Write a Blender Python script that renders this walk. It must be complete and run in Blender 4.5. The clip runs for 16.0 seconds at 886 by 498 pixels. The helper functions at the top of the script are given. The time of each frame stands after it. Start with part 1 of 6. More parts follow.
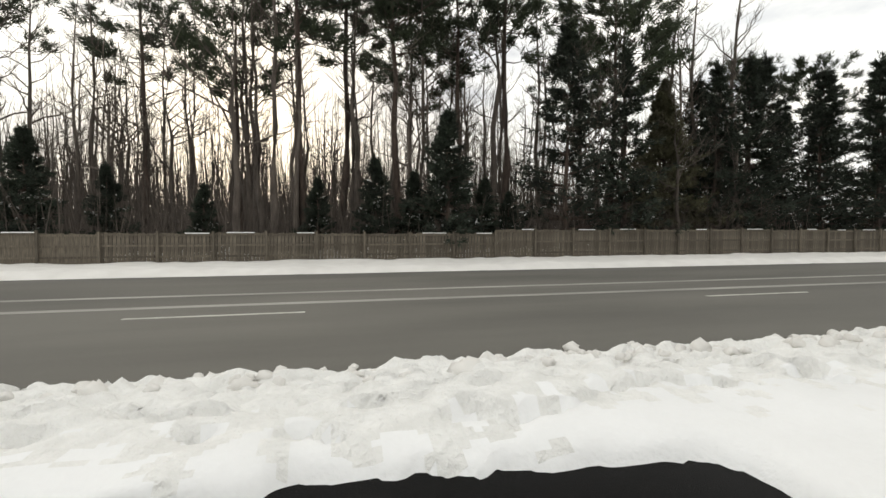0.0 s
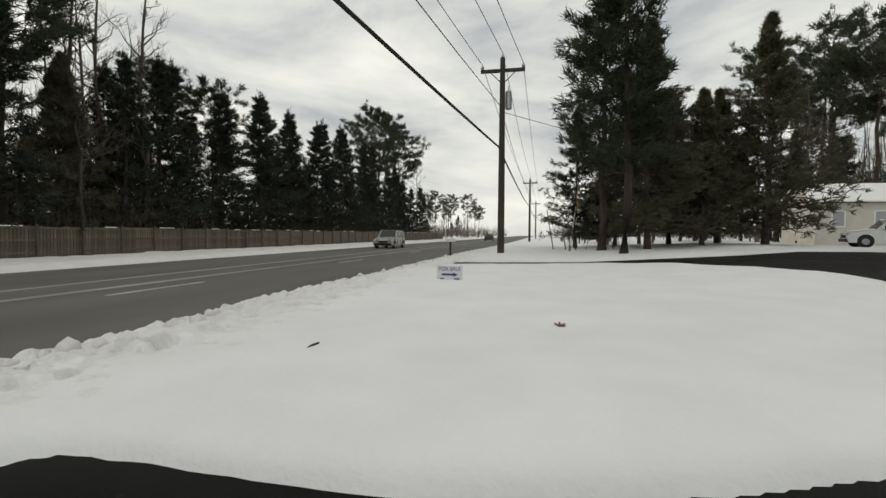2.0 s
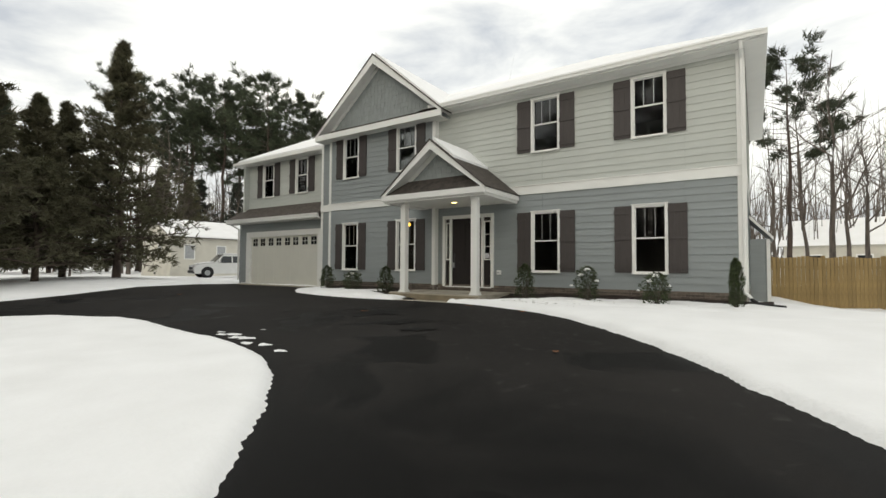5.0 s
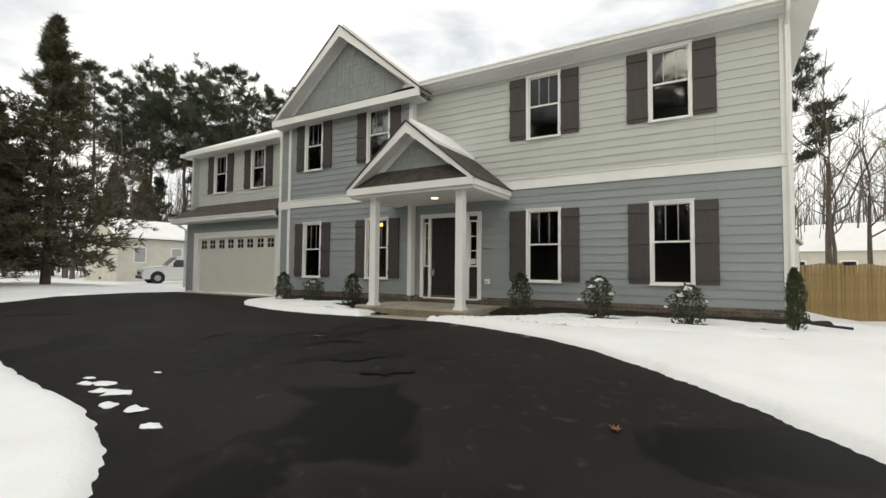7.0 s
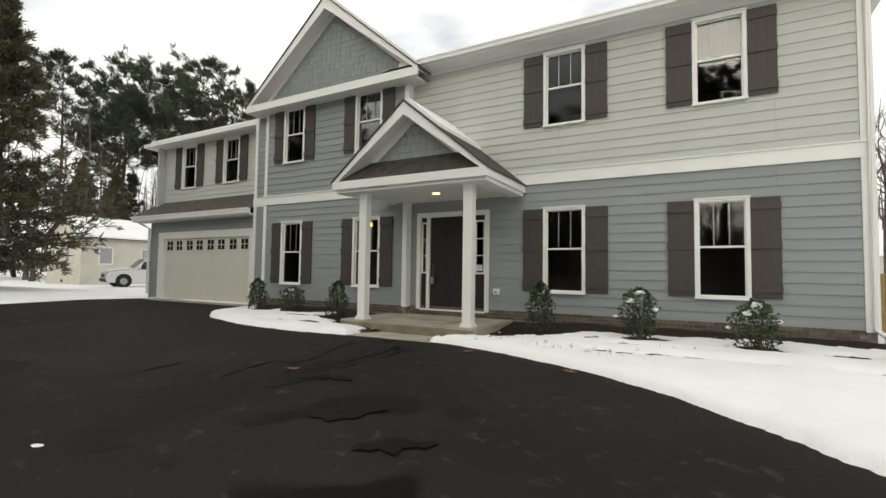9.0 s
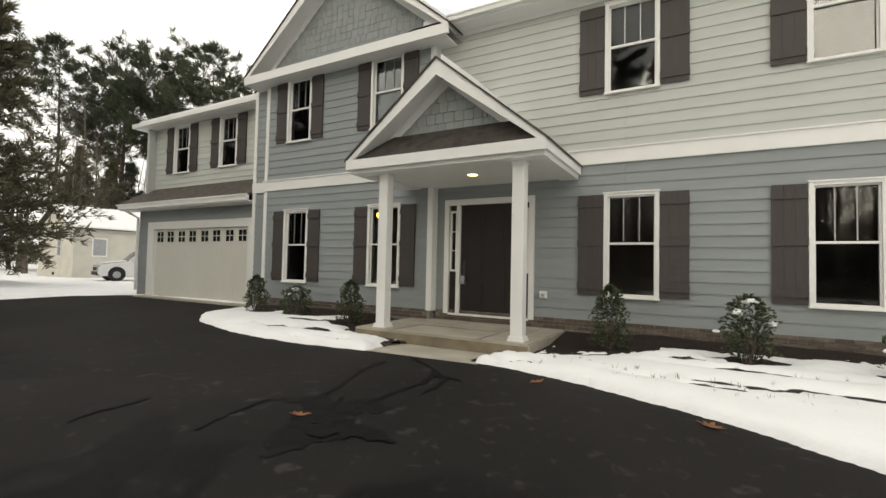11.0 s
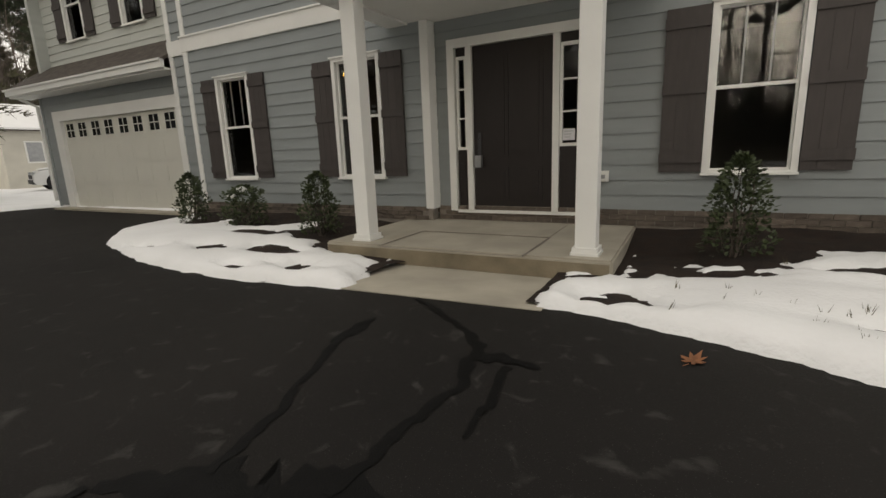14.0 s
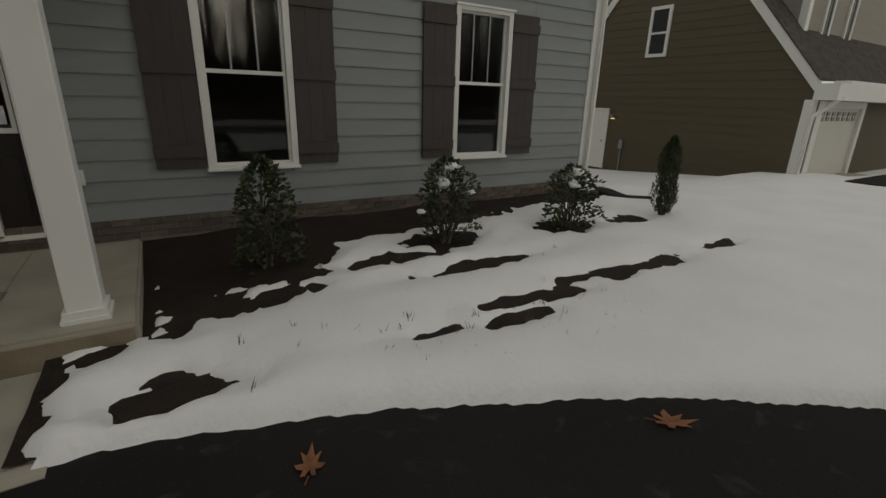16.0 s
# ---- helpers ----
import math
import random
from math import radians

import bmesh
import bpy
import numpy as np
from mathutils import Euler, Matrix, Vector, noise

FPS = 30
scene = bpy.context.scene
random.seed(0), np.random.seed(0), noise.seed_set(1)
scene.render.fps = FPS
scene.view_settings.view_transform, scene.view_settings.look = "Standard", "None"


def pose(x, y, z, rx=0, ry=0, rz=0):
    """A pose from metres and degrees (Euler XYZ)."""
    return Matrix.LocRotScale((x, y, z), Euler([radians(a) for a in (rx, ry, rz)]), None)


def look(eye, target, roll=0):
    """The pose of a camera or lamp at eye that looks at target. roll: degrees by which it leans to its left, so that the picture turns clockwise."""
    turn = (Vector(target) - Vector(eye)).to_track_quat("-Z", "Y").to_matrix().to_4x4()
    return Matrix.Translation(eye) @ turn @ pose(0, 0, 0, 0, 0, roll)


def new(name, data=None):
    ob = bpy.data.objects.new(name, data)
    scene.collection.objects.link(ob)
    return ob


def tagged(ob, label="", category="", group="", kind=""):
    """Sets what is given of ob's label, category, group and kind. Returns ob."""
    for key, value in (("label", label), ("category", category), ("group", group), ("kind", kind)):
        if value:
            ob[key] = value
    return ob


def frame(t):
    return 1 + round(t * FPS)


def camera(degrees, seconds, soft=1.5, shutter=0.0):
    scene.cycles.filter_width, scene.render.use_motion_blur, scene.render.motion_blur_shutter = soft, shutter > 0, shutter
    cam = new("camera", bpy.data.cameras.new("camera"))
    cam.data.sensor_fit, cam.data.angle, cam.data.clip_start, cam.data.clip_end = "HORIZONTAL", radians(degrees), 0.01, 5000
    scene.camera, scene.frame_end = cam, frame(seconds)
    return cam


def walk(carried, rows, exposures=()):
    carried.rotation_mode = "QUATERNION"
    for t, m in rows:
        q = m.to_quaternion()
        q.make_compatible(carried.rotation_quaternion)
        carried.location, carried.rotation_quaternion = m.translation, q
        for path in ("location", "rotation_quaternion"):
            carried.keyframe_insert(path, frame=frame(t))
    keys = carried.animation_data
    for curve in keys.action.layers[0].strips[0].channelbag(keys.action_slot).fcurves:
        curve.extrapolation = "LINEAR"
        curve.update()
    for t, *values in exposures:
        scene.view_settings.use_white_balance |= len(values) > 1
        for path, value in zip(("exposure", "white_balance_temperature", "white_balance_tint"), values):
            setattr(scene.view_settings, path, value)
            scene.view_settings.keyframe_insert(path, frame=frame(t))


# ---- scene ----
cam = camera(87.7, 16.0)
PATH = [
    (0, (6.445, -14.823, 0.719), (5.966, -16.763, 0.645), -0.0),
    (0.5, (6.295, -14.863, 0.635), (5.307, -16.6, 0.564), 0.3),
    (1, (6.281, -14.692, 0.636), (4.869, -16.107, 0.573), 0.1),
    (1.5, (6.322, -14.557, 0.603), (4.551, -15.484, 0.546), -0.3),
    (2, (6.267, -14.396, 0.636), (4.311, -14.808, 0.57), 0.4),
    (2.5, (6.157, -14.242, 0.685), (4.162, -14.115, 0.632), 0.1),
    (3, (5.995, -14.059, 0.688), (4.143, -13.305, 0.654), 0.2),
    (3.5, (6.211, -13.809, 0.768), (4.625, -12.591, 0.754), 0.2),
    (4, (6.01, -13.536, 0.798), (4.669, -12.053, 0.834), 0.4),
    (4.5, (5.708, -13.055, 0.857), (4.51, -11.454, 0.917), 0.2),
    (7, (4.061, -10.694, 1.013), (3.029, -8.983, 1.104), 0.5),
    (7.5, (3.754, -10.303, 1.058), (2.743, -8.58, 1.151), 0.5),
    (8, (3.463, -9.956, 1.098), (2.468, -8.224, 1.192), 0.6),
    (8.5, (3.151, -9.687, 1.118), (2.172, -7.946, 1.215), 0.6),
    (9, (2.853, -9.432, 1.131), (1.88, -7.688, 1.232), 0.8),
    (11.5, (1.131, -7.832, 1.215), (0.135, -6.098, 1.266), 1.5),
    (12, (0.802, -7.455, 1.223), (-0.268, -5.766, 1.191), 1.2),
    (12.5, (0.459, -7.095, 1.218), (-0.733, -5.498, 1.055), 0.5),
    (13, (0.138, -6.634, 1.154), (-1.182, -5.159, 0.863), -0.6),
    (13.5, (0.0, -6.683, 1.269), (-1.264, -5.186, 0.865), -1.5),
    (14, (-0.126, -5.945, 1.087), (-1.046, -4.218, 0.675), -2.2),
    (14.5, (-0.178, -5.658, 1.072), (-0.465, -3.741, 0.58), -2.8),
    (15, (-0.199, -5.488, 1.217), (0.196, -3.62, 0.62), -1.4),
    (15.5, (-0.232, -5.498, 1.502), (0.672, -3.85, 0.819), -0.0),
    (16, (-0.396, -5.03, 1.451), (0.602, -3.411, 0.833), 1.6),
]
walk(cam, [(t, look(eye, target, roll)) for t, eye, target, roll in PATH], exposures=[(0, 0.6, 6950, 7), (1.0, 0.5, 6950, 7), (1.5, 0.37, 6950, 6), (2.0, -0.06, 6900, 5), (2.5, -0.75, 6850, 4), (3.0, -0.7, 6850, 4), (3.5, -0.2, 6850, 5), (4.0, 0.3, 6900, 6), (4.5, 0.5, 6950, 6), (9, 0.72, 7000, 7), (12.0, 0.85, 7300, 9), (13, 0.6, 7300, 10), (14, 0.4, 7400, 10), (14.5, 0.32, 7300, 8), (15, -0.03, 7300, 8), (15.5, -0.45, 7200, 7), (16, -0.7, 7200, 7)])

# ---- world, sun, exposure ----
SUN_ELEV, SUN_ROT = radians(14), radians(172)
world = bpy.data.worlds.new("overcast_sky")
scene.world = world
world.use_nodes = True
wn, wl = world.node_tree.nodes, world.node_tree.links
wn.clear()
w_out = wn.new("ShaderNodeOutputWorld")
w_bg = wn.new("ShaderNodeBackground")
w_sky = wn.new("ShaderNodeTexSky")
w_sky.sky_type, w_sky.sun_disc = "NISHITA", False
w_sky.sun_elevation, w_sky.sun_rotation = SUN_ELEV, SUN_ROT
w_sky.dust_density = 3.0
w_dim = wn.new("ShaderNodeVectorMath")
w_dim.operation = "SCALE"
w_dim.inputs["Scale"].default_value = 0.10
w_co = wn.new("ShaderNodeTexCoord")
w_map = wn.new("ShaderNodeMapping")
w_map.inputs["Scale"].default_value = (1.0, 1.0, 3.2)
w_n1 = wn.new("ShaderNodeTexNoise")
w_n1.inputs["Scale"].default_value, w_n1.inputs["Detail"].default_value = 2.6, 9.0
w_n1.inputs["Roughness"].default_value, w_n1.inputs["Distortion"].default_value = 0.55, 0.35
w_ramp = wn.new("ShaderNodeValToRGB")
w_ramp.color_ramp.elements[0].position, w_ramp.color_ramp.elements[0].color = 0.30, (0.43, 0.46, 0.53, 1)
w_ramp.color_ramp.elements[1].position, w_ramp.color_ramp.elements[1].color = 0.68, (1.05, 1.04, 1.02, 1)
w_mid = w_ramp.color_ramp.elements.new(0.50)
w_mid.color = (0.80, 0.81, 0.83, 1)
w_mix = wn.new("ShaderNodeMix")
w_mix.data_type = "RGBA"
w_mix.inputs["Factor"].default_value = 0.90
wl.new(w_sky.outputs["Color"], w_dim.inputs[0])
wl.new(w_co.outputs["Generated"], w_map.inputs["Vector"])
wl.new(w_map.outputs["Vector"], w_n1.inputs["Vector"])
wl.new(w_n1.outputs["Fac"], w_ramp.inputs["Fac"])
wl.new(w_dim.outputs["Vector"], w_mix.inputs["A"])
wl.new(w_ramp.outputs["Color"], w_mix.inputs["B"])
wl.new(w_mix.outputs["Result"], w_bg.inputs["Color"])
w_bg.inputs["Strength"].default_value = 1.0
wl.new(w_bg.outputs["Background"], w_out.inputs["Surface"])

sun_data = bpy.data.lights.new("sun", "SUN")
sun_data.energy, sun_data.angle, sun_data.color = 0.7, radians(25), (1.0, 0.94, 0.86)
sun = new("sun", sun_data)
sun.matrix_world = look((0, -60, 20), (-6, 0, 3))

# ---- materials ----
def mat(name, col, rough=0.7, var=0.15, scale=6.0, fine=60.0, bump=0.15, metal=0.0, rand=0.0, spec=0.4, stretch=(1, 1, 1), dark=None, depth=0.01):
    """A surface with broad stains, fine grain, slight relief, and a change of tone from piece to piece."""
    m = bpy.data.materials.new(name)
    m.use_nodes = True
    n, l = m.node_tree.nodes, m.node_tree.links
    b = n["Principled BSDF"]
    co, mp = n.new("ShaderNodeTexCoord"), n.new("ShaderNodeMapping")
    mp.inputs["Scale"].default_value = stretch
    l.new(co.outputs["Object"], mp.inputs["Vector"])
    big, small = n.new("ShaderNodeTexNoise"), n.new("ShaderNodeTexNoise")
    big.inputs["Scale"].default_value, big.inputs["Detail"].default_value = scale, 5
    small.inputs["Scale"].default_value, small.inputs["Detail"].default_value = fine, 3
    l.new(mp.outputs["Vector"], big.inputs["Vector"])
    l.new(mp.outputs["Vector"], small.inputs["Vector"])
    mix = n.new("ShaderNodeMix")
    mix.data_type = "RGBA"
    lo = dark or [c * (1 - 2 * var) for c in col]
    hi = [min(0.95, c * (1 + var)) for c in col]
    mix.inputs["A"].default_value, mix.inputs["B"].default_value = (*lo, 1), (*hi, 1)
    add = n.new("ShaderNodeMath")
    add.operation = "MULTIPLY_ADD"
    add.inputs[1].default_value = 0.35
    l.new(small.outputs["Fac"], add.inputs[0])
    sub = n.new("ShaderNodeMapRange")
    sub.inputs["From Min"].default_value, sub.inputs["From Max"].default_value = 0.3, 0.7
    sub.inputs["To Min"].default_value, sub.inputs["To Max"].default_value = 0.0, 0.65
    l.new(big.outputs["Fac"], sub.inputs["Value"])
    l.new(sub.outputs["Result"], add.inputs[2])
    l.new(add.outputs["Value"], mix.inputs["Factor"])
    colour = mix.outputs["Result"]
    if rand:
        info, hsv, rng = n.new("ShaderNodeObjectInfo"), n.new("ShaderNodeHueSaturation"), n.new("ShaderNodeMapRange")
        rng.inputs["To Min"].default_value, rng.inputs["To Max"].default_value = 1 - rand, 1 + rand
        l.new(info.outputs["Random"], rng.inputs["Value"])
        l.new(rng.outputs["Result"], hsv.inputs["Value"])
        l.new(colour, hsv.inputs["Color"])
        colour = hsv.outputs["Color"]
    l.new(colour, b.inputs["Base Color"])
    rr = n.new("ShaderNodeMapRange")
    rr.inputs["To Min"].default_value, rr.inputs["To Max"].default_value = max(0.02, rough - 0.12), min(1, rough + 0.12)
    l.new(big.outputs["Fac"], rr.inputs["Value"])
    l.new(rr.outputs["Result"], b.inputs["Roughness"])
    b.inputs["Metallic"].default_value, b.inputs["Specular IOR Level"].default_value = metal, spec
    if bump:
        bp = n.new("ShaderNodeBump")
        bp.inputs["Strength"].default_value, bp.inputs["Distance"].default_value = bump, depth
        l.new(small.outputs["Fac"], bp.inputs["Height"])
        l.new(bp.outputs["Normal"], b.inputs["Normal"])
    return m


def glow(name, col, strength):
    m = bpy.data.materials.new(name)
    m.use_nodes = True
    b = m.node_tree.nodes["Principled BSDF"]
    b.inputs["Base Color"].default_value = (*col, 1)
    b.inputs["Emission Color"].default_value, b.inputs["Emission Strength"].default_value = (*col, 1), strength
    return m


def glass_mat(name, tint=(0.75, 0.78, 0.78), gain=1.0):
    m = bpy.data.materials.new(name)
    m.use_nodes = True
    n, l = m.node_tree.nodes, m.node_tree.links
    n.clear()
    o, mx = n.new("ShaderNodeOutputMaterial"), n.new("ShaderNodeMixShader")
    tr, gl, fr = n.new("ShaderNodeBsdfTransparent"), n.new("ShaderNodeBsdfGlossy"), n.new("ShaderNodeFresnel")
    tr.inputs["Color"].default_value = (*tint, 1)
    gl.inputs["Roughness"].default_value = 0.02
    fr.inputs["IOR"].default_value = 1.46
    ns, bp = n.new("ShaderNodeTexNoise"), n.new("ShaderNodeBump")
    ns.inputs["Scale"].default_value = 1.3
    bp.inputs["Strength"].default_value, bp.inputs["Distance"].default_value = 0.02, 0.02
    l.new(ns.outputs["Fac"], bp.inputs["Height"])
    l.new(bp.outputs["Normal"], gl.inputs["Normal"])
    l.new(fr.outputs["Fac"], mx.inputs["Fac"])
    l.new(tr.outputs["BSDF"], mx.inputs[1])
    l.new(gl.outputs["BSDF"], mx.inputs[2])
    l.new(mx.outputs["Shader"], o.inputs["Surface"])
    return m


M = {
    "light_siding": mat("light_siding", (0.50, 0.52, 0.485), 0.6, 0.05, 1.2, 40, 0.12, rand=0.025, stretch=(1, 1, 6)),
    "blue_siding": mat("blue_siding", (0.268, 0.292, 0.294), 0.6, 0.06, 1.2, 40, 0.12, rand=0.03, stretch=(1, 1, 6)),
    "grey_shake": mat("grey_shake", (0.275, 0.298, 0.295), 0.65, 0.08, 3, 50, 0.2, rand=0.06, stretch=(4, 1, 1)),
    "white_trim": mat("white_trim", (0.80, 0.80, 0.77), 0.45, 0.03, 2, 80, 0.04),
    "wall_core": mat("wall_core", (0.20, 0.20, 0.20), 0.9, 0.1),
    "shutter": mat("shutter_paint", (0.062, 0.053, 0.050), 0.6, 0.12, 4, 80, 0.15, rand=0.05, stretch=(6, 1, 1)),
    "door": mat("door_paint", (0.019, 0.0145, 0.0135), 0.4, 0.12, 5, 60, 0.06, stretch=(6, 1, 0.6)),
    "garage": mat("garage_door_paint", (0.66, 0.655, 0.59), 0.5, 0.03, 1.5, 60, 0.05),
    "shingle": mat("roof_shingle", (0.085, 0.072, 0.062), 0.95, 0.35, 7, 120, 0.6, rand=0.25),
    "brick": mat("brick", (0.150, 0.122, 0.100), 0.85, 0.25, 14, 90, 0.5, rand=0.30),
    "mortar": mat("mortar", (0.26, 0.23, 0.20), 0.95, 0.2, 10, 120, 0.5),
    "concrete": mat("concrete", (0.42, 0.385, 0.315), 0.85, 0.14, 2.2, 130, 0.35),
    "dark_concrete": mat("dark_concrete", (0.27, 0.225, 0.155), 0.8, 0.25, 3, 90, 0.35),
    "asphalt_wet": None,
    "road": mat("road_asphalt", (0.140, 0.134, 0.118), 0.85, 0.22, 0.5, 90, 0.35, stretch=(0.25, 1, 1)),
    "line_paint": mat("line_paint", (0.55, 0.54, 0.49), 0.8, 0.25, 2, 60, 0.2),
    "slush": mat("dried_salt", (0.36, 0.35, 0.32), 0.9, 0.25, 1.2, 50, 0.2, stretch=(0.3, 2, 1)),
    "damp": mat("damp_asphalt", (0.0032, 0.0031, 0.0030), 0.68, 0.1, 6, 150, 0.4, spec=0.14, depth=0.004),
    "mulch": mat("mulch", (0.030, 0.018, 0.012), 0.95, 0.4, 6, 70, 1.0, depth=0.03),
    "snow": None,
    "interior": mat("interior_wall", (0.34, 0.31, 0.28), 0.9, 0.04),
    "interior_floor": mat("interior_floor", (0.13, 0.08, 0.05), 0.5, 0.2, 4, 50, 0.1),
    "bark": mat("bark", (0.115, 0.095, 0.080), 0.95, 0.35, 5, 40, 0.8, rand=0.2, stretch=(1, 1, 0.25), depth=0.03),
    "pine_bark": mat("pine_bark", (0.085, 0.062, 0.050), 0.95, 0.35, 5, 30, 0.9, rand=0.2, stretch=(1, 1, 0.3), depth=0.04),
    "needle": mat("pine_needles", (0.052, 0.066, 0.036), 0.8, 0.35, 1.2, 20, 0, rand=0.25),
    "dark_needle": mat("spruce_needles", (0.030, 0.040, 0.027), 0.8, 0.35, 1.2, 20, 0, rand=0.25),
    "cedar_needle": mat("cedar_needles", (0.078, 0.080, 0.044), 0.8, 0.4, 1.0, 20, 0, rand=0.2, dark=(0.055, 0.044, 0.025)),
    "holly": mat("holly_leaves", (0.056, 0.076, 0.030), 0.5, 0.4, 9, 60, 0, rand=0.1),
    "old_fence": mat("weathered_fence", (0.150, 0.128, 0.100), 0.9, 0.3, 3, 50, 0.5, rand=0.25, stretch=(6, 6, 0.8)),
    "new_fence": mat("new_fence_wood", (0.31, 0.215, 0.09), 0.8, 0.16, 4, 60, 0.35, rand=0.12, stretch=(6, 6, 0.8)),
    "pole_wood": mat("pole_wood", (0.07, 0.058, 0.05), 0.9, 0.3, 4, 40, 0.5, stretch=(4, 4, 0.4)),
    "metal": mat("galvanised_metal", (0.40, 0.41, 0.42), 0.4, 0.1, 6, 60, 0.1, metal=0.8),
    "black": mat("black_rubber", (0.015, 0.015, 0.016), 0.7, 0.2, 8, 80, 0.2),
    "car_white": mat("white_car_paint", (0.72, 0.72, 0.71), 0.25, 0.03, 2, 40, 0.0),
    "car_silver": mat("silver_car_paint", (0.36, 0.36, 0.34), 0.28, 0.05, 2, 40, 0.0, metal=0.4),
    "car_dark": mat("dark_car_paint", (0.06, 0.06, 0.065), 0.3, 0.05, 2, 40, 0.0),
    "taupe": mat("brown_siding", (0.105, 0.087, 0.054), 0.7, 0.06, 1.2, 40, 0.1, rand=0.03, stretch=(1, 1, 6)),
    "beige": mat("beige_siding", (0.30, 0.285, 0.245), 0.7, 0.06, 1.2, 40, 0.1, rand=0.03, stretch=(1, 1, 6)),
    "cream": mat("cream_siding", (0.60, 0.575, 0.505), 0.75, 0.08, 1.2, 40, 0.1),
    "dead_leaf": mat("oak_leaf", (0.24, 0.10, 0.045), 0.7, 0.3, 20, 120, 0.3, rand=0.2),
    "grass": mat("dry_grass", (0.14, 0.12, 0.06), 0.9, 0.3, 20, 80, 0, rand=0.2),
    "sign_white": mat("sign_board", (0.70, 0.70, 0.72), 0.5, 0.03, 5, 50, 0.02),
    "sign_blue": mat("sign_blue", (0.035, 0.045, 0.20), 0.5, 0.05, 5, 50, 0.02),
    "red": mat("red_plastic", (0.35, 0.03, 0.04), 0.5, 0.1),
    "yellow": mat("yellow_cloth", (0.55, 0.38, 0.05), 0.8, 0.1),
    "glass": glass_mat("window_glass"),
    "car_glass": mat("car_glass", (0.02, 0.022, 0.025), 0.08, 0.05, 2, 20, 0, spec=0.6),
    "bulb": glow("warm_bulb", (1.0, 0.50, 0.06), 7.0),
    "downlight": glow("downlight_lens", (1.0, 0.72, 0.28), 3.0),
    "lamp_warm": glow("headlamp", (1.0, 0.85, 0.6), 1.2),
}


def asphalt():
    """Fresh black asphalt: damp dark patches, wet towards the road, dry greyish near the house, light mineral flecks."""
    m = bpy.data.materials.new("driveway_asphalt")
    m.use_nodes = True
    n, l = m.node_tree.nodes, m.node_tree.links
    b = n["Principled BSDF"]
    co = n.new("ShaderNodeTexCoord")
    def noise_tex(scale, detail, dist=0.0):
        t = n.new("ShaderNodeTexNoise")
        t.inputs["Scale"].default_value, t.inputs["Detail"].default_value, t.inputs["Distortion"].default_value = scale, detail, dist
        l.new(co.outputs["Object"], t.inputs["Vector"])
        return t
    def ramp(src, a, z):
        r = n.new("ShaderNodeMapRange")
        r.inputs["From Min"].default_value, r.inputs["From Max"].default_value = a, z
        l.new(src, r.inputs["Value"])
        return r.outputs["Result"]
    def mixed(fac, a, z):
        x = n.new("ShaderNodeMix")
        x.data_type = "RGBA"
        l.new(fac, x.inputs["Factor"])
        for s, v in (("A", a), ("B", z)):
            if isinstance(v, tuple):
                x.inputs[s].default_value = (*v, 1)
            else:
                l.new(v, x.inputs[s])
        return x.outputs["Result"]
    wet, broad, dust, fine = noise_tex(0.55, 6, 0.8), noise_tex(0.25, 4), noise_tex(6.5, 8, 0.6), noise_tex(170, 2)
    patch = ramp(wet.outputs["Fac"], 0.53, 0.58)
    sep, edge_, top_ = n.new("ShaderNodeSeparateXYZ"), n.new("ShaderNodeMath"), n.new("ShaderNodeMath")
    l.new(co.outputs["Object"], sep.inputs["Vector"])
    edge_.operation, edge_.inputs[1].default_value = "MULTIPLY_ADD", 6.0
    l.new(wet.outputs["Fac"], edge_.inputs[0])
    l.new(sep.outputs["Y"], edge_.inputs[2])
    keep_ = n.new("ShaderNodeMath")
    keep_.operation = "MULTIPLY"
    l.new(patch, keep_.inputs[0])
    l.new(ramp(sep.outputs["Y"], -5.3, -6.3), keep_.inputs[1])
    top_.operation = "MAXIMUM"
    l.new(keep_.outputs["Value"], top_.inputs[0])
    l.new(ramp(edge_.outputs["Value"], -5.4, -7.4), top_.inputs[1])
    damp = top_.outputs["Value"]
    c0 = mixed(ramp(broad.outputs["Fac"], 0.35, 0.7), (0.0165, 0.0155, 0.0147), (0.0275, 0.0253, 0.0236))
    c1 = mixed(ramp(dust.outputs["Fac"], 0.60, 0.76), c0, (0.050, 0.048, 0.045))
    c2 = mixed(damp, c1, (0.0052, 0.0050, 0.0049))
    spots = noise_tex(13, 3, 0.2)
    c2 = mixed(ramp(spots.outputs["Fac"], 0.70, 0.90), c2, (0.030, 0.029, 0.027))
    grit = mixed(ramp(fine.outputs["Fac"], 0.66, 0.74), c2, (0.060, 0.058, 0.054))
    l.new(grit, b.inputs["Base Color"])
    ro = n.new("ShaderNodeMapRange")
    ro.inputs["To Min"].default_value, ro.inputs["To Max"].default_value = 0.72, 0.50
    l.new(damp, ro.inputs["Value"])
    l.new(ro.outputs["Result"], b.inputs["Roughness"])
    b.inputs["Specular IOR Level"].default_value = 0.05
    bp = n.new("ShaderNodeBump")
    bp.inputs["Strength"].default_value, bp.inputs["Distance"].default_value = 0.5, 0.004
    l.new(fine.outputs["Fac"], bp.inputs["Height"])
    l.new(bp.outputs["Normal"], b.inputs["Normal"])
    return m


def snow_mat(name, col, dirt):
    m = mat(name, col, 0.75, 0.03, 1.3, 28, 0.35, spec=0.3, depth=0.02, dark=dirt)
    b = m.node_tree.nodes["Principled BSDF"]
    b.inputs["Subsurface Weight"].default_value = 0.0
    return m


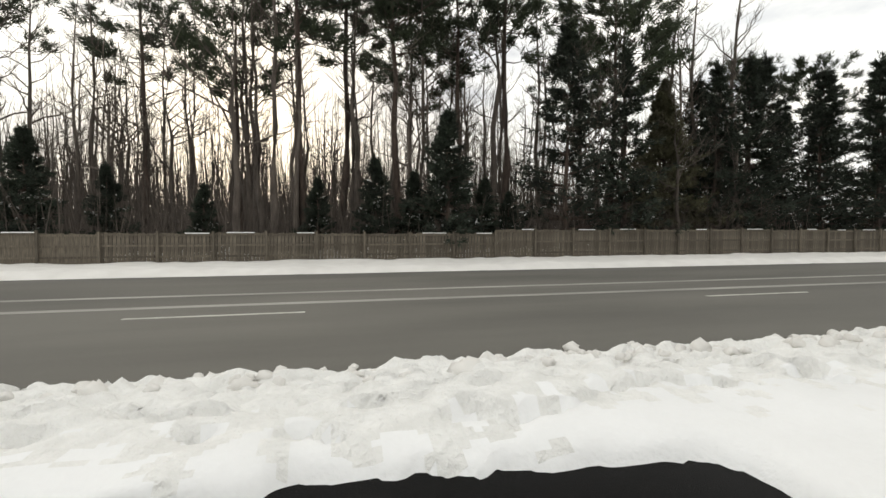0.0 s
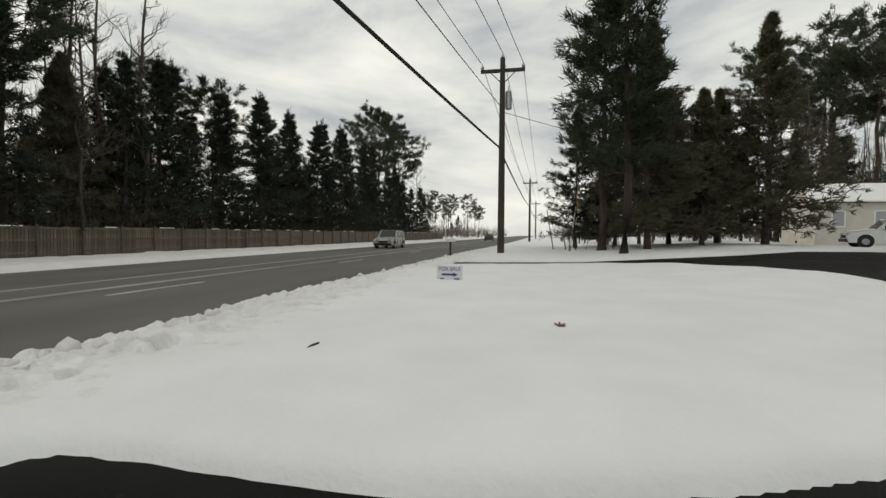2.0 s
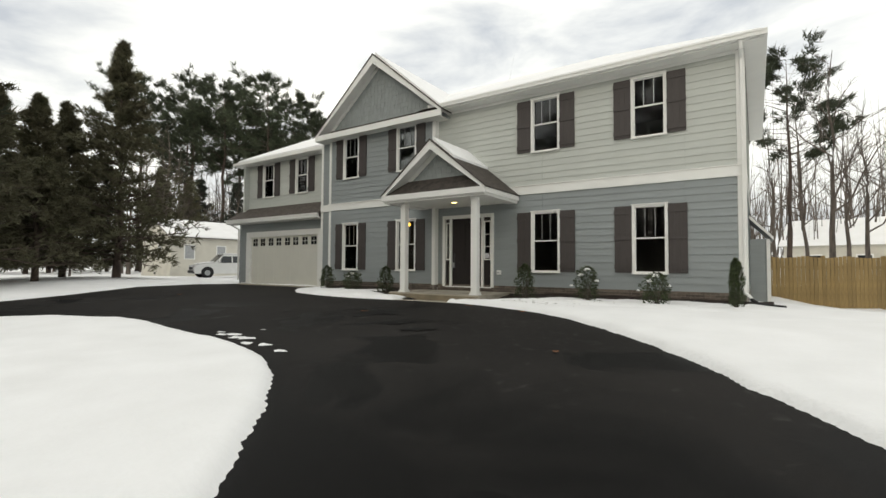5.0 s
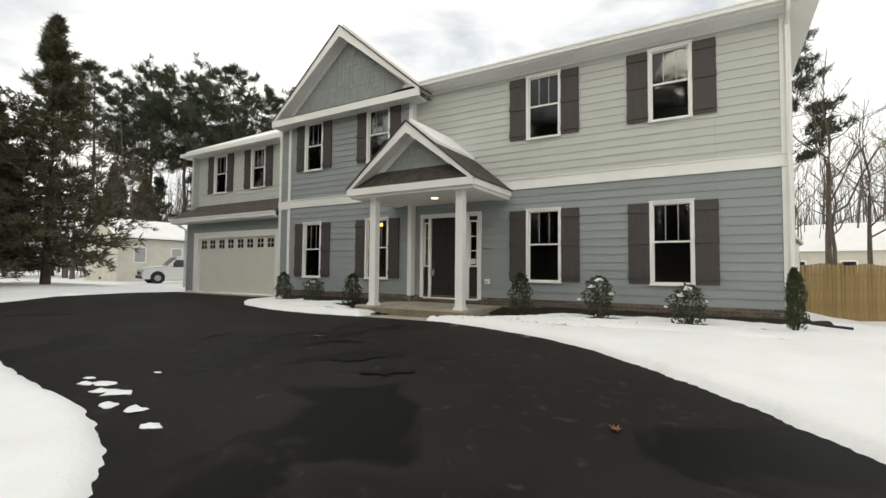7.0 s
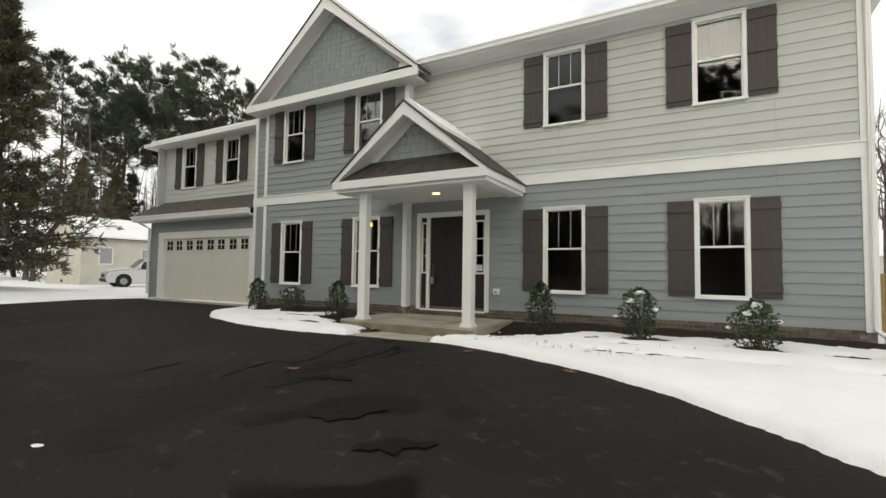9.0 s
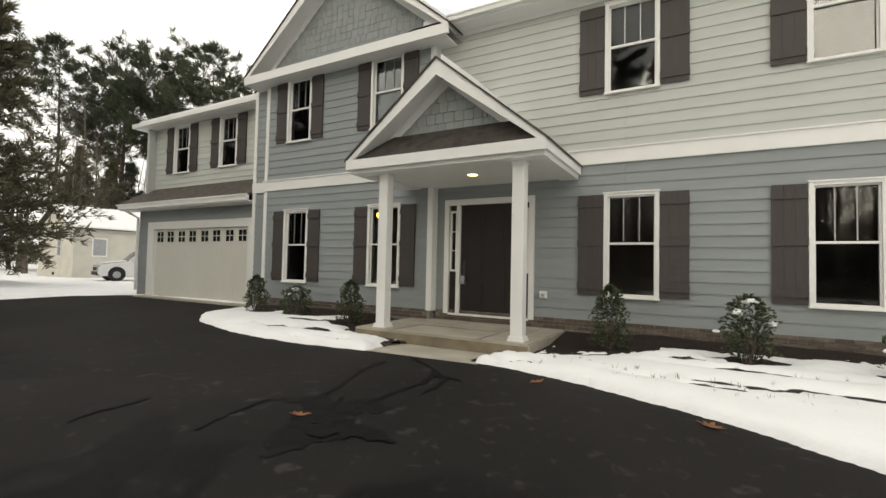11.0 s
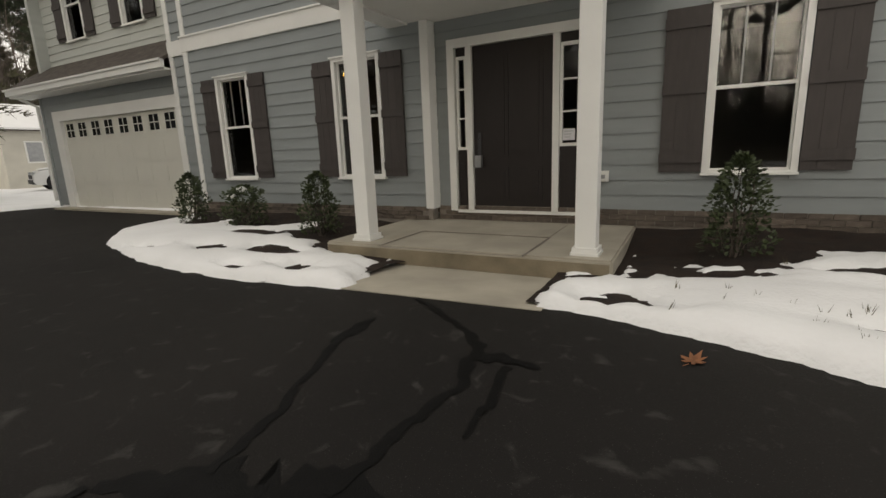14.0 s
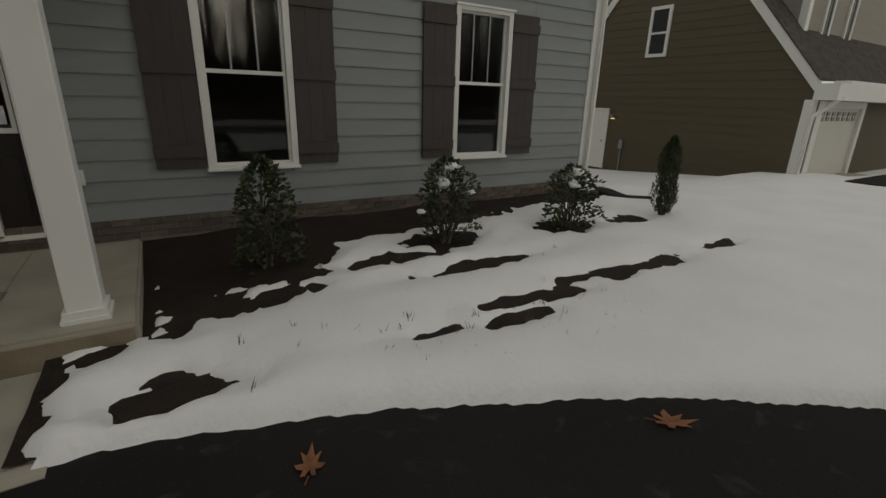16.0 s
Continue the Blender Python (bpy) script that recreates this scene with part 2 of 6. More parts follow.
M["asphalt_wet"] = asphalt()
M["snow"] = snow_mat("snow", (0.87, 0.872, 0.872), (0.80, 0.80, 0.795))
M["bank_snow"] = mat("bank_snow", (0.85, 0.845, 0.825), 0.8, 0.05, 5.5, 22, 0.7, spec=0.25, depth=0.05, dark=(0.73, 0.725, 0.70))
M["old_snow"] = snow_mat("plough_snow", (0.80, 0.785, 0.755), (0.68, 0.66, 0.63))

# ---- building helpers ----
def mesh_ob(name, verts, faces, material, parent=None, label="", smooth=False):
    me = bpy.data.meshes.new(name)
    me.from_pydata([tuple(v) for v in verts], [], [tuple(f) for f in faces])
    me.materials.append(material)
    if smooth:
        me.polygons.foreach_set("use_smooth", [True] * len(me.polygons))
    me.update()
    ob = new(name, me)
    if parent:
        ob.parent = parent
    if label:
        ob["label"] = label
    return ob


def boxes(*bs):
    """Verts and faces of boxes (x0, x1, y0, y1, z0, z1)."""
    v, f = [], []
    for x0, x1, y0, y1, z0, z1 in bs:
        k = len(v)
        v += [(x0, y0, z0), (x1, y0, z0), (x1, y1, z0), (x0, y1, z0), (x0, y0, z1), (x1, y0, z1), (x1, y1, z1), (x0, y1, z1)]
        f += [(k + 3, k + 2, k + 1, k), (k + 4, k + 5, k + 6, k + 7), (k, k + 1, k + 5, k + 4), (k + 1, k + 2, k + 6, k + 5), (k + 2, k + 3, k + 7, k + 6), (k + 3, k, k + 4, k + 7)]
    return v, f


def part(name, geo, material, parent, label=""):
    return mesh_ob(name, geo[0], geo[1], material, parent, label)


def soft_box(name, b, material, parent=None, label="", r=0.008, seg=1):
    """A box with worn, rounded edges."""
    bm = bmesh.new()
    x0, x1, y0, y1, z0, z1 = b
    bmesh.ops.create_cube(bm, size=1, matrix=Matrix.Translation(((x0 + x1) / 2, (y0 + y1) / 2, (z0 + z1) / 2)) @ Matrix.Diagonal((x1 - x0, y1 - y0, z1 - z0, 1)))
    bmesh.ops.bevel(bm, geom=list(bm.edges), offset=r, segments=seg, affect="EDGES")
    me = bpy.data.meshes.new(name)
    bm.to_mesh(me)
    bm.free()
    me.materials.append(material)
    ob = new(name, me)
    if parent:
        ob.parent = parent
    if label:
        ob["label"] = label
    return ob


def prism(poly, y0, y1):
    """A polygon in x, z drawn from y0 to y1."""
    n = len(poly)
    v = [(x, y0, z) for x, z in poly] + [(x, y1, z) for x, z in poly]
    f = [tuple(range(n)), tuple(reversed(range(n, 2 * n)))] + [(i, i + n, (i + 1) % n + n, (i + 1) % n) for i in range(n)]
    return v, f


def joined(*geos):
    v, f = [], []
    for gv, gf in geos:
        k = len(v)
        v += list(gv)
        f += [tuple(i + k for i in q) for q in gf]
    return v, f


def tube(path, radii, sides=6):
    """A tapered tube along points."""
    v, f = [], []
    path = [Vector(p) for p in path]
    for i, p in enumerate(path):
        d = (path[min(i + 1, len(path) - 1)] - path[max(i - 1, 0)]).normalized()
        a = d.orthogonal().normalized() if abs(d.z) > 0.999 else d.cross(Vector((0, 0, 1))).normalized()
        b = d.cross(a)
        for s in range(sides):
            t = 2 * math.pi * s / sides
            v.append(tuple(p + (a * math.cos(t) + b * math.sin(t)) * radii[i]))
    for i in range(len(path) - 1):
        for s in range(sides):
            k, q = i * sides + s, i * sides + (s + 1) % sides
            f.append((k, q, q + sides, k + sides))
    f.append(tuple(range(sides)))
    f.append(tuple(reversed(range((len(path) - 1) * sides, len(path) * sides))))
    return v, f


def thing(name, label, category, at=(0, 0, 0), group="", kind=""):
    e = new(name)
    e.location = at
    e.empty_display_size = 0.2
    return tagged(e, label, category, group, kind)


# ---- the lie of the land ----
def ground_z(x, y):
    if y <= -17.5:
        z = max(-0.8, -0.35 + (y + 17.5) * 0.225)
    elif y >= -4:
        z = 0.0
    else:
        z = max(-0.35, (y + 4) * 0.35 / 9)
    if y > -2.95 and -4.8 < x < 0.6:
        z -= 0.075 * min(1.0, (y + 2.95) / 0.9) * min(1.0, (x + 4.8) / 0.8, (0.6 - x) / 0.8)
    if x > 5.6 and y > -0.7:
        z -= min(0.5, 0.085 * (y + 0.7)) * min(1.0, (x - 5.6) / 2)
    return z


DRIVE = [(4.82, -16.6), (4.66, -16.5), (4.66, -15.9), (4.68, -15.3), (4.65, -14.8), (4.4, -13.65), (4.2, -13.2), (3.8, -12.25), (3.35, -11.55), (2.75, -10.8), (2.15, -10.22), (1.6, -9.8), (1.25, -9.52), (0.75, -9.27),
         (0.2, -9.07), (-1.1, -8.78), (-3.1, -8.62), (-4.6, -8.6), (-6.2, -9.05), (-8.2, -10.4), (-9.0, -12.7), (-7.9, -15.4), (-7.3, -17.0), (-9.4, -17.2), (-9.9, -15.67), (-11.3, -11.75), (-13.2, -7.0), (-15.3, -4.0),
         (-16.0, -1.2), (-15.4, 0.2), (-8.9, 0.2), (-8.5, -1.0), (-8.1, -1.95), (-7.2, -2.55), (-5.6, -3.05), (-4.2, -3.25), (-3.6, -3.25), (-2.65, -3.08), (-1.0, -2.93), (-0.5, -3.0), (0.0, -3.13), (0.42, -3.27), (1.0, -3.59),
         (1.7, -3.91), (2.64, -4.49), (3.43, -5.22), (3.96, -5.85), (4.6, -6.65), (5.2, -7.5), (5.9, -8.5), (6.9, -9.9), (8.0, -11.8), (8.8, -14.2), (9.2, -16.75), (6.6, -16.7), (5.5, -16.66)]


def outside(px, py, poly):
    """Distance from the outline, positive outside it, for arrays of points."""
    d = np.full(px.shape, 1e9)
    inside = np.zeros(px.shape, bool)
    for (ax, ay), (bx, by) in zip(poly, poly[1:] + poly[:1]):
        ex, ey = bx - ax, by - ay
        t = np.clip(((px - ax) * ex + (py - ay) * ey) / (ex * ex + ey * ey), 0, 1)
        d = np.minimum(d, np.hypot(px - ax - t * ex, py - ay - t * ey))
        cross = ((ay > py) != (by > py)) & (px < (bx - ax) * (py - ay) / (by - ay + 1e-12) + ax)
        inside ^= cross
    return np.where(inside, -d, d)


def fbm(px, py, seed, scales, amps):
    """Smooth value noise on arrays."""
    out = np.zeros(px.shape)
    rng = np.random.RandomState(seed)
    for s, a in zip(scales, amps):
        tab = rng.rand(256, 256) * 2 - 1
        u, w = px * s + 1000.3, py * s + 1000.7
        i, j = np.floor(u).astype(int), np.floor(w).astype(int)
        fu, fw = u - i, w - j
        fu, fw = fu * fu * (3 - 2 * fu), fw * fw * (3 - 2 * fw)
        q = lambda p, r: tab[(i + p) % 256, (j + r) % 256]
        out += a * ((q(0, 0) * (1 - fu) + q(1, 0) * fu) * (1 - fw) + (q(0, 1) * (1 - fu) + q(1, 1) * fu) * fw)
    return out


gz_array = np.vectorize(ground_z)


def sheet(name, xs, ys, height, keep, material, label, category):
    """A gridded sheet over xs, ys: heights from height, only cells whose corners keep."""
    X, Y = np.meshgrid(xs, ys, indexing="ij")
    Z, K = height(X, Y), keep(X, Y)
    nx, ny = X.shape
    idx = np.arange(nx * ny).reshape(nx, ny)
    cell = K[:-1, :-1] | K[1:, :-1] | K[1:, 1:] | K[:-1, 1:]
    q = np.stack([idx[:-1, :-1], idx[1:, :-1], idx[1:, 1:], idx[:-1, 1:]], -1)[cell]
    used = np.unique(q)
    remap = np.full(nx * ny, -1)
    remap[used] = np.arange(len(used))
    v = np.stack([X, Y, Z], -1).reshape(-1, 3)[used]
    me = bpy.data.meshes.new(name)
    me.from_pydata(v.tolist(), [], remap[q].tolist())
    me.materials.append(material)
    me.polygons.foreach_set("use_smooth", [True] * len(me.polygons))
    me.update()
    return tagged(new(name, me), label, category, kind="structure")


def spaced(*runs):
    out = []
    for a, b, s in runs:
        out += list(np.arange(a, b - 1e-6, s))
    return np.array(out + [runs[-1][1]])


# one ground sheet to the horizon
ground = sheet("ground", spaced((-900, -200, 100), (-200, -40, 10), (-40, 30, 1.0), (30, 200, 10), (200, 900, 100)),
               spaced((-900, -200, 100), (-200, -50, 10), (-50, -22, 1.5), (-22, 12, 0.5), (12, 60, 4), (60, 200, 20), (200, 900, 100)),
               lambda X, Y: gz_array(X, Y) - 0.03 - 0.25 * ((Y < -20.0) & (Y > -32.3)) + fbm(X, Y, 3, (0.3, 0.9), (0.02, 0.01)) * (Y > -19) , lambda X, Y: X > -1e9, M["snow"], "snow-covered ground of the plots and verges", "ground")

# road: asphalt slab with paint
road = part("road", boxes((-420, 320, -32.2, -19.6, -1.0, -0.80)), M["road"], None)
tagged(road, "worn grey two-lane asphalt road with salt stains", "road", kind="structure")
for k, x in enumerate(np.arange(-120, 80, 12.19)):
    dash = part("lane_dash", boxes((x + 5.0, x + 8.05, -23.95, -23.83, -0.80, -0.796)), M["line_paint"], road)
edge = part("edge_line", boxes((-420, 320, -26.98, -26.72, -0.80, -0.7955)), M["slush"], road, "wide pale line along the lane")
part("salt_streak", boxes((-420, 320, -25.25, -24.95, -0.80, -0.7965)), M["slush"], road)

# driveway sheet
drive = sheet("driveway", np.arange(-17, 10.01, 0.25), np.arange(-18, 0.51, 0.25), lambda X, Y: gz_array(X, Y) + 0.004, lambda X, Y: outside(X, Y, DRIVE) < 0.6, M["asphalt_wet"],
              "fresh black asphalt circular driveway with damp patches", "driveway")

# mulch beds along the house front
sheet("mulch_bed", np.arange(-8.6, 5.8, 0.1), np.arange(-3.2, 0.01, 0.1), lambda X, Y: gz_array(X, Y) + 0.015 + 0.05 * np.clip(outside(X, Y, DRIVE), 0, 1) + 0.09 * np.clip((Y + 0.9) / 0.7, 0, 1) + fbm(X, Y, 5, (2, 6), (0.02, 0.012)),
      lambda X, Y: (outside(X, Y, DRIVE) > 0.12) & ~((X > -3.7) & (X < -0.7) & (Y > -1.75)) & ~((X > -2.75) & (X < -1.1)), M["mulch"], "dark brown mulch bed beside the house", "mulch")


BARE = [[(-0.86, -2.08), (-0.72, -2.0), (-0.5, -2.0), (-0.15, -1.85), (-0.1, -1.5), (0.15, -1.4), (0.36, -1.65), (0.6, -1.6), (0.65, -1.15), (0.85, -0.65), (1.4, -0.6), (1.94, -0.3), (4.0, -0.28), (5.2, -0.35), (5.2, 0.2), (-0.62, 0.2), (-0.62, -1.86)],
        [(-5.1, 0.2), (-5.0, -0.7), (-4.2, -1.65), (-3.64, -1.9), (-3.3, -2.1), (-2.95, -2.2), (-2.95, -1.86), (-3.8, -1.86), (-3.8, 0.2)],
        [(-8.3, 0.2), (-8.3, -0.5), (-7.2, -0.75), (-6.4, -0.5), (-5.6, -0.7), (-5.0, -0.5), (-5.0, 0.2)]]


def snow_depth(X, Y):
    """How deep the snow lies; below nought it is bare."""
    d = outside(X, Y, DRIVE)
    rough = fbm(X, Y, 11, (1.1, 3.1, 8.0), (0.10, 0.05, 0.03))
    bank = np.clip((-16.2 - Y) / 0.5, 0, 1)
    rough = rough + bank * fbm(X, Y, 13, (6.0, 11.0), (0.05, 0.035))
    d = d + rough * (0.45 + 0.55 * bank * np.clip(1.5 - abs(d), 0, 1))
    # bare mulch round the porch and along the wall
    ragged = fbm(X, Y, 23, (2.2, 5.5, 11.0), (0.12, 0.12, 0.10))
    for outline in BARE:
        near = (X > outline[0][0] - 3) & (Y > -3.4)
        d = np.where(near, np.minimum(d, outside(X, Y, outline) + ragged + 0.07), d)
    # single bare hollows
    for cx, cy, rx, ry in ((-0.47, -2.66, 0.31, 0.18), (-3.45, -2.76, 0.24, 0.12), (-4.05, -2.98, 0.12, 0.06), (-6.25, -2.62, 0.16, 0.06), (0.30, -1.05, 0.50, 0.36), (2.0, -1.15, 0.34, 0.24), (3.56, -1.32, 0.36, 0.22),
                           (1.15, -1.47, 0.50, 0.08), (1.8, -1.96, 0.30, 0.055), (0.18, -1.76, 0.22, 0.10), (1.0, -2.82, 0.10, 0.035), (1.54, -2.90, 0.15, 0.05), (1.80, -2.68, 0.26, 0.06), (2.14, -2.74, 0.14, 0.055), (2.44, -2.57, 0.13, 0.05), (2.85, -2.62, 0.26, 0.075),
                           (3.50, -2.64, 0.22, 0.08), (4.52, -2.58, 0.18, 0.065), (1.2, -0.42, 1.3, 0.28), (4.55, -1.42, 0.22, 0.10), (-5.2, -2.45, 0.26, 0.10), (-4.35, -2.2, 0.30, 0.20), (-4.45, -1.1, 0.55, 0.45), (-6.15, -0.85, 0.5, 0.28), (-7.4, -0.95, 0.4, 0.25), (-5.5, -1.5, 0.35, 0.09)):
        hole = (np.hypot((X - cx) / rx, (Y - cy) / ry) - 1) * min(rx, ry)
        d = np.minimum(d, hole + 0.075 * fbm(X, Y, 61, (3.0, 7.0, 12.0), (0.4, 0.7, 0.8)) * min(1.0, ry / 0.10) + 0.026)
    # concrete walk and porch stay clear
    walk_clear = np.maximum(np.maximum(-2.98 + 0.255 * (-1.96 - Y) - X, X + 1.0 - 0.05 * (-1.96 - Y)), np.maximum(-3.2 - Y, Y - 0.2)) + 0.12 + fbm(X, Y, 67, (2.5, 6.0, 12.0), (0.05, 0.05, 0.03))
    porch = np.maximum(np.maximum(-3.80 - X, X + 0.62), np.maximum(-1.86 - Y, Y - 0.2))
    d = np.minimum(d, np.minimum(walk_clear, 9) + 0.0)
    d = np.minimum(d, porch + 0.02)
    d = np.minimum(d, (Y + 19.55) + rough * 0.9 + 0.25 * fbm(X, Y, 31, (0.7, 2.0), (0.6, 0.5)))
    return d


rp = random.Random(8)
PRINTS = [(rp.uniform(-7, 11), rp.uniform(-19.2, -17.0), rp.uniform(0.055, 0.10), rp.uniform(-0.6, 0.7), rp.uniform(0.10, 0.17)) for _ in range(330)]
PRINTS += [(rp.uniform(-6, 3), rp.uniform(-16.5, -9.5), rp.uniform(0.07, 0.12), rp.uniform(0, 3), rp.uniform(0.02, 0.04)) for _ in range(24)]


def snow_top(X, Y):
    d = snow_depth(X, Y)
    deep = 0.12 * (1 - np.exp(-np.clip(d, 0, 9) / 0.085))
    soft = fbm(X, Y, 41, (0.35, 1.0, 3.0), (0.035, 0.02, 0.006))
    berm = np.exp(-((Y + 19.1) / 0.35) ** 2) * 0.06 + np.exp(-((Y + 18.0) / 0.8) ** 2) * 0.015
    crumb = fbm(X, Y, 43, (2.2, 4.7, 8.5), (0.20, 0.35, 0.40))
    tread = np.zeros(X.shape)
    for px, py, pr, pt, pd in PRINTS:
        u, w = (X - px) * math.cos(pt) + (Y - py) * math.sin(pt), (Y - py) * math.cos(pt) - (X - px) * math.sin(pt)
        q = np.hypot(u / (pr * 1.5), w / pr)
        tread = np.maximum(tread, pd * (1 - np.clip(q, 0, 1) ** 3) - 0.025 * np.exp(-((q - 1.25) / 0.22) ** 2))
    rough_zone = np.clip((-16.9 - Y) / 0.8, 0, 1) * np.clip((X + 30) / 10, 0, 1)
    z = gz_array(X, Y) + deep + soft * np.clip(d * 2, 0, 1) + berm * np.clip(d / 0.3, 0, 1) * (0.8 + 0.5 * crumb + fbm(X, Y, 51, (4.0, 8.0, 14.0), (0.5, 0.45, 0.25))) + np.clip(d / 0.15, 0, 1) * (rough_zone * (0.05 * crumb + fbm(X, Y, 49, (5.0, 10.0), (0.030, 0.034))) - tread)
    return np.where(d < 0.02, gz_array(X, Y) - 0.012 + 0.9 * np.clip(d - 0.02, -0.12, 0) + (z - gz_array(X, Y)) * np.clip(d / 0.02, 0, 1), z)


snow_cover = sheet("snow_cover", spaced((-30, -17, 0.35), (-17, -9, 0.12), (-9, 1, 0.06), (1, 10, 0.045), (10, 12, 0.08)), spaced((-21, -19.7, 0.06), (-19.7, -16.6, 0.045), (-16.6, -16.4, 0.1), (-16.4, -8.2, 0.1), (-8.2, -5, 0.1), (-5, 0.3, 0.05)),
      snow_top, lambda X, Y: snow_depth(X, Y) > -0.09, M["snow"], "melting snow with rounded edges on lawn and verge", "snow")
snow_cover.data.materials.append(M["bank_snow"])
for face in snow_cover.data.polygons:
    cx, cy, _ = face.center
    face.material_index = int(cy < -17.1 + 0.5 * noise.noise(Vector((cx * 0.9, cy * 0.9, 0))) + 0.9 * noise.noise(Vector((cx * 5.3, cy * 5.3, 4))))
# far verge beyond the road
def verge_top(X, Y):
    e = np.clip((-32.0 - Y) / 0.5, 0, 1)
    return -0.83 + 0.16 * e + fbm(X, Y, 53, (0.5, 1.7, 4), (0.05, 0.04, 0.02)) * e + np.exp(-((Y + 32.9) / 0.5) ** 2) * 0.10
sheet("far_verge_snow", spaced((-160, -40, 2.0), (-40, 40, 0.3), (40, 80, 2)), np.arange(-39.6, -31.7, 0.22), verge_top, lambda X, Y: Y + 31.95 + fbm(X, Y, 59, (0.8, 2.5), (0.15, 0.1)) < 0, M["old_snow"], "ploughed snow along the far road edge", "snow")

# ---- the house ----
COURSE = 0.180
house = thing("house", "two-storey blue-grey and pale grey clapboard house with white trim", "house")


def plank_mesh(length, h):
    """A lap board: thin at the top, proud at the lower edge."""
    key = (round(length, 3), round(h, 3))
    if key not in plank_mesh.made:
        L, t = length, 0.017
        v = [(0, -0.005, h), (L, -0.005, h), (L, -t - 0.006, 0), (0, -t - 0.006, 0), (0, 0.0, 0), (L, 0.0, 0)]
        me = bpy.data.meshes.new("plank")
        me.from_pydata(v, [], [(3, 2, 1, 0), (3, 4, 5, 2), (0, 4, 3), (1, 2, 5)])
        plank_mesh.made[key] = me
    return plank_mesh.made[key]


plank_mesh.made = {}


def clad_wall(parent, name, x0, x1, z0, z1, y, holes, material, thick=0.16, label="", first=None, top_of=None, plain=False):
    """A wall facing -y with openings through it, and lap boards each a piece of its own. top_of(x0, x1): for cut courses."""
    xs = sorted({x0, x1, *[h[0] for h in holes], *[h[1] for h in holes]})
    zs = sorted({z0, z1, *[h[2] for h in holes], *[h[3] for h in holes]})
    nx, nz = len(xs), len(zs)
    solid = {(i, k) for i in range(nx - 1) for k in range(nz - 1) if not any(h[0] <= xs[i] and xs[i + 1] <= h[1] and h[2] <= zs[k] and zs[k + 1] <= h[3] for h in holes)}
    gv = [(xx, yy, zz) for yy in (y, y + thick) for xx in xs for zz in zs]
    at = lambda s, i, k: s * nx * nz + i * nz + k
    gf = []
    for i, k in solid:
        gf += [(at(0, i, k), at(0, i + 1, k), at(0, i + 1, k + 1), at(0, i, k + 1)), (at(1, i, k + 1), at(1, i + 1, k + 1), at(1, i + 1, k), at(1, i, k))]
        for di, dk, p, q in ((-1, 0, (i, k), (i, k + 1)), (1, 0, (i + 1, k + 1), (i + 1, k)), (0, -1, (i + 1, k), (i, k)), (0, 1, (i, k + 1), (i + 1, k + 1))):
            if (i + di, k + dk) not in solid:
                gf.append((at(0, *p), at(0, *q), at(1, *q), at(1, *p)))
    wall = part(name, (gv, gf), M["wall_core"], parent, label)
    z = z0
    while z < z1 - 0.02:
        h = min(COURSE, z1 - z)
        spans = [(x0, x1)]
        for hx0, hx1, hz0, hz1 in holes:
            if hz0 < z + h - 0.01 and hz1 > z + 0.01:
                nxt = []
                for a, b in spans:
                    if hx1 <= a or hx0 >= b:
                        nxt.append((a, b))
                    else:
                        nxt += [(a, hx0)] if hx0 > a + 0.02 else []
                        nxt += [(hx1, b)] if hx1 < b - 0.02 else []
                spans = nxt
        runs = [(a, b, z, h) for a, b in spans]
        for hx0, hx1, hz0, hz1 in holes:
            if z + 0.01 < hz0 < z + h - 0.01:
                runs.append((max(hx0, x0), min(hx1, x1), z, hz0 - z - 0.012))
            if z + 0.01 < hz1 < z + h - 0.01:
                runs.append((max(hx0, x0), min(hx1, x1), hz1 + 0.012, z + h - hz1 - 0.012))
        for a, b, zb, hb in runs:
            while b - a > 0.03 and hb > 0.015:
                L = min(b - a, 3.66)
                me = plank_mesh(L - 0.003, hb + 0.012)
                if not me.materials:
                    me.materials.append(material)
                elif me.materials[0] != material:
                    me = me.copy()
                    me.materials[0] = material
                    plank_mesh.made[(round(L - 0.003, 3), round(hb + 0.012, 3))] = me
                p = new("plank", me)
                p.parent = wall
                p.location = (a, y, zb - 0.012)
                a += L
        z += h
    return wall


def ring(x0, x1, z0, z1, side, top, foot, y0, y1):
    """A flat frame round an opening, in one piece."""
    o, i = [(x0, z0), (x1, z0), (x1, z1), (x0, z1)], [(x0 + side, z0 + foot), (x1 - side, z0 + foot), (x1 - side, z1 - top), (x0 + side, z1 - top)]
    v = [(x, y, z) for y in (y0, y1) for x, z in o + i]
    f = []
    for k in range(4):
        n = (k + 1) % 4
        f += [(k, n, n + 4, k + 4), (k + 8, k + 12, n + 12, n + 8), (k, k + 8, n + 8, n), (k + 4, n + 4, n + 12, k + 12)]
    return v, f


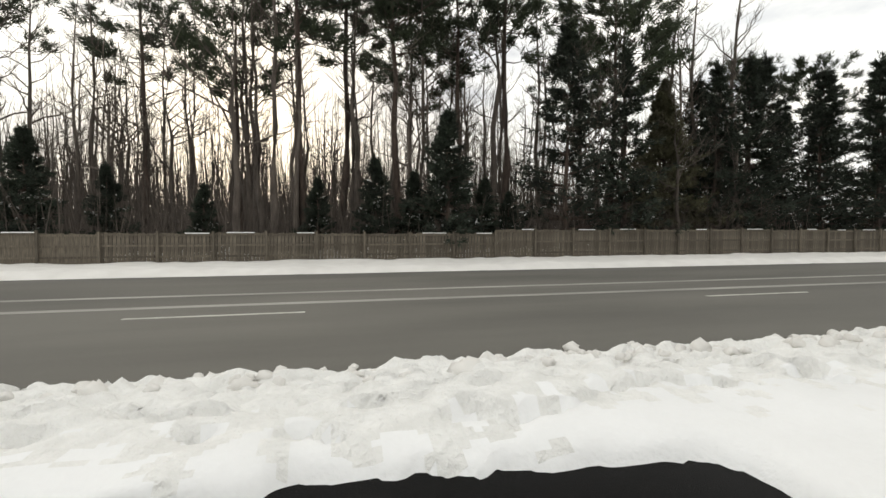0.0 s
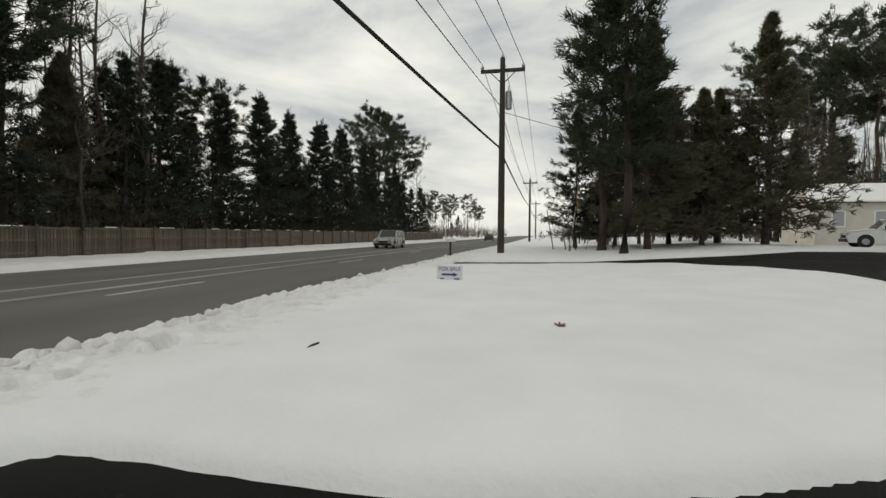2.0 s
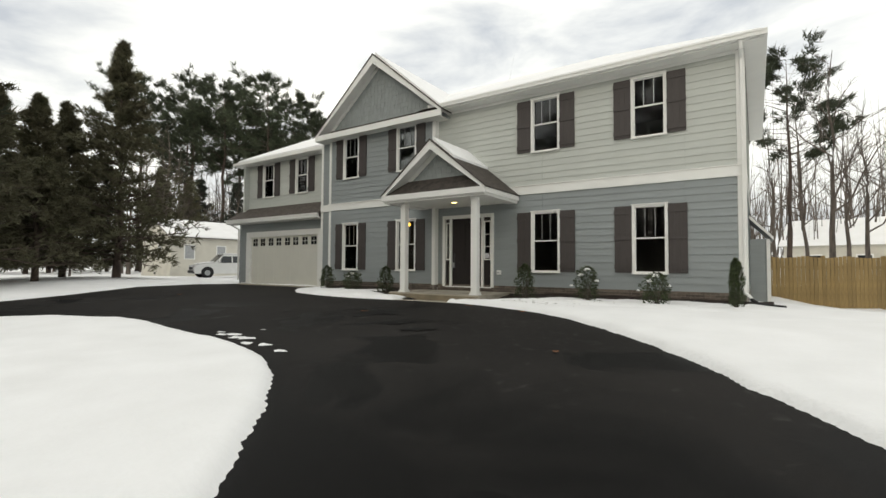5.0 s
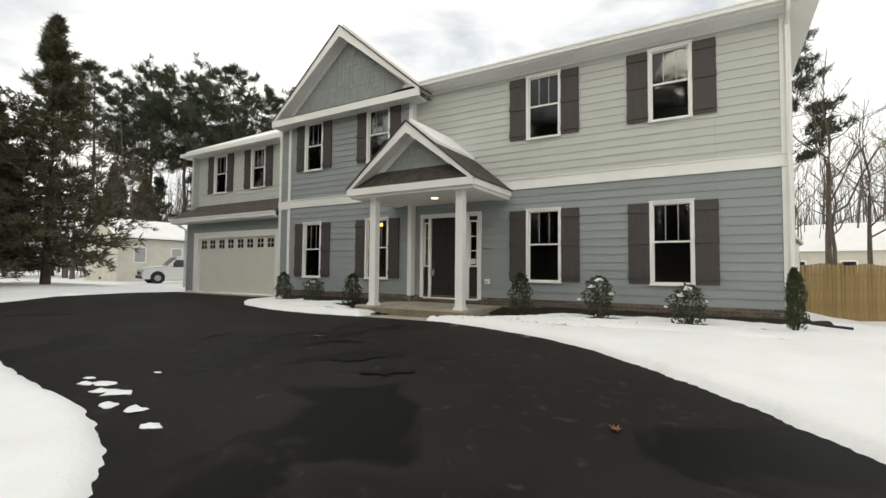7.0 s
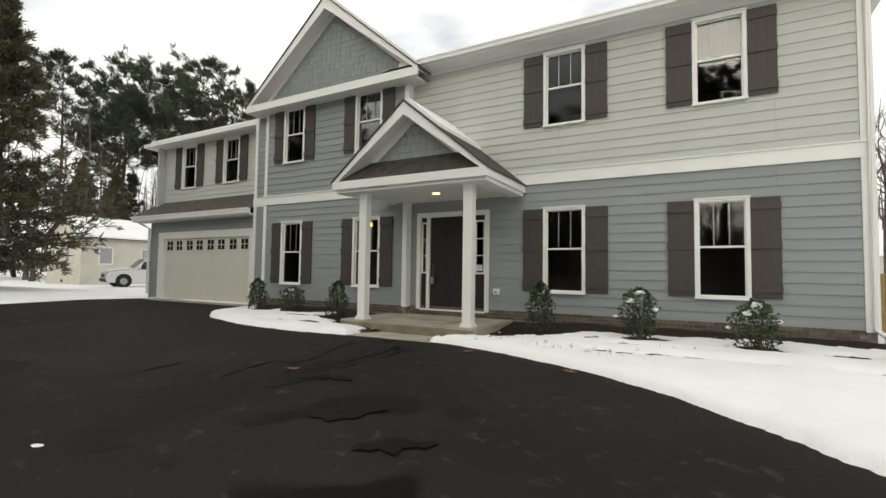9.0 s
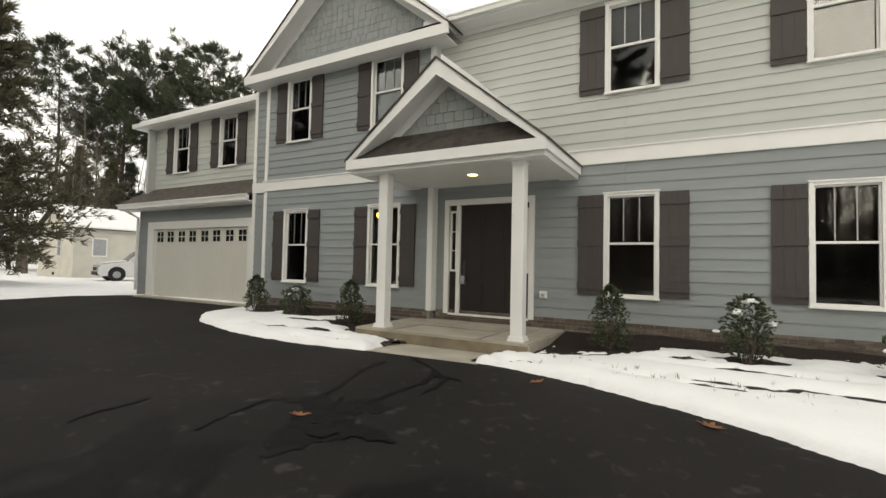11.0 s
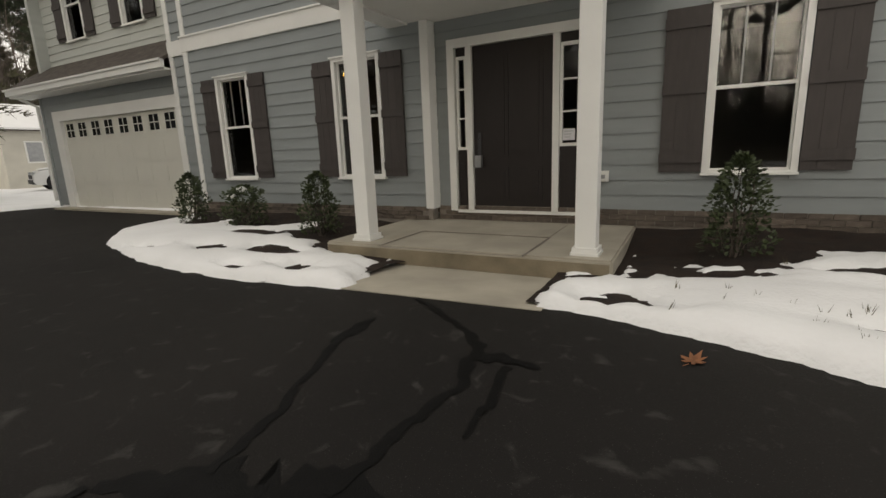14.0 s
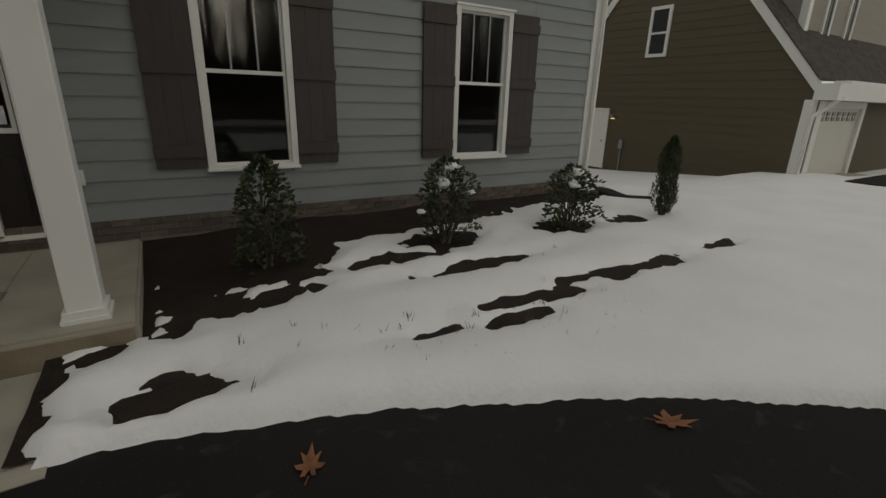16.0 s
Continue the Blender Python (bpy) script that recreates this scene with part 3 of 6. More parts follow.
def window(parent, x0, x1, z0, z1, y, lites=2, casing=0.062, muntins=True):
    """A double-hung window: white casing, two panes, meeting rail, bars in the upper sash."""
    c = casing
    w = part("window", ring(x0, x1, z0, z1, c, c, c * 0.75, y - 0.047, y + 0.02), M["white_trim"], parent, "white double-hung window with dark room behind")
    xa, xb, za, zb = x0 + c, x1 - c, z0 + c * 0.75, z1 - c
    zm = za + (zb - za) * 0.52
    part("window_sill", boxes((x0 - 0.01, x1 + 0.01, y - 0.075, y + 0.01, z0 - 0.004, z0 + 0.02)), M["white_trim"], w)
    part("window_cap", boxes((x0 - 0.015, x1 + 0.015, y - 0.075, y + 0.01, z1 - 0.015, z1 + 0.006)), M["white_trim"], w)
    part("meeting_rail", boxes((xa, xb, y + 0.005, y + 0.045, zm - 0.018, zm + 0.018)), M["white_trim"], w)
    s = 0.022
    part("upper_sash", boxes((xa, xa + s, y + 0.02, y + 0.05, zm, zb), (xb - s, xb, y + 0.02, y + 0.05, zm, zb), (xa + s, xb - s, y + 0.02, y + 0.05, zb - s, zb)), M["white_trim"], w)
    part("lower_sash", boxes((xa, xa + s, y + 0.01, y + 0.04, za, zm), (xb - s, xb, y + 0.01, y + 0.04, za, zm), (xa + s, xb - s, y + 0.01, y + 0.04, za, za + s)), M["white_trim"], w)
    for a, b in ((zm, zb), (za, zm)):
        p = part("pane", boxes((xa + 0.004, xb - 0.004, y + 0.05, y + 0.056, a, b)), M["glass"], w)
        p.visible_shadow = False
    if muntins:
        for i in range(1, lites + 1):
            xm = xa + (xb - xa) * i / (lites + 1)
            part("muntin", boxes((xm - 0.008, xm + 0.008, y + 0.036, y + 0.049, zm + 0.02, zb - s)), M["metal"], w)
    return w


def shutter(parent, x0, x1, z0, z1, y):
    """A board-and-batten shutter: three boards, three battens."""
    n, g = 3, 0.002
    wd = (x1 - x0) / n
    s = part("shutter", boxes((x0 + 0.004, x1 - 0.004, y - 0.018, y - 0.003, z0 + 0.004, z1 - 0.004)), M["shutter"], parent, "dark brown board-and-batten shutter")
    for i in range(n):
        part("board", boxes((x0 + i * wd + g / 2, x0 + (i + 1) * wd - g / 2, y - 0.035, y - 0.018, z0, z1)), M["shutter"], s)
    h = z1 - z0
    for zc in (z0 + 0.09 * h, z0 + 0.52 * h, z0 + 0.91 * h):
        part("batten", boxes((x0 - 0.006, x1 + 0.006, y - 0.055, y - 0.035, zc - 0.055, zc + 0.055)), M["shutter"], s)
    return s


LOWER, UPPER = (0.73, 2.51), (4.21, 5.81)
MAIN_W = [(0.0, 0.86), (2.77, 3.61)]
BAY_W = [(-7.58, -6.76), (-4.95, -4.08)]
HX0, HX1, BAYX0, BAYX1, BAYY = -8.95, 5.22, -8.36, -3.32, -0.18
inset = lambda a, b, z: (a + 0.06, b - 0.06, z[0] + 0.05, z[1] - 0.06)
DOOR = (-3.02, -1.30, 0.26, 2.46)

# main front, right of the bay
clad_wall(house, "wall_lower", BAYX1, HX1 - 0.15, 0.33, 3.02, 0, [inset(a, b, LOWER) for a, b in MAIN_W] + [DOOR], M["blue_siding"], label="blue-grey lap-sided lower wall")
clad_wall(house, "wall_upper", BAYX1, HX1 - 0.15, 3.26, 5.97, 0, [inset(a, b, UPPER) for a, b in MAIN_W], M["light_siding"], label="pale grey lap-sided upper wall")
clad_wall(house, "bay_wall_lower", BAYX0 + 0.11, BAYX1 - 0.10, 0.33, 3.02, BAYY, [inset(a, b, LOWER) for a, b in BAY_W], M["blue_siding"])
clad_wall(house, "bay_wall_upper", BAYX0 + 0.11, BAYX1 - 0.10, 3.26, 5.75, BAYY, [inset(a, b, (4.17, 5.79)) for a, b in BAY_W], M["blue_siding"])
clad_wall(house, "corner_wall", HX0 + 0.11, BAYX0, 0.33, 3.02, -0.06, [], M["blue_siding"])
clad_wall(house, "corner_wall", HX0 + 0.11, BAYX0, 3.26, 5.75, -0.06, [], M["blue_siding"])
# bands, corner boards, return walls
part("band", boxes((BAYX1, HX1 + 0.02, -0.05, 0.16, 3.02, 3.26), (BAYX1, HX1 + 0.035, -0.075, 0.16, 3.26, 3.285)), M["white_trim"], house, "white band board between the storeys")
part("band", boxes((BAYX0 - 0.02, BAYX1 + 0.03, BAYY - 0.045, BAYY + 0.16, 3.02, 3.26), (BAYX0 - 0.03, BAYX1 + 0.04, BAYY - 0.07, BAYY + 0.16, 3.26, 3.285)), M["white_trim"], house)
part("band", boxes((HX0 - 0.02, BAYX0 - 0.02, -0.10, 0.10, 3.02, 3.285)), M["white_trim"], house)
for z0, z1 in ((0.30, 3.02), (3.285, 5.95)):
    part("corner_board", boxes((HX1 - 0.15, HX1, -0.035, 0.16, z0, z1), (HX1, HX1 + 0.03, -0.035, 0.12, z0, z1)), M["white_trim"], house)
    part("corner_board", boxes((BAYX0, BAYX0 + 0.11, BAYY - 0.035, BAYY + 0.16, z0, z1 - 0.2 * (z0 > 3))), M["white_trim"], house)
    part("corner_board", boxes((BAYX1 - 0.10, BAYX1 + 0.025, BAYY - 0.035, BAYY + 0.22, z0, z1 - 0.2 * (z0 > 3))), M["white_trim"], house)
    part("corner_board", boxes((HX0, HX0 + 0.11, -0.095, 0.10, z0, z1 - 0.2 * (z0 > 3))), M["white_trim"], house)
# other sides of the shell
for z0, z1, mt in ((0.33, 3.02, "blue_siding"), (3.26, 5.92, "light_siding")):
    side = part("side_wall", boxes((HX1 - 0.16, HX1, 0.16, 9.0, z0, z1)), M["wall_core"], house)
    z = z0
    while z < z1 - 0.02:
        h = min(COURSE, z1 - z)
        me = bpy.data.meshes.new("plank")
        me.from_pydata([(HX1 + 0.005, 0.13, z + h), (HX1 + 0.022, 0.13, z - 0.01), (HX1, 0.13, z - 0.01), (HX1 + 0.005, 9.0, z + h), (HX1 + 0.022, 9.0, z - 0.01), (HX1, 9.0, z - 0.01)], [], [(0, 1, 4, 3), (1, 2, 5, 4), (0, 2, 1), (3, 4, 5)])
        me.materials.append(M[mt])
        new("plank", me).parent = side
        z += h
part("side_band", boxes((HX1, HX1 + 0.03, 0.12, 9.0, 3.02, 3.26)), M["white_trim"], house)
part("back_wall", boxes((-15.0, HX1, 9.0, 9.16, -0.5, 5.95)), M["light_siding"], house)
# side bump-out with a lean-to roof
part("bump_out", boxes((HX1 + 0.023, HX1 + 0.50, 3.8, 5.8, -0.5, 1.75)), M["blue_siding"], house, "low blue side bump-out")
part("bump_out_roof", prism([(HX1 + 0.023, 2.45), (HX1 + 0.60, 1.80), (HX1 + 0.60, 1.72), (HX1 + 0.023, 2.35)], 3.7, 5.9), M["white_trim"], house)
part("bump_out_corner", boxes((HX1 + 0.43, HX1 + 0.52, 3.76, 3.8, -0.5, 1.74)), M["white_trim"], house)

# windows and shutters
for rng, y, sets in (((MAIN_W), 0.0, (LOWER, UPPER)), (BAY_W, BAYY, (LOWER, (4.17, 5.79)))):
    for a, b in rng:
        for z0, z1 in sets:
            window(house, a, b, z0, z1, y - 0.012)
            sw = 0.42 if y == 0 else 0.36
            for sx in (a - sw - 0.01, b + 0.01):
                shutter(house, sx, sx + sw, z0 + 0.035, z1 - 0.03, y - 0.022)

# rooms behind the glass
part("room_floor", boxes((-8.7, HX1 - 0.17, 0.18, 8.9, 0.20, 0.26)), M["interior_floor"], house)
part("upper_floor", boxes((-8.7, HX1 - 0.17, 0.18, 8.9, 3.0, 3.2)), M["interior"], house)
part("room_wall", boxes((-8.7, HX1 - 0.17, 4.2, 4.3, 0.26, 3.0), (-3.4, -3.3, 0.18, 4.2, 0.26, 3.0), (-1.1, -1.0, 0.18, 4.2, 0.26, 3.0), (-8.7, HX1 - 0.17, 4.2, 4.3, 3.2, 5.9), (1.6, 1.7, 0.18, 4.2, 3.2, 5.9), (-3.2, -3.1, 0.18, 4.2, 3.2, 5.9)), M["interior"], house)
part("room_ceiling", boxes((-8.8, HX1 - 0.17, 0.18, 8.9, 5.86, 5.92)), M["interior"], house)
part("left_wall", boxes((-8.86, -8.72, 0.2, 9.0, 0.2, 5.9)), M["wall_core"], house)

# foundation of brick
part("foundation", boxes((BAYX1, HX1 - 0.012, -0.012, 0.15, -0.6, 0.33), (HX1 - 0.15, HX1 - 0.012, 0.15, 9.0, -0.6, 0.33)), M["mortar"], house)
bay_base = part("foundation", boxes((BAYX0 + 0.012, BAYX1 - 0.012, BAYY - 0.012, BAYY + 0.16, -0.3, 0.33), (HX0 + 0.02, BAYX0, -0.07, 0.1, -0.3, 0.33)), M["mortar"], house)

# front door with side lights
door_unit = part("door_frame", boxes((-3.10, -3.00, -0.06, 0.06, 0.26, 2.54), (-1.32, -1.22, -0.06, 0.06, 0.26, 2.54), (-3.00, -1.32, -0.065, 0.06, 2.43, 2.54), (-2.83, -2.75, -0.05, 0.06, 0.26, 2.43), (-1.66, -1.58, -0.05, 0.06, 0.26, 2.43), (-3.0, -1.32, -0.05, 0.06, 0.235, 0.275)), M["white_trim"], house, "white front door frame with side lights")
slab = part("door", boxes((-2.745, -1.665, 0.0, 0.05, 0.28, 2.425)), M["door"], house, "closed dark brown panelled front door")
for x0, x1 in ((-2.62, -2.25), (-2.16, -1.79)):
    for z0, z1 in ((0.42, 0.86), (1.0, 2.28)):
        part("door_panel", boxes((x0, x1, -0.010, 0.0, z0, z1), (x0 + 0.05, x1 - 0.05, -0.018, -0.010, z0 + 0.05, z1 - 0.05)), M["door"], slab)
part("door_handle", joined(tube([(-2.66, -0.03, 1.05), (-2.66, -0.07, 1.02), (-2.66, -0.07, 1.22), (-2.66, -0.03, 1.25)], [0.009] * 4, 8), boxes((-2.682, -2.638, -0.012, 0.0, 1.0, 1.32))), M["car_dark"], slab, "dark metal door handle")
part("lock_box", boxes((-2.70, -2.61, -0.10, -0.04, 0.86, 1.02)), M["metal"], slab, "grey key box on the handle")
for x0, x1 in ((-2.985, -2.835), (-1.575, -1.335)):
    side = part("side_light", boxes((x0, x1, -0.005, 0.04, 0.28, 1.10)), M["door"], house, "dark side panel with glass above")
    part("transom", boxes((x0, x1, -0.005, 0.04, 2.32, 2.43)), M["door"], side)
    part("raised_panel", boxes((x0 + 0.035, x1 - 0.035, -0.015, -0.005, 0.40, 0.92)), M["door"], side)
    part("lite_frame", boxes((x0, x0 + 0.03, -0.02, 0.03, 1.10, 2.32), (x1 - 0.03, x1, -0.02, 0.03, 1.10, 2.32), (x0 + 0.03, x1 - 0.03, -0.02, 0.03, 1.10, 1.14), (x0 + 0.03, x1 - 0.03, -0.02, 0.03, 2.28, 2.32), *[(x0 + 0.03, x1 - 0.03, -0.015, 0.02, 1.14 + 0.38 * k - 0.010, 1.14 + 0.38 * k + 0.010) for k in (1, 2)]), M["white_trim"], side)
    p = part("pane", boxes((x0 + 0.03, x1 - 0.03, 0.021, 0.026, 1.14, 2.28)), M["glass"], side)
    p.visible_shadow = False

notice = part("notice", boxes((-1.535, -1.385, -0.028, -0.024, 1.17, 1.31)), M["sign_white"], None)
tagged(notice, "small white paper notice taped to the side light", "notice")
for k in range(3):
    part("print_line", boxes((-1.515, -1.405 - 0.02 * k, -0.030, -0.0285, 1.275 - 0.035 * k, 1.283 - 0.035 * k)), M["metal"], notice)

# ---- roofs ----
def gable_front(parent, xc, half, z_eave, z_apex, y, y_face, y_back, shake_h, shake_w, fascia, rise, snow_side, snow_to=0.97):
    """A front gable: rake boards, soffit, pent strip at its foot, shakes on its face, roof slopes with snow."""
    sl = (z_apex - z_eave) / half
    t = 0.24 if half > 2 else 0.20
    v = lambda x: z_apex - abs(x - xc) * sl
    for s in (-1, 1):
        e = xc + s * half
        dz = t * math.hypot(1, sl)
        poly = [(xc, z_apex), (e, z_eave), (e, z_eave - 0.02), (e - s * 0.06, z_eave - 0.05), (xc, z_apex - dz)]
        part("rake_board", prism(poly if s > 0 else poly[::-1], y, y + 0.04), M["white_trim"], parent)
        so = [(xc, z_apex - 0.05), (e - s * 0.02, z_eave - 0.03), (e - s * 0.02, z_eave - 0.07), (xc, z_apex - 0.09)]
        part("soffit", prism(so if s > 0 else so[::-1], y + 0.04, y_face), M["white_trim"], parent)
        inner = [(xc, z_apex - 0.09), (e - s * 0.3, v(e - s * 0.3) - 0.09), (e - s * 0.3, v(e - s * 0.3) - 0.24), (xc, z_apex - 0.30)]
        part("frieze", prism(inner if s > 0 else inner[::-1], y_face - 0.03, y_face), M["white_trim"], parent)
        rf = [(xc, z_apex + 0.035), (e + s * 0.05, z_eave - 0.04 + 0.035), (e + s * 0.05, z_eave - 0.04), (xc, z_apex)]
        slope = part("roof_slope", prism(rf if s > 0 else rf[::-1], y - 0.03, y_back), M["shingle"], parent, "dark brown shingle roof slope")
        if snow_side in (s, 2):
            a, b = (0.02, half * snow_to)
            sn = [(xc + s * a, v(xc + a) + 0.13), (xc + s * b, v(xc + b) + 0.11), (xc + s * b, v(xc + b) + 0.036), (xc + s * a, v(xc + a) + 0.036)]
            part("roof_snow", prism(sn if s > 0 else sn[::-1], y + 0.10, y_back), M["snow"], parent, "snow on the roof slope")
    # face
    z0 = z_eave + rise
    hw = lambda z: (z_apex - 0.14 - z) / sl
    face = part("gable_face", prism([(xc - hw(z0 - 0.3), z0 - 0.3), (xc + hw(z0 - 0.3), z0 - 0.3), (xc, z_apex - 0.14)], y_face, y_face + 0.12), M["grey_shake"], parent, "grey shingled gable face")
    rnd = random.Random(int(half * 100))
    z, row = z0 + 0.05, 0
    while z < z_apex - 0.35:
        w2 = hw(z + shake_h) - 0.02
        x = -w2 - (row % 2) * shake_w * 0.5
        while x < w2:
            w = shake_w * rnd.uniform(0.82, 1.15)
            a, b = max(x, -w2), min(x + w - 0.006, w2)
            if b - a > 0.03:
                drop = rnd.choice((0, 0, 0.006))
                p = part("shake", boxes((xc + a, xc + b, y_face - 0.022, y_face - 0.002, z - drop, z + shake_h - 0.008)), M["grey_shake"], face)
            x += w
        z += shake_h
        row += 1
    # fascia and pent strip at the foot
    part("fascia", boxes((xc - half - 0.02, xc + half + 0.02, y - 0.02, y + 0.03, z_eave - 0.02 - fascia, z_eave - 0.015)), M["white_trim"], parent)
    pv = [(xc - half + 0.1, y + 0.031, z_eave - 0.012), (xc + half - 0.1, y + 0.031, z_eave - 0.012), (xc + hw(z0 + 0.10), y_face - 0.03, z0 + 0.10), (xc - hw(z0 + 0.10), y_face - 0.03, z0 + 0.10)]
    pv2 = [(x, yy, zz - 0.04) for x, yy, zz in pv]
    part("pent_strip", (pv + pv2, [(0, 1, 2, 3), (7, 6, 5, 4), (0, 4, 5, 1), (1, 5, 6, 2), (2, 6, 7, 3), (3, 7, 4, 0)]), M["shingle"], parent, "brown shingle strip at the gable foot")


gable_front(house, -5.78, 2.95, 5.93, 8.42, -0.60, -0.16, 4.0, 0.17, 0.17, 0.20, 0.12, 1)
part("gable_soffit", boxes((-8.80, -2.92, -0.57, 0.0, 5.72, 5.76)), M["white_trim"], house)

# main hip roof with snow
EV = 6.08
roof_v = [(BAYX1 - 0.4, -0.42, EV), (HX1 + 0.42, -0.42, EV), (HX1 + 0.42, 9.5, EV), (-9.3, 9.5, EV), (-9.3, 1.0, EV), (HX1 - 4.3, 4.5, 8.45), (-7.0, 4.5, 8.45)]
part("roof", ([*roof_v], [(0, 1, 5, 6), (1, 2, 5), (2, 3, 6, 5), (3, 4, 6), (4, 0, 6), (0, 4, 3, 2, 1)]), M["shingle"], house, "main hip roof")
up = lambda p, d: (p[0], p[1], p[2] + d)
sn = [(BAYX1 - 0.2, -0.36, EV + 0.03), (HX1 + 0.34, -0.36, EV + 0.03), (HX1 + 0.34, 9.4, EV + 0.03), (HX1 - 4.3, 4.5, 8.52), (-7.0, 4.5, 8.52)]
sv = sn + [up(p, 0.10) for p in sn]
part("roof_snow", (sv, [(5, 6, 8, 9), (6, 7, 8), (0, 1, 6, 5), (1, 2, 7, 6), (0, 5, 9, 4)]), M["snow"], house, "smooth snow on the main roof")
part("soffit", boxes((BAYX1 + 0.03, HX1 + 0.40, -0.40, -0.023, 5.96, 6.00), (HX1 + 0.031, HX1 + 0.40, -0.023, 9.4, 5.96, 6.00)), M["white_trim"], house, "white eaves soffit")
part("gutter", boxes((-2.9, HX1 + 0.46, -0.50, -0.40, 6.00, 6.11), (-2.9, HX1 + 0.46, -0.52, -0.50, 6.085, 6.115), (HX1 + 0.40, HX1 + 0.46, -0.40, 9.5, 6.00, 6.11)), M["white_trim"], house, "white gutter along the eaves")
part("frieze_board", boxes((BAYX1 + 0.03, HX1 - 0.15, -0.035, -0.023, 5.88, 5.96)), M["white_trim"], house)
part("downspout", tube([(HX1 - 0.04, -0.46, 5.98), (HX1 - 0.04, -0.40, 5.85), (HX1 - 0.04, -0.085, 5.7), (HX1 - 0.04, -0.085, 0.35), (HX1 + 0.08, -0.20, 0.22)], [0.04] * 5, 6), M["white_trim"], house, "white downspout at the house corner")
part("drain_pipe", tube([(HX1 + 0.08, -0.20, 0.20), (HX1 + 0.20, -0.42, 0.13), (HX1 + 0.38, -0.62, 0.11), (HX1 + 0.66, -0.78, 0.10)], [0.038] * 4, 8), M["black"], house, "black corrugated drain pipe")

# ---- porch ----
PX, PH, PY = -2.18, 1.76, -2.06
part("porch_ceiling", boxes((PX - PH + 0.12, PX + PH - 0.12, PY + 0.1, -0.023, 2.80, 2.84)), M["white_trim"], house, "white porch ceiling")
part("porch_beam", boxes((PX - PH + 0.02, PX + PH - 0.02, PY + 0.04, PY + 0.34, 2.78, 2.985), (PX - PH + 0.02, PX - PH + 0.34, PY + 0.34, -0.20, 2.775, 2.985), (PX + PH - 0.34, PX + PH - 0.02, PY + 0.34, -0.023, 2.775, 2.985)), M["white_trim"], house, "white porch beam")
gable_front(house, PX, PH, 3.02, 4.47, PY - 0.02, PY + 0.42, 0.05, 0.175, 0.18, 0.16, 0.32, 1, 0.42)
part("porch_side_fascia", boxes((PX + PH - 0.02, PX + PH + 0.03, PY, -0.03, 2.85, 3.0)), M["white_trim"], house)
part("porch_side_fascia", boxes((PX - PH - 0.03, PX - PH + 0.02, PY, BAYY - 0.03, 2.85, 3.0)), M["white_trim"], house)
for xp in (-0.90, -3.36):
    post = soft_box("porch_post", (xp - 0.092, xp + 0.092, -1.80, -1.62, 0.125, 2.78), M["white_trim"], house, "square white porch post", 0.006)
    part("post_base", boxes((xp - 0.125, xp + 0.125, -1.835, -1.585, 0.122, 0.155), (xp - 0.112, xp + 0.112, -1.822, -1.598, 0.155, 0.20)), M["white_trim"], post)
    part("post_cap", boxes((xp - 0.104, xp + 0.104, -1.812, -1.608, 2.735, 2.779)), M["white_trim"], post)
part("recessed_light", joined(tube([(-2.02, -1.03, 2.802), (-2.02, -1.03, 2.790)], [0.085, 0.08], 20)), M["downlight"], house, "lit recessed porch light")
soft_box("porch_slab", (-3.78, -0.64, -1.95, -0.02, -0.2, 0.130), M["concrete"], house, "weathered concrete porch slab", 0.02, 2)
# thin sheet that makes the slab's front darker and browner than its top
part("slab_face", boxes((-3.755, -0.665, -1.954, -1.949, -0.18, 0.095)), M["dark_concrete"], house, "darker brown front face of the porch slab")
part("slab_pad", boxes((-2.98, -1.42, -1.05, -0.12, 0.130, 0.139)), M["concrete"], house, "slightly raised pad before the door")
part("pad_edge", ring(0, 1.60, 0, 0.97, 0.02, 0.02, 0.02, 0.0, 0.004), M["mortar"], house).matrix_local = pose(-3.0, -1.07, 0.1345, -90 + 180, 0, 0)
part("control_joint", boxes((-1.03, -1.015, -1.84, -0.03, 0.130, 0.1315)), M["mortar"], house)
walk_v = [(-2.98, -1.96, -0.062), (-1.0, -1.96, -0.062), (-0.95, -3.02, 0.010), (-2.70, -3.10, 0.012)]
part("front_walk", (walk_v + [up(p, -0.1) for p in walk_v], [(3, 2, 1, 0), (0, 1, 5, 4), (1, 2, 6, 5), (2, 3, 7, 6), (3, 0, 4, 7)]), M["concrete"], house, "short concrete front walk")
ob_box = part("outlet_cover", joined(boxes((-1.10, -0.97, -0.075, -0.022, 0.66, 0.79)), boxes((-1.085, -0.985, -0.10, -0.075, 0.675, 0.77))), M["white_trim"], house, "white weatherproof outlet cover")
part("outlet_face", boxes((-1.065, -1.005, -0.104, -0.10, 0.70, 0.745)), M["metal"], ob_box)

# ---- garage wing ----
GY, WY, WX0 = 0.26, 0.62, -15.0
clad_wall(house, "garage_wall", WX0 + 0.10, HX0 + 0.0, 0.10, 2.84, GY, [(-14.30, -9.30, 0.10, 2.36)], M["blue_siding"])
clad_wall(house, "wing_wall", WX0 + 0.10, HX0 + 0.0, 3.55, 5.66, WY, [inset(-13.79, -12.93, (4.04, 5.64)), inset(-11.42, -10.58, (4.06, 5.64))], M["light_siding"])
part("corner_board", boxes((WX0, WX0 + 0.10, GY - 0.03, GY + 0.1, 0.05, 2.86)), M["blue_siding"], house)
part("corner_board", boxes((WX0, WX0 + 0.10, WY - 0.03, WY + 0.1, 3.5, 5.66)), M["white_trim"], house)
part("wing_side", boxes((WX0, WX0 + 0.12, GY + 0.1, 8.8, 0.0, 5.66)), M["light_siding"], house)
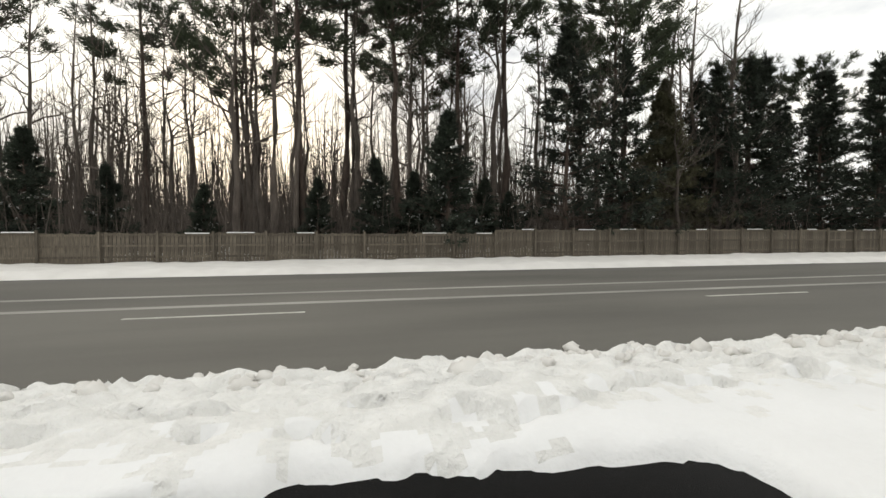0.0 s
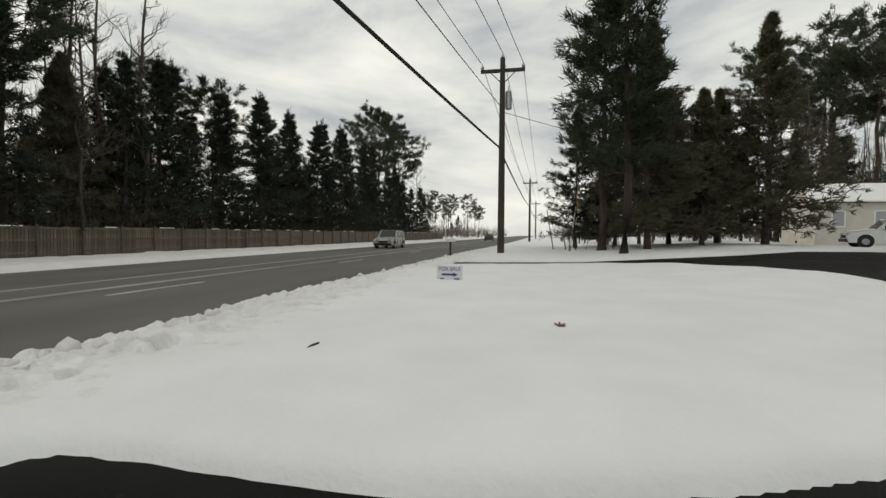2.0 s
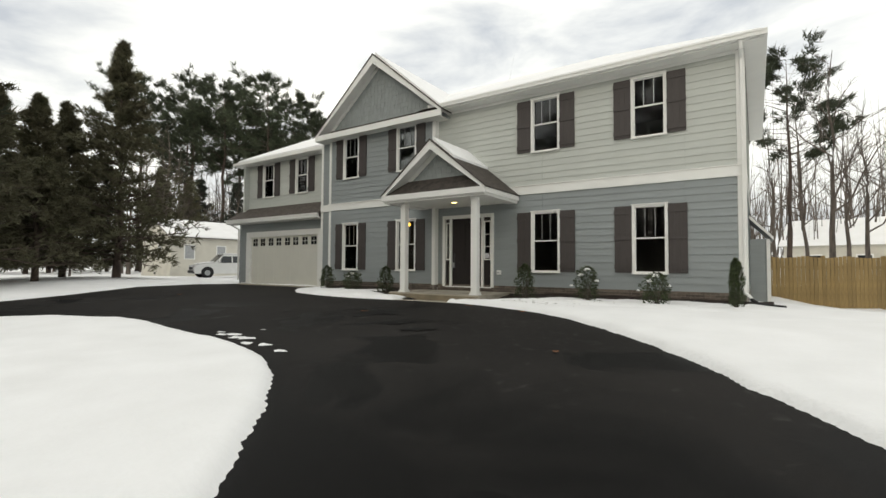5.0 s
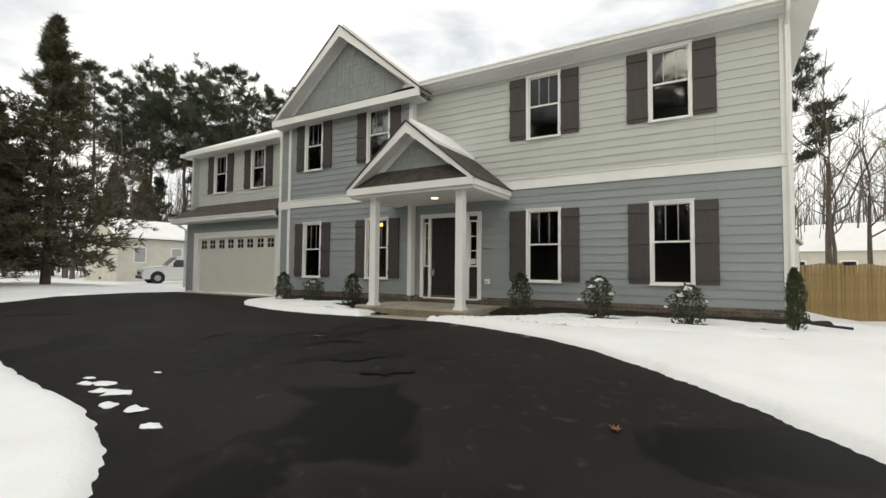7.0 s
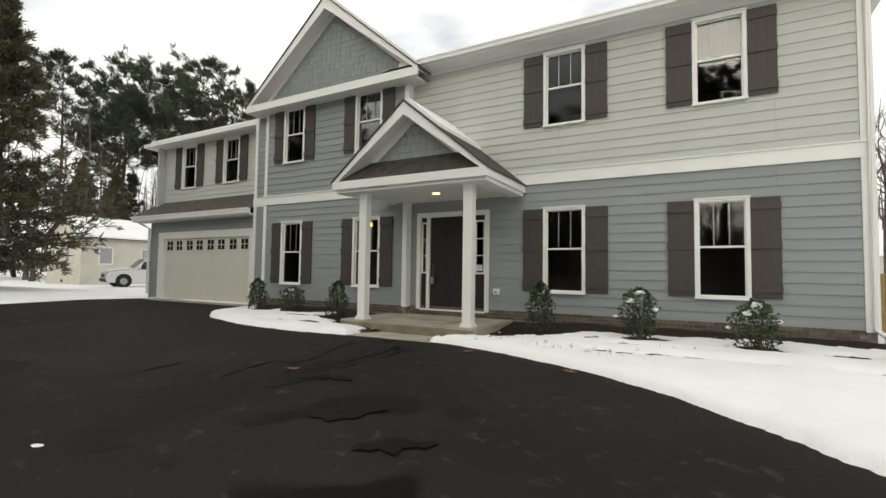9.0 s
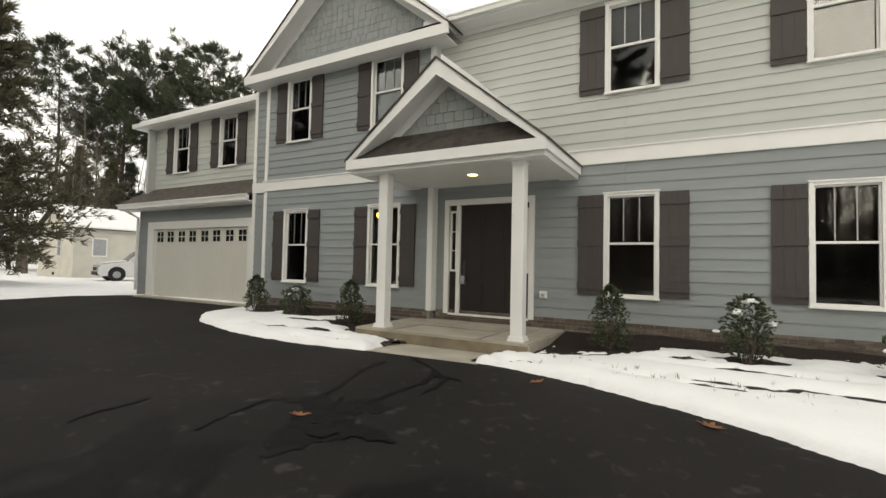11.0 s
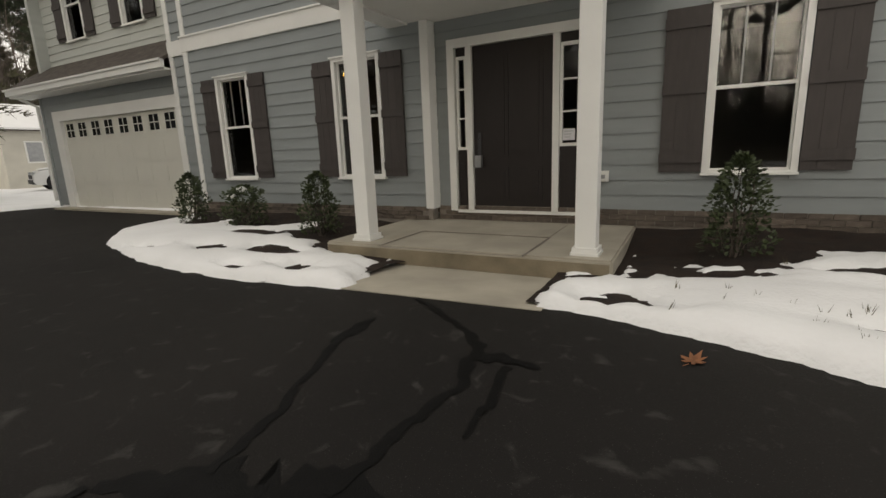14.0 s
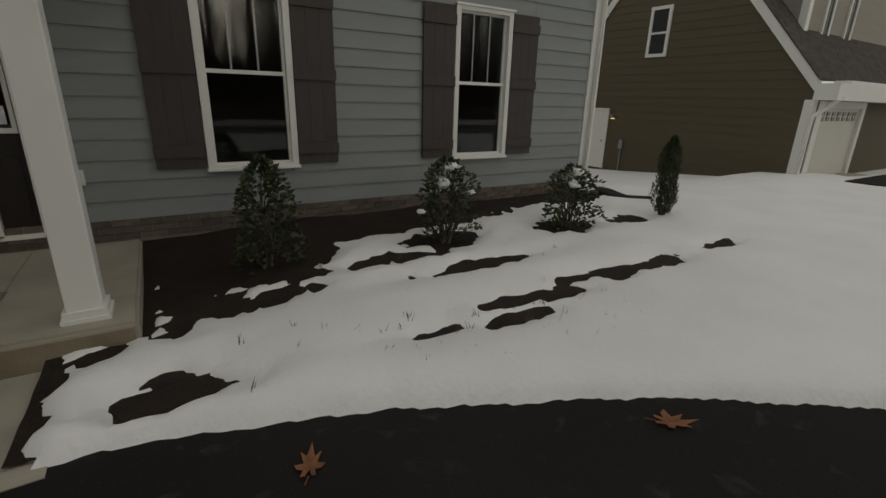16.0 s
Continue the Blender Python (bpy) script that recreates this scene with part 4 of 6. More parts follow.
for a, b, zz in ((-13.79, -12.93, (4.04, 5.64)), (-11.42, -10.58, (4.06, 5.64))):
    window(house, a, b, zz[0], zz[1], WY - 0.012)
    for sx in (a - 0.40, b + 0.02):
        shutter(house, sx, sx + 0.38, zz[0] + 0.03, zz[1] - 0.03, WY - 0.022)
part("wing_room", boxes((-14.8, -9.0, 2.6, 2.7, 3.2, 5.6), (-14.8, -9.0, 0.8, 2.6, 3.2, 3.3)), M["interior"], house)
pent = [(-15.45, -0.22, 3.02), (-8.96, -0.22, 3.02), (-8.96, WY - 0.02, 3.60), (-15.2, WY - 0.02, 3.60)]
part("pent_roof", (pent + [up(p, -0.06) for p in pent], [(0, 1, 2, 3), (7, 6, 5, 4), (0, 4, 5, 1), (1, 5, 6, 2), (2, 6, 7, 3), (3, 7, 4, 0)]), M["shingle"], house, "brown shingle pent roof over the garage door")
part("pent_soffit", boxes((-15.42, -8.96, -0.20, GY - 0.023, 2.80, 2.84), (-15.42, -8.96, -0.27, -0.20, 2.84, 2.99), (-15.47, -8.96, -0.30, -0.27, 2.96, 3.0)), M["white_trim"], house)
part("wing_downspout", tube([(-15.35, -0.2, 2.9), (-15.2, 0.0, 2.75), (-15.05, 0.2, 2.6), (-15.05, 0.2, 0.2)], [0.045] * 4, 6), M["white_trim"], house)
gd = part("garage_door_frame", boxes((-14.45, -14.12, GY - 0.05, GY + 0.1, 0.03, 2.43), (-9.48, -9.15, GY - 0.05, GY + 0.1, 0.03, 2.43), (-14.12, -9.48, GY - 0.05, GY + 0.1, 2.19, 2.43)), M["white_trim"], house)
door_g = part("garage_door", boxes((-14.12, -9.48, GY + 0.045, GY + 0.07, 0.05, 2.19)), M["garage"], house, "closed cream sectional garage door with small windows")
for k in range(4):
    part("section", boxes((-14.12, -9.48, GY + 0.03, GY + 0.045, 0.05 + 0.535 * k + 0.004, 0.05 + 0.535 * (k + 1) - 0.004)), M["garage"], door_g)
for k in range(4):
    for i in range(8):
        x0 = -14.12 + 4.64 * (i + 0.12) / 8
        x1 = -14.12 + 4.64 * (i + 0.88) / 8
        z0, z1 = 0.05 + 0.535 * k + 0.10, 0.05 + 0.535 * (k + 1) - 0.10
        if k < 3:
            part("panel", boxes((x0, x1, GY + 0.024, GY + 0.03, z0, z1)), M["garage"], door_g)
        else:
            xm = x0 + 0.06 if i % 2 == 0 else x1 - 0.06 - 0.34
            xa, xb, za, zb = xm, xm + 0.34, z0 + 0.03, z1 + 0.02
            lite = part("lite", boxes((xa, xb, GY + 0.018, GY + 0.026, za, zb)), M["car_glass"], door_g, "small dark garage window")
            part("lite_frame", ring(xa - 0.02, xb + 0.02, za - 0.02, zb + 0.02, 0.02, 0.02, 0.02, GY + 0.012, GY + 0.026), M["garage"], lite)
            part("muntin", boxes(((xa + xb) / 2 - 0.01, (xa + xb) / 2 + 0.01, GY + 0.012, GY + 0.018, za, zb)), M["garage"], lite)
            part("muntin", boxes((xa, xb, GY + 0.009, GY + 0.012, (za + zb) / 2 - 0.01, (za + zb) / 2 + 0.01)), M["garage"], lite)
part("garage_apron", boxes((-14.6, -9.0, GY - 0.35, GY + 0.1, -0.1, 0.045)), M["concrete"], house)
wr = [(-15.45, 0.22, 5.78), (-8.9, 0.22, 5.78), (-8.9, 4.6, 7.9), (-15.45, 4.6, 7.9), (-15.45, 9.0, 5.78), (-8.9, 9.0, 5.78)]
part("wing_roof", (wr + [up(p, -0.10) for p in wr], [(0, 1, 2, 3), (3, 2, 5, 4), (0, 6, 7, 1), (0, 3, 9, 6), (3, 4, 10, 9), (6, 9, 8, 7), (9, 10, 11, 8)]), M["shingle"], house)
ws = [(-15.40, 0.30, 5.84), (-8.9, 0.30, 5.84), (-8.9, 4.6, 7.92), (-15.40, 4.6, 7.92)]
part("roof_snow", (ws + [up(p, 0.10) for p in ws], [(4, 5, 6, 7), (0, 1, 5, 4), (0, 4, 7, 3)]), M["snow"], house, "snow on the wing roof")
part("wing_gutter", boxes((-15.5, -8.9, 0.10, 0.20, 5.66, 5.79), (-15.45, -8.9, 0.20, WY - 0.022, 5.64, 5.68)), M["white_trim"], house)
part("wing_gable", ([(-15.0, 0.6, 5.6), (-15.0, 8.8, 5.6), (-15.0, 4.6, 7.8), (-14.9, 0.6, 5.6), (-14.9, 8.8, 5.6), (-14.9, 4.6, 7.8)], [(0, 2, 1), (3, 4, 5), (0, 3, 5, 2), (1, 2, 5, 4), (0, 1, 4, 3)]), M["light_siding"], house)

# chandelier in the dining room
ch = thing("chandelier", "small brass chandelier with three lit warm bulbs", "lamp", (-5.48, 0.90, 2.36))
part("stem", tube([(0, 0, 0.62), (0, 0, 0.0)], [0.012, 0.012], 6), M["metal"], ch)
for k in range(3):
    a = 2.1 * k + 0.3
    arm = part("arm", tube([(0, 0, 0.02), (0.1 * math.cos(a), 0.1 * math.sin(a), -0.03), (0.2 * math.cos(a), 0.2 * math.sin(a), 0.03)], [0.01] * 3, 6), M["metal"], ch)
    part("bulb", tube([(0.2 * math.cos(a), 0.2 * math.sin(a), 0.03), (0.2 * math.cos(a), 0.2 * math.sin(a), 0.07), (0.2 * math.cos(a), 0.2 * math.sin(a), 0.12), (0.2 * math.cos(a), 0.2 * math.sin(a), 0.15)], [0.02, 0.045, 0.045, 0.02], 8), M["bulb"], arm)

# ---- trees ----
def put_mesh(name, v, f, material, smooth=True):
    me = bpy.data.meshes.new(name)
    me.from_pydata(np.asarray(v).tolist(), [], f)
    me.materials.append(material)
    if smooth:
        me.polygons.foreach_set("use_smooth", [True] * len(me.polygons))
    return me


def limb(v, f, a, b, ra, rb, rnd, sides=5, segs=3, sag=0.0, wob=0.05):
    """Adds a tapered limb from a to b; returns the points along it."""
    a, b = Vector(a), Vector(b)
    L = (b - a).length
    pts = []
    for i in range(segs + 1):
        t = i / segs
        p = a.lerp(b, t) + Vector((rnd.uniform(-1, 1), rnd.uniform(-1, 1), rnd.uniform(-1, 1))) * L * wob * (0 < i < segs) + Vector((0, 0, sag * L * t * (1 - t)))
        pts.append(p)
    gv, gf = tube(pts, [ra + (rb - ra) * i / segs for i in range(segs + 1)], sides)
    k = len(v)
    v += gv
    f += [tuple(i + k for i in q) for q in gf]
    return pts


def bare_tree(seed, h, spread=0.33, fork=0.35, fine=2):
    """A leafless hardwood: trunk, limbs, branches and twigs."""
    rnd = random.Random(seed)
    v, f, tw, tf = [], [], [], []
    base = h * 0.011 + 0.03
    trunk = [Vector((0, 0, -0.1))]
    for i in range(1, 9):
        t = i / 8
        trunk.append(Vector((rnd.uniform(-1, 1) * h * 0.0055 * i ** 0.5, rnd.uniform(-1, 1) * h * 0.0055 * i ** 0.5, h * t * 0.97)))
    gv, gf = tube(trunk, [base * (1 - 0.93 * (i / 8) ** 0.9) * (1.35 if i == 0 else 1) for i in range(9)], 7)
    v += gv
    f += gf
    n = 15
    for k in range(n):
        t = fork + (0.96 - fork) * (k + rnd.random()) / n
        i = min(7, int(t * 8))
        p = trunk[i].lerp(trunk[i + 1], t * 8 - i)
        L = h * spread * (1.15 - t) * rnd.uniform(0.6, 1.25)
        a = rnd.uniform(0, 6.28)
        up = rnd.uniform(0.45, 1.3)
        d = Vector((math.cos(a), math.sin(a), up)).normalized()
        r = base * (1 - 0.9 * t) * 0.5
        b1 = limb(v, f, p, p + d * L, r, r * 0.25, rnd, 5, 4, -0.12, 0.06)
        for _ in range(5):
            s = rnd.uniform(0.25, 0.95)
            q = b1[0].lerp(b1[-1], s)
            d2 = (d + Vector((rnd.uniform(-1, 1), rnd.uniform(-1, 1), rnd.uniform(-0.2, 0.9))) * 0.75).normalized()
            L2 = L * rnd.uniform(0.3, 0.55)
            b2 = limb(tw, tf, q, q + d2 * L2, max(0.008, r * 0.35), 0.006, rnd, 3, 2, 0, 0.06)
            for _ in range(fine):
                q2 = b2[0].lerp(b2[-1], rnd.uniform(0.3, 1))
                d3 = (d2 + Vector((rnd.uniform(-1, 1), rnd.uniform(-1, 1), rnd.uniform(-0.2, 0.8))) * 0.8).normalized()
                limb(tw, tf, q2, q2 + d3 * L2 * rnd.uniform(0.35, 0.7), 0.008, 0.004, rnd, 3, 1)
    return put_mesh("trunk", v, f, M["bark"]), put_mesh("crown", tw, tf, M["bark"])


def tufts(points, dirs, n, length, width, rs, spread=0.9):
    """Needle blades, narrow triangles fanned about each point's direction."""
    P = np.repeat(np.asarray(points, float), n, 0)
    D = np.repeat(np.asarray(dirs, float), n, 0)
    D = D + rs.normal(0, spread, D.shape)
    D /= np.linalg.norm(D, axis=1, keepdims=True) + 1e-9
    L = length * rs.uniform(0.6, 1.25, (len(P), 1))
    S = np.cross(D, rs.normal(0, 1, D.shape))
    S /= np.linalg.norm(S, axis=1, keepdims=True) + 1e-9
    A = P + rs.normal(0, length * 0.22, P.shape)
    w = width * rs.uniform(0.6, 1.3, (len(P), 1))
    v = np.stack([A - S * w, A + S * w, A + D * L], 1).reshape(-1, 3)
    f = np.arange(len(v)).reshape(-1, 3)
    return v, f


def conifer(seed, h, kind):
    """Pine with a high open crown, or a dense spruce or cedar clothed to the ground."""
    rnd, rs = random.Random(seed), np.random.RandomState(seed)
    v, f, pts, dirs = [], [], [], []
    base = h * 0.011 + 0.04
    tr = [Vector((rnd.uniform(-1, 1) * 0.008 * h * (0 < i), rnd.uniform(-1, 1) * 0.008 * h * (0 < i), h * i / 8 - (0.1 if i == 0 else 0))) for i in range(9)]
    gv, gf = tube(tr, [base * (1 - 0.94 * i / 8) * (1.3 if i == 0 else 1) for i in range(9)], 8)
    v += gv
    f += gf
    if kind == "pine":
        n, lo, tn, ln, wd = 50, 0.52, 20, 0.36, 0.026
    elif kind == "young_pine":
        n, lo, tn, ln, wd = 95, 0.24, 14, 0.34, 0.024
    elif kind == "spruce":
        n, lo, tn, ln, wd = 133, 0.11, 11, 0.30, 0.030
    else:
        n, lo, tn, ln, wd = 190, 0.09, 12, 0.26, 0.026
    for k in range(n):
        t = lo + (0.985 - lo) * ((k + rnd.random()) / n) ** (0.9 if kind == "pine" else 1.0)
        if kind == "spruce":
            t = min(0.985, lo + (0.985 - lo) * (k // 7 + rnd.uniform(-0.12, 0.12)) / (n // 7))
        i = min(7, int(t * 8))
        p = tr[i].lerp(tr[i + 1], t * 8 - i)
        a = rnd.uniform(0, 6.28)
        if kind == "pine":
            u = (t - lo) / (1 - lo)
            L = h * 0.17 * (0.45 + 1.1 * math.sin(math.pi * min(1, 0.15 + 0.8 * u))) * rnd.uniform(0.5, 1.15) * (1.0 if u < 0.8 else 0.7)
            d = Vector((math.cos(a), math.sin(a), rnd.uniform(0.0, 0.7))).normalized()
        elif kind == "young_pine":
            L = h * 0.20 * (1.1 - t) ** 0.6 * rnd.uniform(0.55, 1.2)
            d = Vector((math.cos(a), math.sin(a), rnd.uniform(-0.05, 0.6))).normalized()
        elif kind == "spruce":
            L = h * 0.31 * (1.0 - t) ** 0.98 * rnd.choice((0.5, 0.75, 0.95, 1.1, 1.3)) * rnd.uniform(0.85, 1.1) + 0.05
            d = Vector((math.cos(a), math.sin(a), rnd.uniform(-0.05, 0.32) + 0.6 * t * t)).normalized()
        else:
            L = h * 0.34 * (1.0 - t) ** 1.05 * rnd.choice((0.75, 0.95, 1.05, 1.3)) * rnd.uniform(0.85, 1.1)
            d = Vector((math.cos(a), math.sin(a), rnd.uniform(-0.25, 0.45) + 0.5 * t * t)).normalized()
        b = limb(v, f, p, p + d * L, max(0.012, base * (1 - t) * 0.35), 0.006, rnd, 4, 3, -0.1, 0.05)
        m = {"pine": 10, "cedar": 15}.get(kind, 11)
        for s in range(m):
            q = (0.30 if kind != "pine" else 0.60) + (0.72 if kind != "pine" else 0.42) * (s + rnd.random()) / m
            j = min(2, int(min(q, 0.999) * 3))
            c = b[j].lerp(b[j + 1], min(q, 0.999) * 3 - j)
            side = Vector((-d.y, d.x, 0)) * rnd.uniform(-1, 1) * L * (0.20 if kind == "pine" else 0.16)
            c = c + side + Vector((0, 0, rnd.uniform(-0.04, 0.10) * L))
            pts.append(tuple(c))
            e = d + side.normalized() * 0.6 + Vector((0, 0, 0.5 if "pine" in kind else (-0.2 if kind == "spruce" else 0.3)))
            dirs.append(tuple(e.normalized()))
    scale = h / 14.0
    if kind == "spruce":
        pts += [(0, 0, h * q / 60) for q in range(54, 61)]
        dirs += [(0, 0, 1)] * 7
    nv, nf = tufts(pts, dirs, tn, ln * max(0.45, scale ** 0.6) * 1.25, wd * max(0.5, scale ** 0.6) * 1.25, rs, 0.55 if "pine" in kind else 0.6)
    if kind == "spruce":
        pick = [i for i in range(len(pts)) if rnd.random() < 0.05 and pts[i][2] < 0.8 * h]
        sv_, sf_ = tufts([(pts[i][0], pts[i][1], pts[i][2] + 0.05) for i in pick], [(*dirs[i][:2], 0.0) for i in pick], 3, 0.26 * scale ** 0.6, 0.06 * scale ** 0.6, rs, 0.35)
        dust = put_mesh("snow_dusting", sv_, sf_.tolist(), M["snow"], False)
        return put_mesh("trunk", v, f, M["pine_bark"]), put_mesh("crown", nv, nf.tolist(), M["dark_needle"], False), dust
    mt = {"pine": "needle", "young_pine": "needle", "spruce": "dark_needle", "cedar": "cedar_needle"}[kind]
    return put_mesh("trunk", v, f, M["pine_bark"]), put_mesh("crown", nv, nf.tolist(), M[mt], False)


PROTO = {}
for k, (fn, args) in {
    "bare_a": (bare_tree, (1, 16.0, 0.33, 0.35, 3)), "bare_b": (bare_tree, (2, 18.0, 0.28, 0.45, 3)), "bare_c": (bare_tree, (3, 14.0, 0.38, 0.3, 3)), "bare_d": (bare_tree, (4, 20.0, 0.22, 0.5, 3)), "bare_e": (bare_tree, (5, 9.0, 0.4, 0.15)),
    "pine_a": (conifer, (11, 22.0, "pine")), "pine_b": (conifer, (12, 24.0, "pine")), "pine_c": (conifer, (13, 19.0, "pine")), "young_pine_a": (conifer, (14, 15.5, "young_pine")), "young_pine_b": (conifer, (15, 14.0, "young_pine")),
    "spruce_a": (conifer, (21, 15.0, "spruce")), "spruce_b": (conifer, (22, 12.0, "spruce")), "spruce_c": (conifer, (23, 5.0, "spruce")), "cedar_a": (conifer, (31, 12.0, "cedar")), "cedar_b": (conifer, (32, 9.0, "cedar")),
}.items():
    PROTO[k] = fn(*args)
KIND = {"bare": ("bare_tree", "leafless grey-brown hardwood tree with fine twigs", "tree"), "pine": ("pine_tree", "tall pine with bare trunk and high open crown", "tree"), "young": ("pine_tree", "green pine with branches low on the trunk", "tree"),
        "spru": ("evergreen_tree", "dense dark evergreen clothed with branches to the ground", "tree"), "ceda": ("cedar_tree", "brownish-green cedar with uneven feathery crown", "tree")}


def tree(proto, x, y, z, turn, scale=1.0, lean=0.0, group="", tall=1.0, label=""):
    name, lab, cat = KIND["young" if proto.startswith("young") else proto[:4]]
    e = new(name)
    e.matrix_basis = Matrix.LocRotScale((x, y, z), Euler((lean, lean * 0.5, turn)), (scale, scale, scale * tall))
    tagged(e, label or lab, cat, group)
    for nm, me in zip(("trunk", "crown", "snow_dusting"), PROTO[proto]):
        o = new(nm, me)
        o.parent = e
        if nm == "snow_dusting":
            tagged(o, kind="stuff")
    return e


rt = random.Random(77)
# pines and cedars beyond the driveway mouth
tree("young_pine_a", -18.75, -11.3, -0.33, 0.3, 1.02)
tree("young_pine_b", -15.2, -10.8, -0.30, 2.1, 1.05)
tree("cedar_a", -19.6, -8.9, -0.2, 1.0, 1.0)
tree("cedar_b", -27.0, -6.0, -0.1, 1.2, 1.15)
tree("cedar_a", -24.8, -1.2, -0.05, 4.0, 1.15)
tree("cedar_b", -27.8, -2.8, -0.05, 1.7, 1.15)
tree("cedar_b", -26.5, -9.5, -0.3, 5.0, 0.95)
tree("cedar_b", -22.5, -5.4, -0.1, 0.4, 1.0)
tree("young_pine_b", -24.0, -8.0, -0.2, 0.4, 0.8)
tree("spruce_b", -24.5, -12.2, -0.35, 1.0, 0.75)
# woods across the road, dense and layered behind the fence
WOODS = "woods across the road"
for i in range(165):
    x = -26 + 76 * (i + rt.random()) / 165
    tree(rt.choice(["bare_a", "bare_b", "bare_c", "bare_d", "bare_d"]), x, -41 - rt.random() ** 1.2 * 48, -0.8, rt.uniform(0, 6), rt.uniform(0.75, 1.15), rt.uniform(-0.03, 0.03), WOODS)
for i in range(90):
    x = -24 + 74 * (i + rt.random()) / 90
    tree("bare_e", x, -40.5 - rt.random() * 34, -0.8, rt.uniform(0, 6), rt.uniform(0.35, 0.95), 0, WOODS)
for x, y, p, s in ((8.0, -42, "pine_a", 0.95), (5.4, -46, "pine_b", 1.0), (2.3, -44, "pine_a", 1.0), (-2.0, -45, "pine_c", 1.1), (-4.6, -43, "pine_b", 1.0), (12.5, -50, "pine_c", 1.0), (20, -55, "pine_b", 1.0), (-13, -44, "pine_c", 1.05), (-15.5, -46, "pine_a", 0.95), (28, -50, "pine_a", 0.9), (-34, -55, "pine_b", 0.8), (-1.0, -58, "pine_b", 1.0), (-20, -60, "pine_a", 1.0)):
    tree(p, x, y, -0.8, rt.uniform(0, 6), s, rt.uniform(-0.015, 0.015), WOODS)
for x, y, p, s in ((-8.2, -41.5, "spruce_a", 1.0), (-12.6, -41.8, "spruce_a", 0.92), (-17.5, -44, "cedar_a", 1.05), (-21.0, -43, "spruce_a", 0.92), (-24.0, -43, "spruce_a", 0.98), (-27.5, -45, "spruce_a", 1.05), (-31.0, -43, "spruce_b", 1.2), (-33.5, -46, "pine_c", 0.82), (-35.5, -42, "spruce_a", 1.02), (-39, -44, "spruce_a", 1.08), (-43, -43, "spruce_a", 1.0), (-46, -45, "spruce_a", 1.1), (-49.5, -43, "spruce_a", 1.05), (-53, -44, "spruce_a", 1.12), (-57.5, -43, "spruce_a", 1.1), (-61, -45, "spruce_a", 1.2), (-66, -43, "spruce_a", 1.1), (-72, -44, "spruce_a", 1.15), (-78, -43, "spruce_b", 1.1), (-84, -44, "spruce_b", 1.1), (-91, -44, "spruce_b", 1.1), (-98, -44, "spruce_b", 1.0), (-106, -44, "spruce_b", 1.1), (-70, -52, "bare_d", 0.9), (-96, -54, "bare_b", 0.95), (-102, -54, "bare_a", 1.0), (-84, -48, "pine_b", 1.1), (-90, -49, "pine_a", 1.22), (-97, -48, "pine_b", 1.18), (-104, -49, "pine_c", 1.4), (-111, -50, "bare_d", 1.2), (-118, -48, "bare_b", 1.25),
                   (3.9, -41, "spruce_c", 1.15), (-0.2, -40.6, "spruce_c", 1.7), (1.7, -40.8, "spruce_c", 1.0), (-2.6, -41.0, "spruce_c", 0.95), (7.0, -41, "spruce_c", 0.9), (12.7, -41, "spruce_c", 0.8), (17.5, -42, "spruce_c", 1.0), (21.0, -42, "spruce_c", 1.35), (23.0, -43, "spruce_c", 0.9), (-4.3, -41.5, "spruce_c", 0.8)):
    tree(p, x, y, -0.8, rt.uniform(0, 6), s, 0, WOODS)
# tangle of stems and saplings that fills the woods
def thicket(name, label, n, box, length, width, seed, lean=0.10):
    rs = np.random.RandomState(seed)
    x0, x1, y0, y1, z = box
    pts = np.stack([rs.uniform(x0, x1, n), rs.uniform(y0, y1, n), np.full(n, z) + rs.uniform(0, 0.3, n) * length], 1)
    v, f = tufts(pts, np.tile((0, 0, 1.0), (n, 1)), 1, length, width, rs, lean)
    return tagged(new(name, put_mesh(name, v, f.tolist(), M["bark"], False)), label, "woods", kind="stuff")
thicket("undergrowth", "brown tangle of leafless undergrowth behind the fence", 26000, (-26, 60, -85, -40.2, -0.8), 3.4, 0.026, 1, 0.24)
thicket("far_saplings", "mass of thin leafless trunks deep in the woods", 16000, (-45, 95, -135, -50, -0.8), 11.0, 0.045, 2)
thicket("undergrowth", "brown tangle of undergrowth under the dark evergreens", 5000, (-110, -18, -70, -40.5, -0.8), 3.2, 0.03, 3)
thicket("far_saplings", "hazy mass of thin trunks at the far road end", 4200, (-330, -110, -110, -36, -0.8), 4.5, 0.07, 4, 0.35)
thicket("far_saplings", "mass of thin trunks along the far verge", 4200, (-330, -70, -10, 60, -0.6), 4.0, 0.06, 5, 0.35)
thicket("far_saplings", "mass of thin leafless trunks behind the pine grove", 2600, (-95, -18, 26, 70, -0.1), 13.0, 0.07, 6)
thicket("far_saplings", "mass of thin leafless trunks behind the house", 1600, (2, 60, 36, 80, -0.5), 11.0, 0.07, 7)
for x in range(-104, -18, 5):
    tree(rt.choice(["spruce_a", "cedar_a", "spruce_b"]), x + rt.uniform(-2, 2), -48 + rt.uniform(-2, 2), -0.8, rt.uniform(0, 6), rt.uniform(0.85, 1.12), 0, WOODS)
